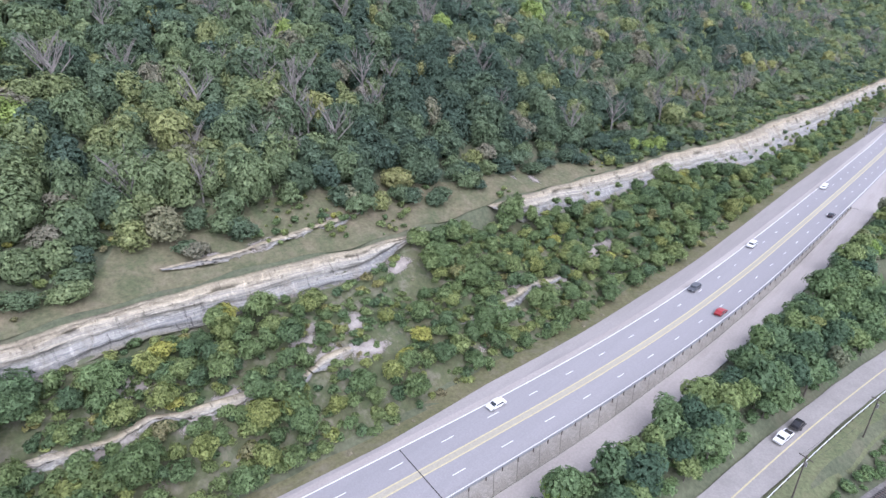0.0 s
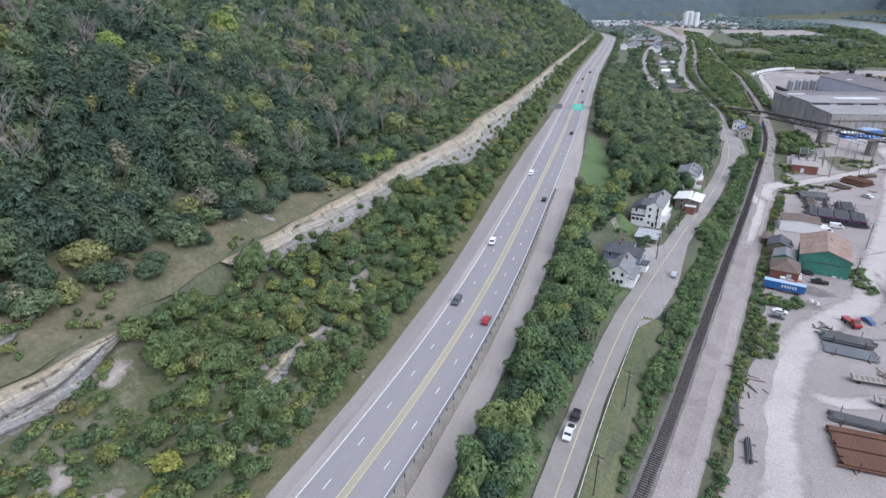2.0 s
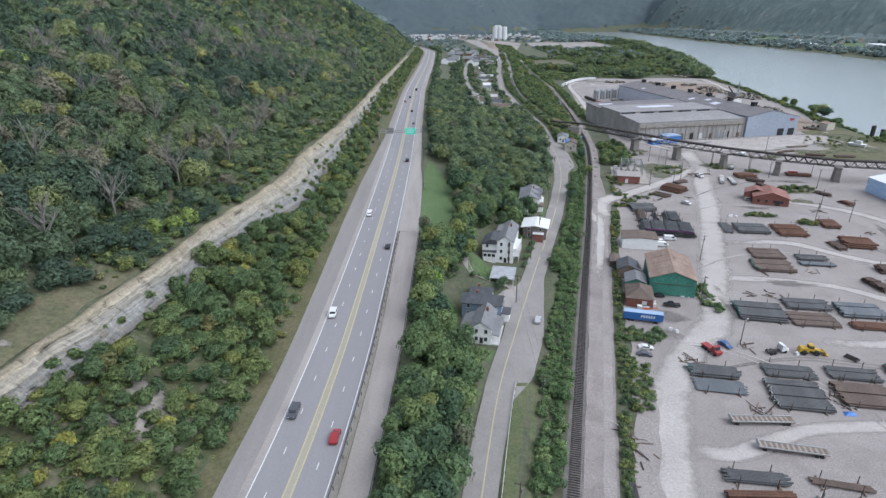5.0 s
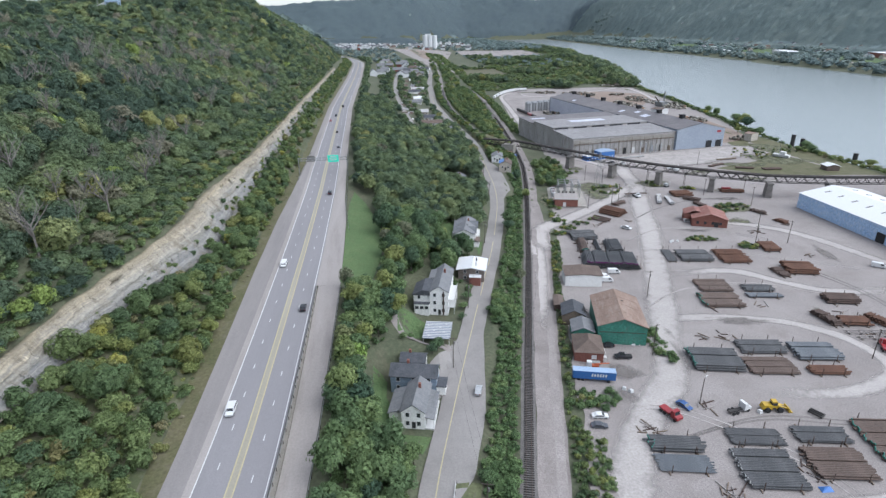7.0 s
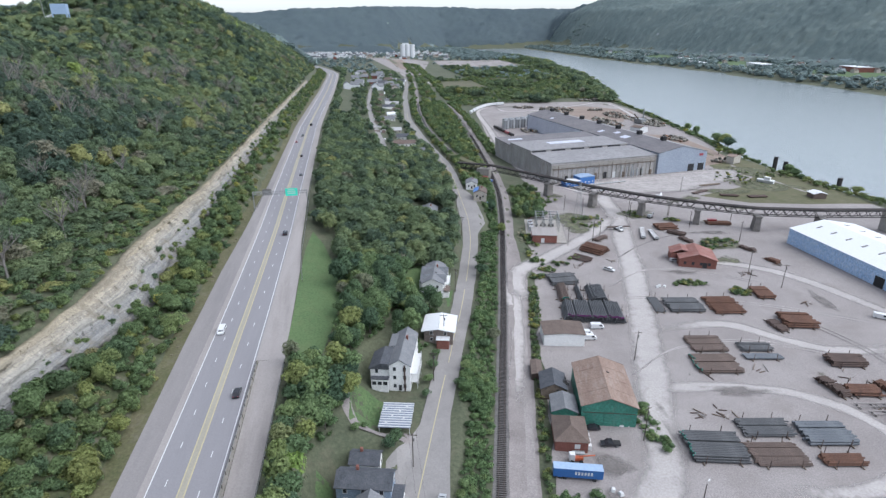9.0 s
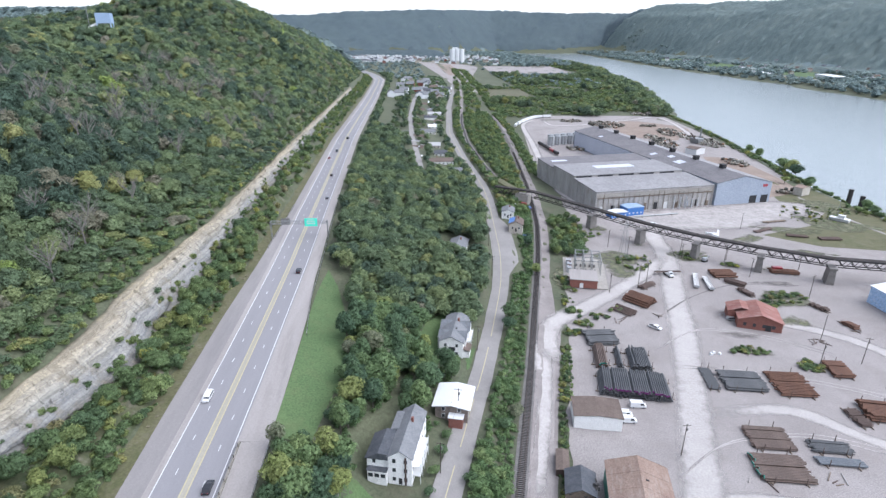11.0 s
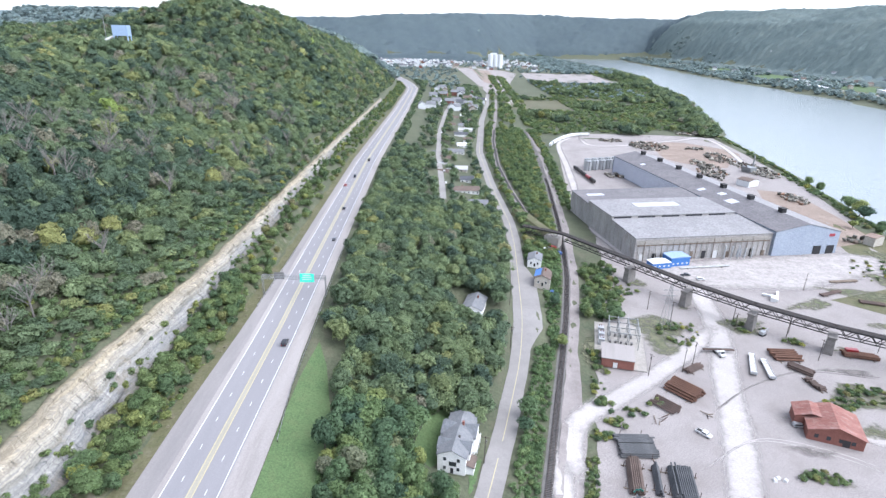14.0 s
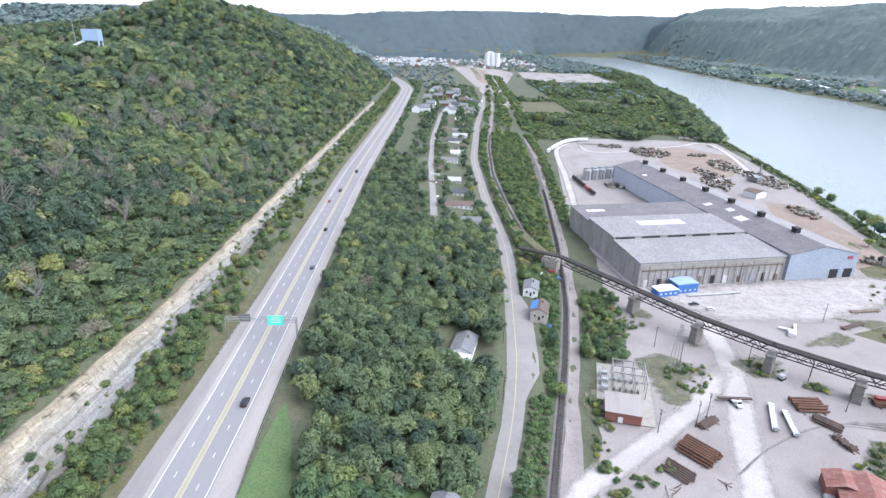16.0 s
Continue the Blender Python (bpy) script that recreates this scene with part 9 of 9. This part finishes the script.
for wm, rm, lb in ((M_WHITEROOF, M_GREYROOF, "small white town house with a grey roof"), (M_WHITEROOF, M_DARKROOF, "small white town house with a dark roof"), (M_TANWALL, M_BROWNROOF, "small tan town house with a brown roof"), (M_BRICK, M_GREYROOF, "small brick town house")):
    ob = thing("house", pose(-340, 2500, gz(-340, 2500)), lb, "house", "town houses")
    part("wall", Geo().prism([(-6, -2), (6, -2), (6, 7), (0, 11), (-6, 7)], -8, 8), wm, ob)
    part("roof", Geo().prism([(-6.6, 6.8), (0, 11.2), (6.6, 6.8), (6.6, 7.2), (0, 11.7), (-6.6, 7.2)], -8.4, 8.4), rm, ob)
    TOWN.append(ob)
rng = np.random.RandomState(31)
spots_ = [(rng.uniform(-330, 70), rng.uniform(2350, 3250)) for k in range(130)] + [(rng.uniform(-20, 95), rng.uniform(1090, 1500)) for k in range(34)] + [(rng.uniform(80, 420), rng.uniform(2400, 3000)) for k in range(40)]
for x, y in spots_:
    if abs(x - float(hw_x(y))) < 26 or abs(x - float(lo_x(y))) < 9:
        continue
    k = rng.choice([0, 0, 1, 2, 3])
    copy_thing(TOWN[k], pose(x, y, gz(x, y), 0, 0, rng.choice([0, 90]) + rng.uniform(-12, 12)))
for k in range(46):
    y = rng.uniform(1250, 3100)
    x = float(far_x(y)) + rng.uniform(150, 430)
    copy_thing(TOWN[rng.choice([0, 0, 1, 2])], pose(x, y, gz(x, y), 0, 0, rng.uniform(0, 180)))
for x, y, w, d, h, wm, lb in ((1250, 1750, 120, 40, 9, M_TRIM, "long low white works across the river"), (1330, 1480, 90, 40, 12, M_BRICK, "red and white works across the river"), (1240, 2150, 90, 30, 8, M_WHITEROOF, "long white building across the river"), (1180, 1980, 160, 18, 6, M_TRIM, "long pale row of wagons across the river")):
    ob = thing("works_building", pose(x, y, gz(x, y), 0, 0, 75), lb, "building", "far works")
    part("wall", Geo().box(0, 0, -3, w, d, h + 3), wm, ob)
    part("roof", Geo().box(0, 0, h, w + 1, d + 1, 0.8), M_WHITEROOF, ob)
rng = np.random.RandomState(8)
hv, hf, roof_of = [], [], []
for k in range(330):
    x, y = (rng.uniform(-390, 40), rng.uniform(2450, 3230)) if k < 250 else (rng.uniform(60, 420), rng.uniform(2700, 3300))
    z, w, d, h = gz(x, y), rng.uniform(5, 8), rng.uniform(7, 11), rng.uniform(6, 9)
    n = len(hv)
    hv += [(x + i * w, y + j * d, z + e) for e in (-2, h) for i, j in ((-1, -1), (1, -1), (1, 1), (-1, 1))] + [(x, y - d, z + h + 4), (x, y + d, z + h + 4)]
    hf += [tuple(n + i for i in f) for f in ((0, 1, 5, 4), (1, 2, 6, 5), (2, 3, 7, 6), (3, 0, 4, 7), (4, 5, 8), (6, 7, 9), (5, 6, 9, 8), (7, 4, 8, 9))]
    roof_of += [0, 0, 0, 0, 0, 0] + [int(rng.rand() < 0.6)] * 2
me = bpy.data.meshes.new("town_rows")
me.from_pydata(hv, [], hf)
me.materials.append(M_WHITEROOF)
me.materials.append(M_GREYROOF)
me.polygons.foreach_set("material_index", roof_of)
tagged(new("town_rows", me), "crowded small white houses of the far town", "houses", kind="stuff")
ribbon("riverside_road", far_x, 600, 4400, 95, 110, M_SHOULDER, 0.5, 60, 1, label="pale road along the far riverbank", category="road")
ribbon("riverside_field", far_x, 600, 3000, 140, 270, M_GRASS, 0.3, 60, 4, label="green fields along the far riverbank", category="field")
sx, sy, rng = spread_out(-340, 480, 1500, 3100, 34.0, lambda x, y: (np.abs(x - hw_x(y)) > 24) & (x > hw_x(y)) & (np.abs(x - lo_x(y)) > 8) & ~((x > 60) & (x < 270) & (y > 1480) & (y < 2520)) & ~((x > 280) & (y > 1920) & (y < 2340)), 61)
rr = rng.uniform(5, 8.5, sx.size)
# these trees carry the same painted haze in their colour
scatter("town_trees", list(zip(sx, sy, ground_z(sx, sy) - 1, rr, rr * 1.2, rng.rand(sx.size) * 0.7)), M_FARWOOD, 5, "haze-tinted green trees about the far town", "woodland")
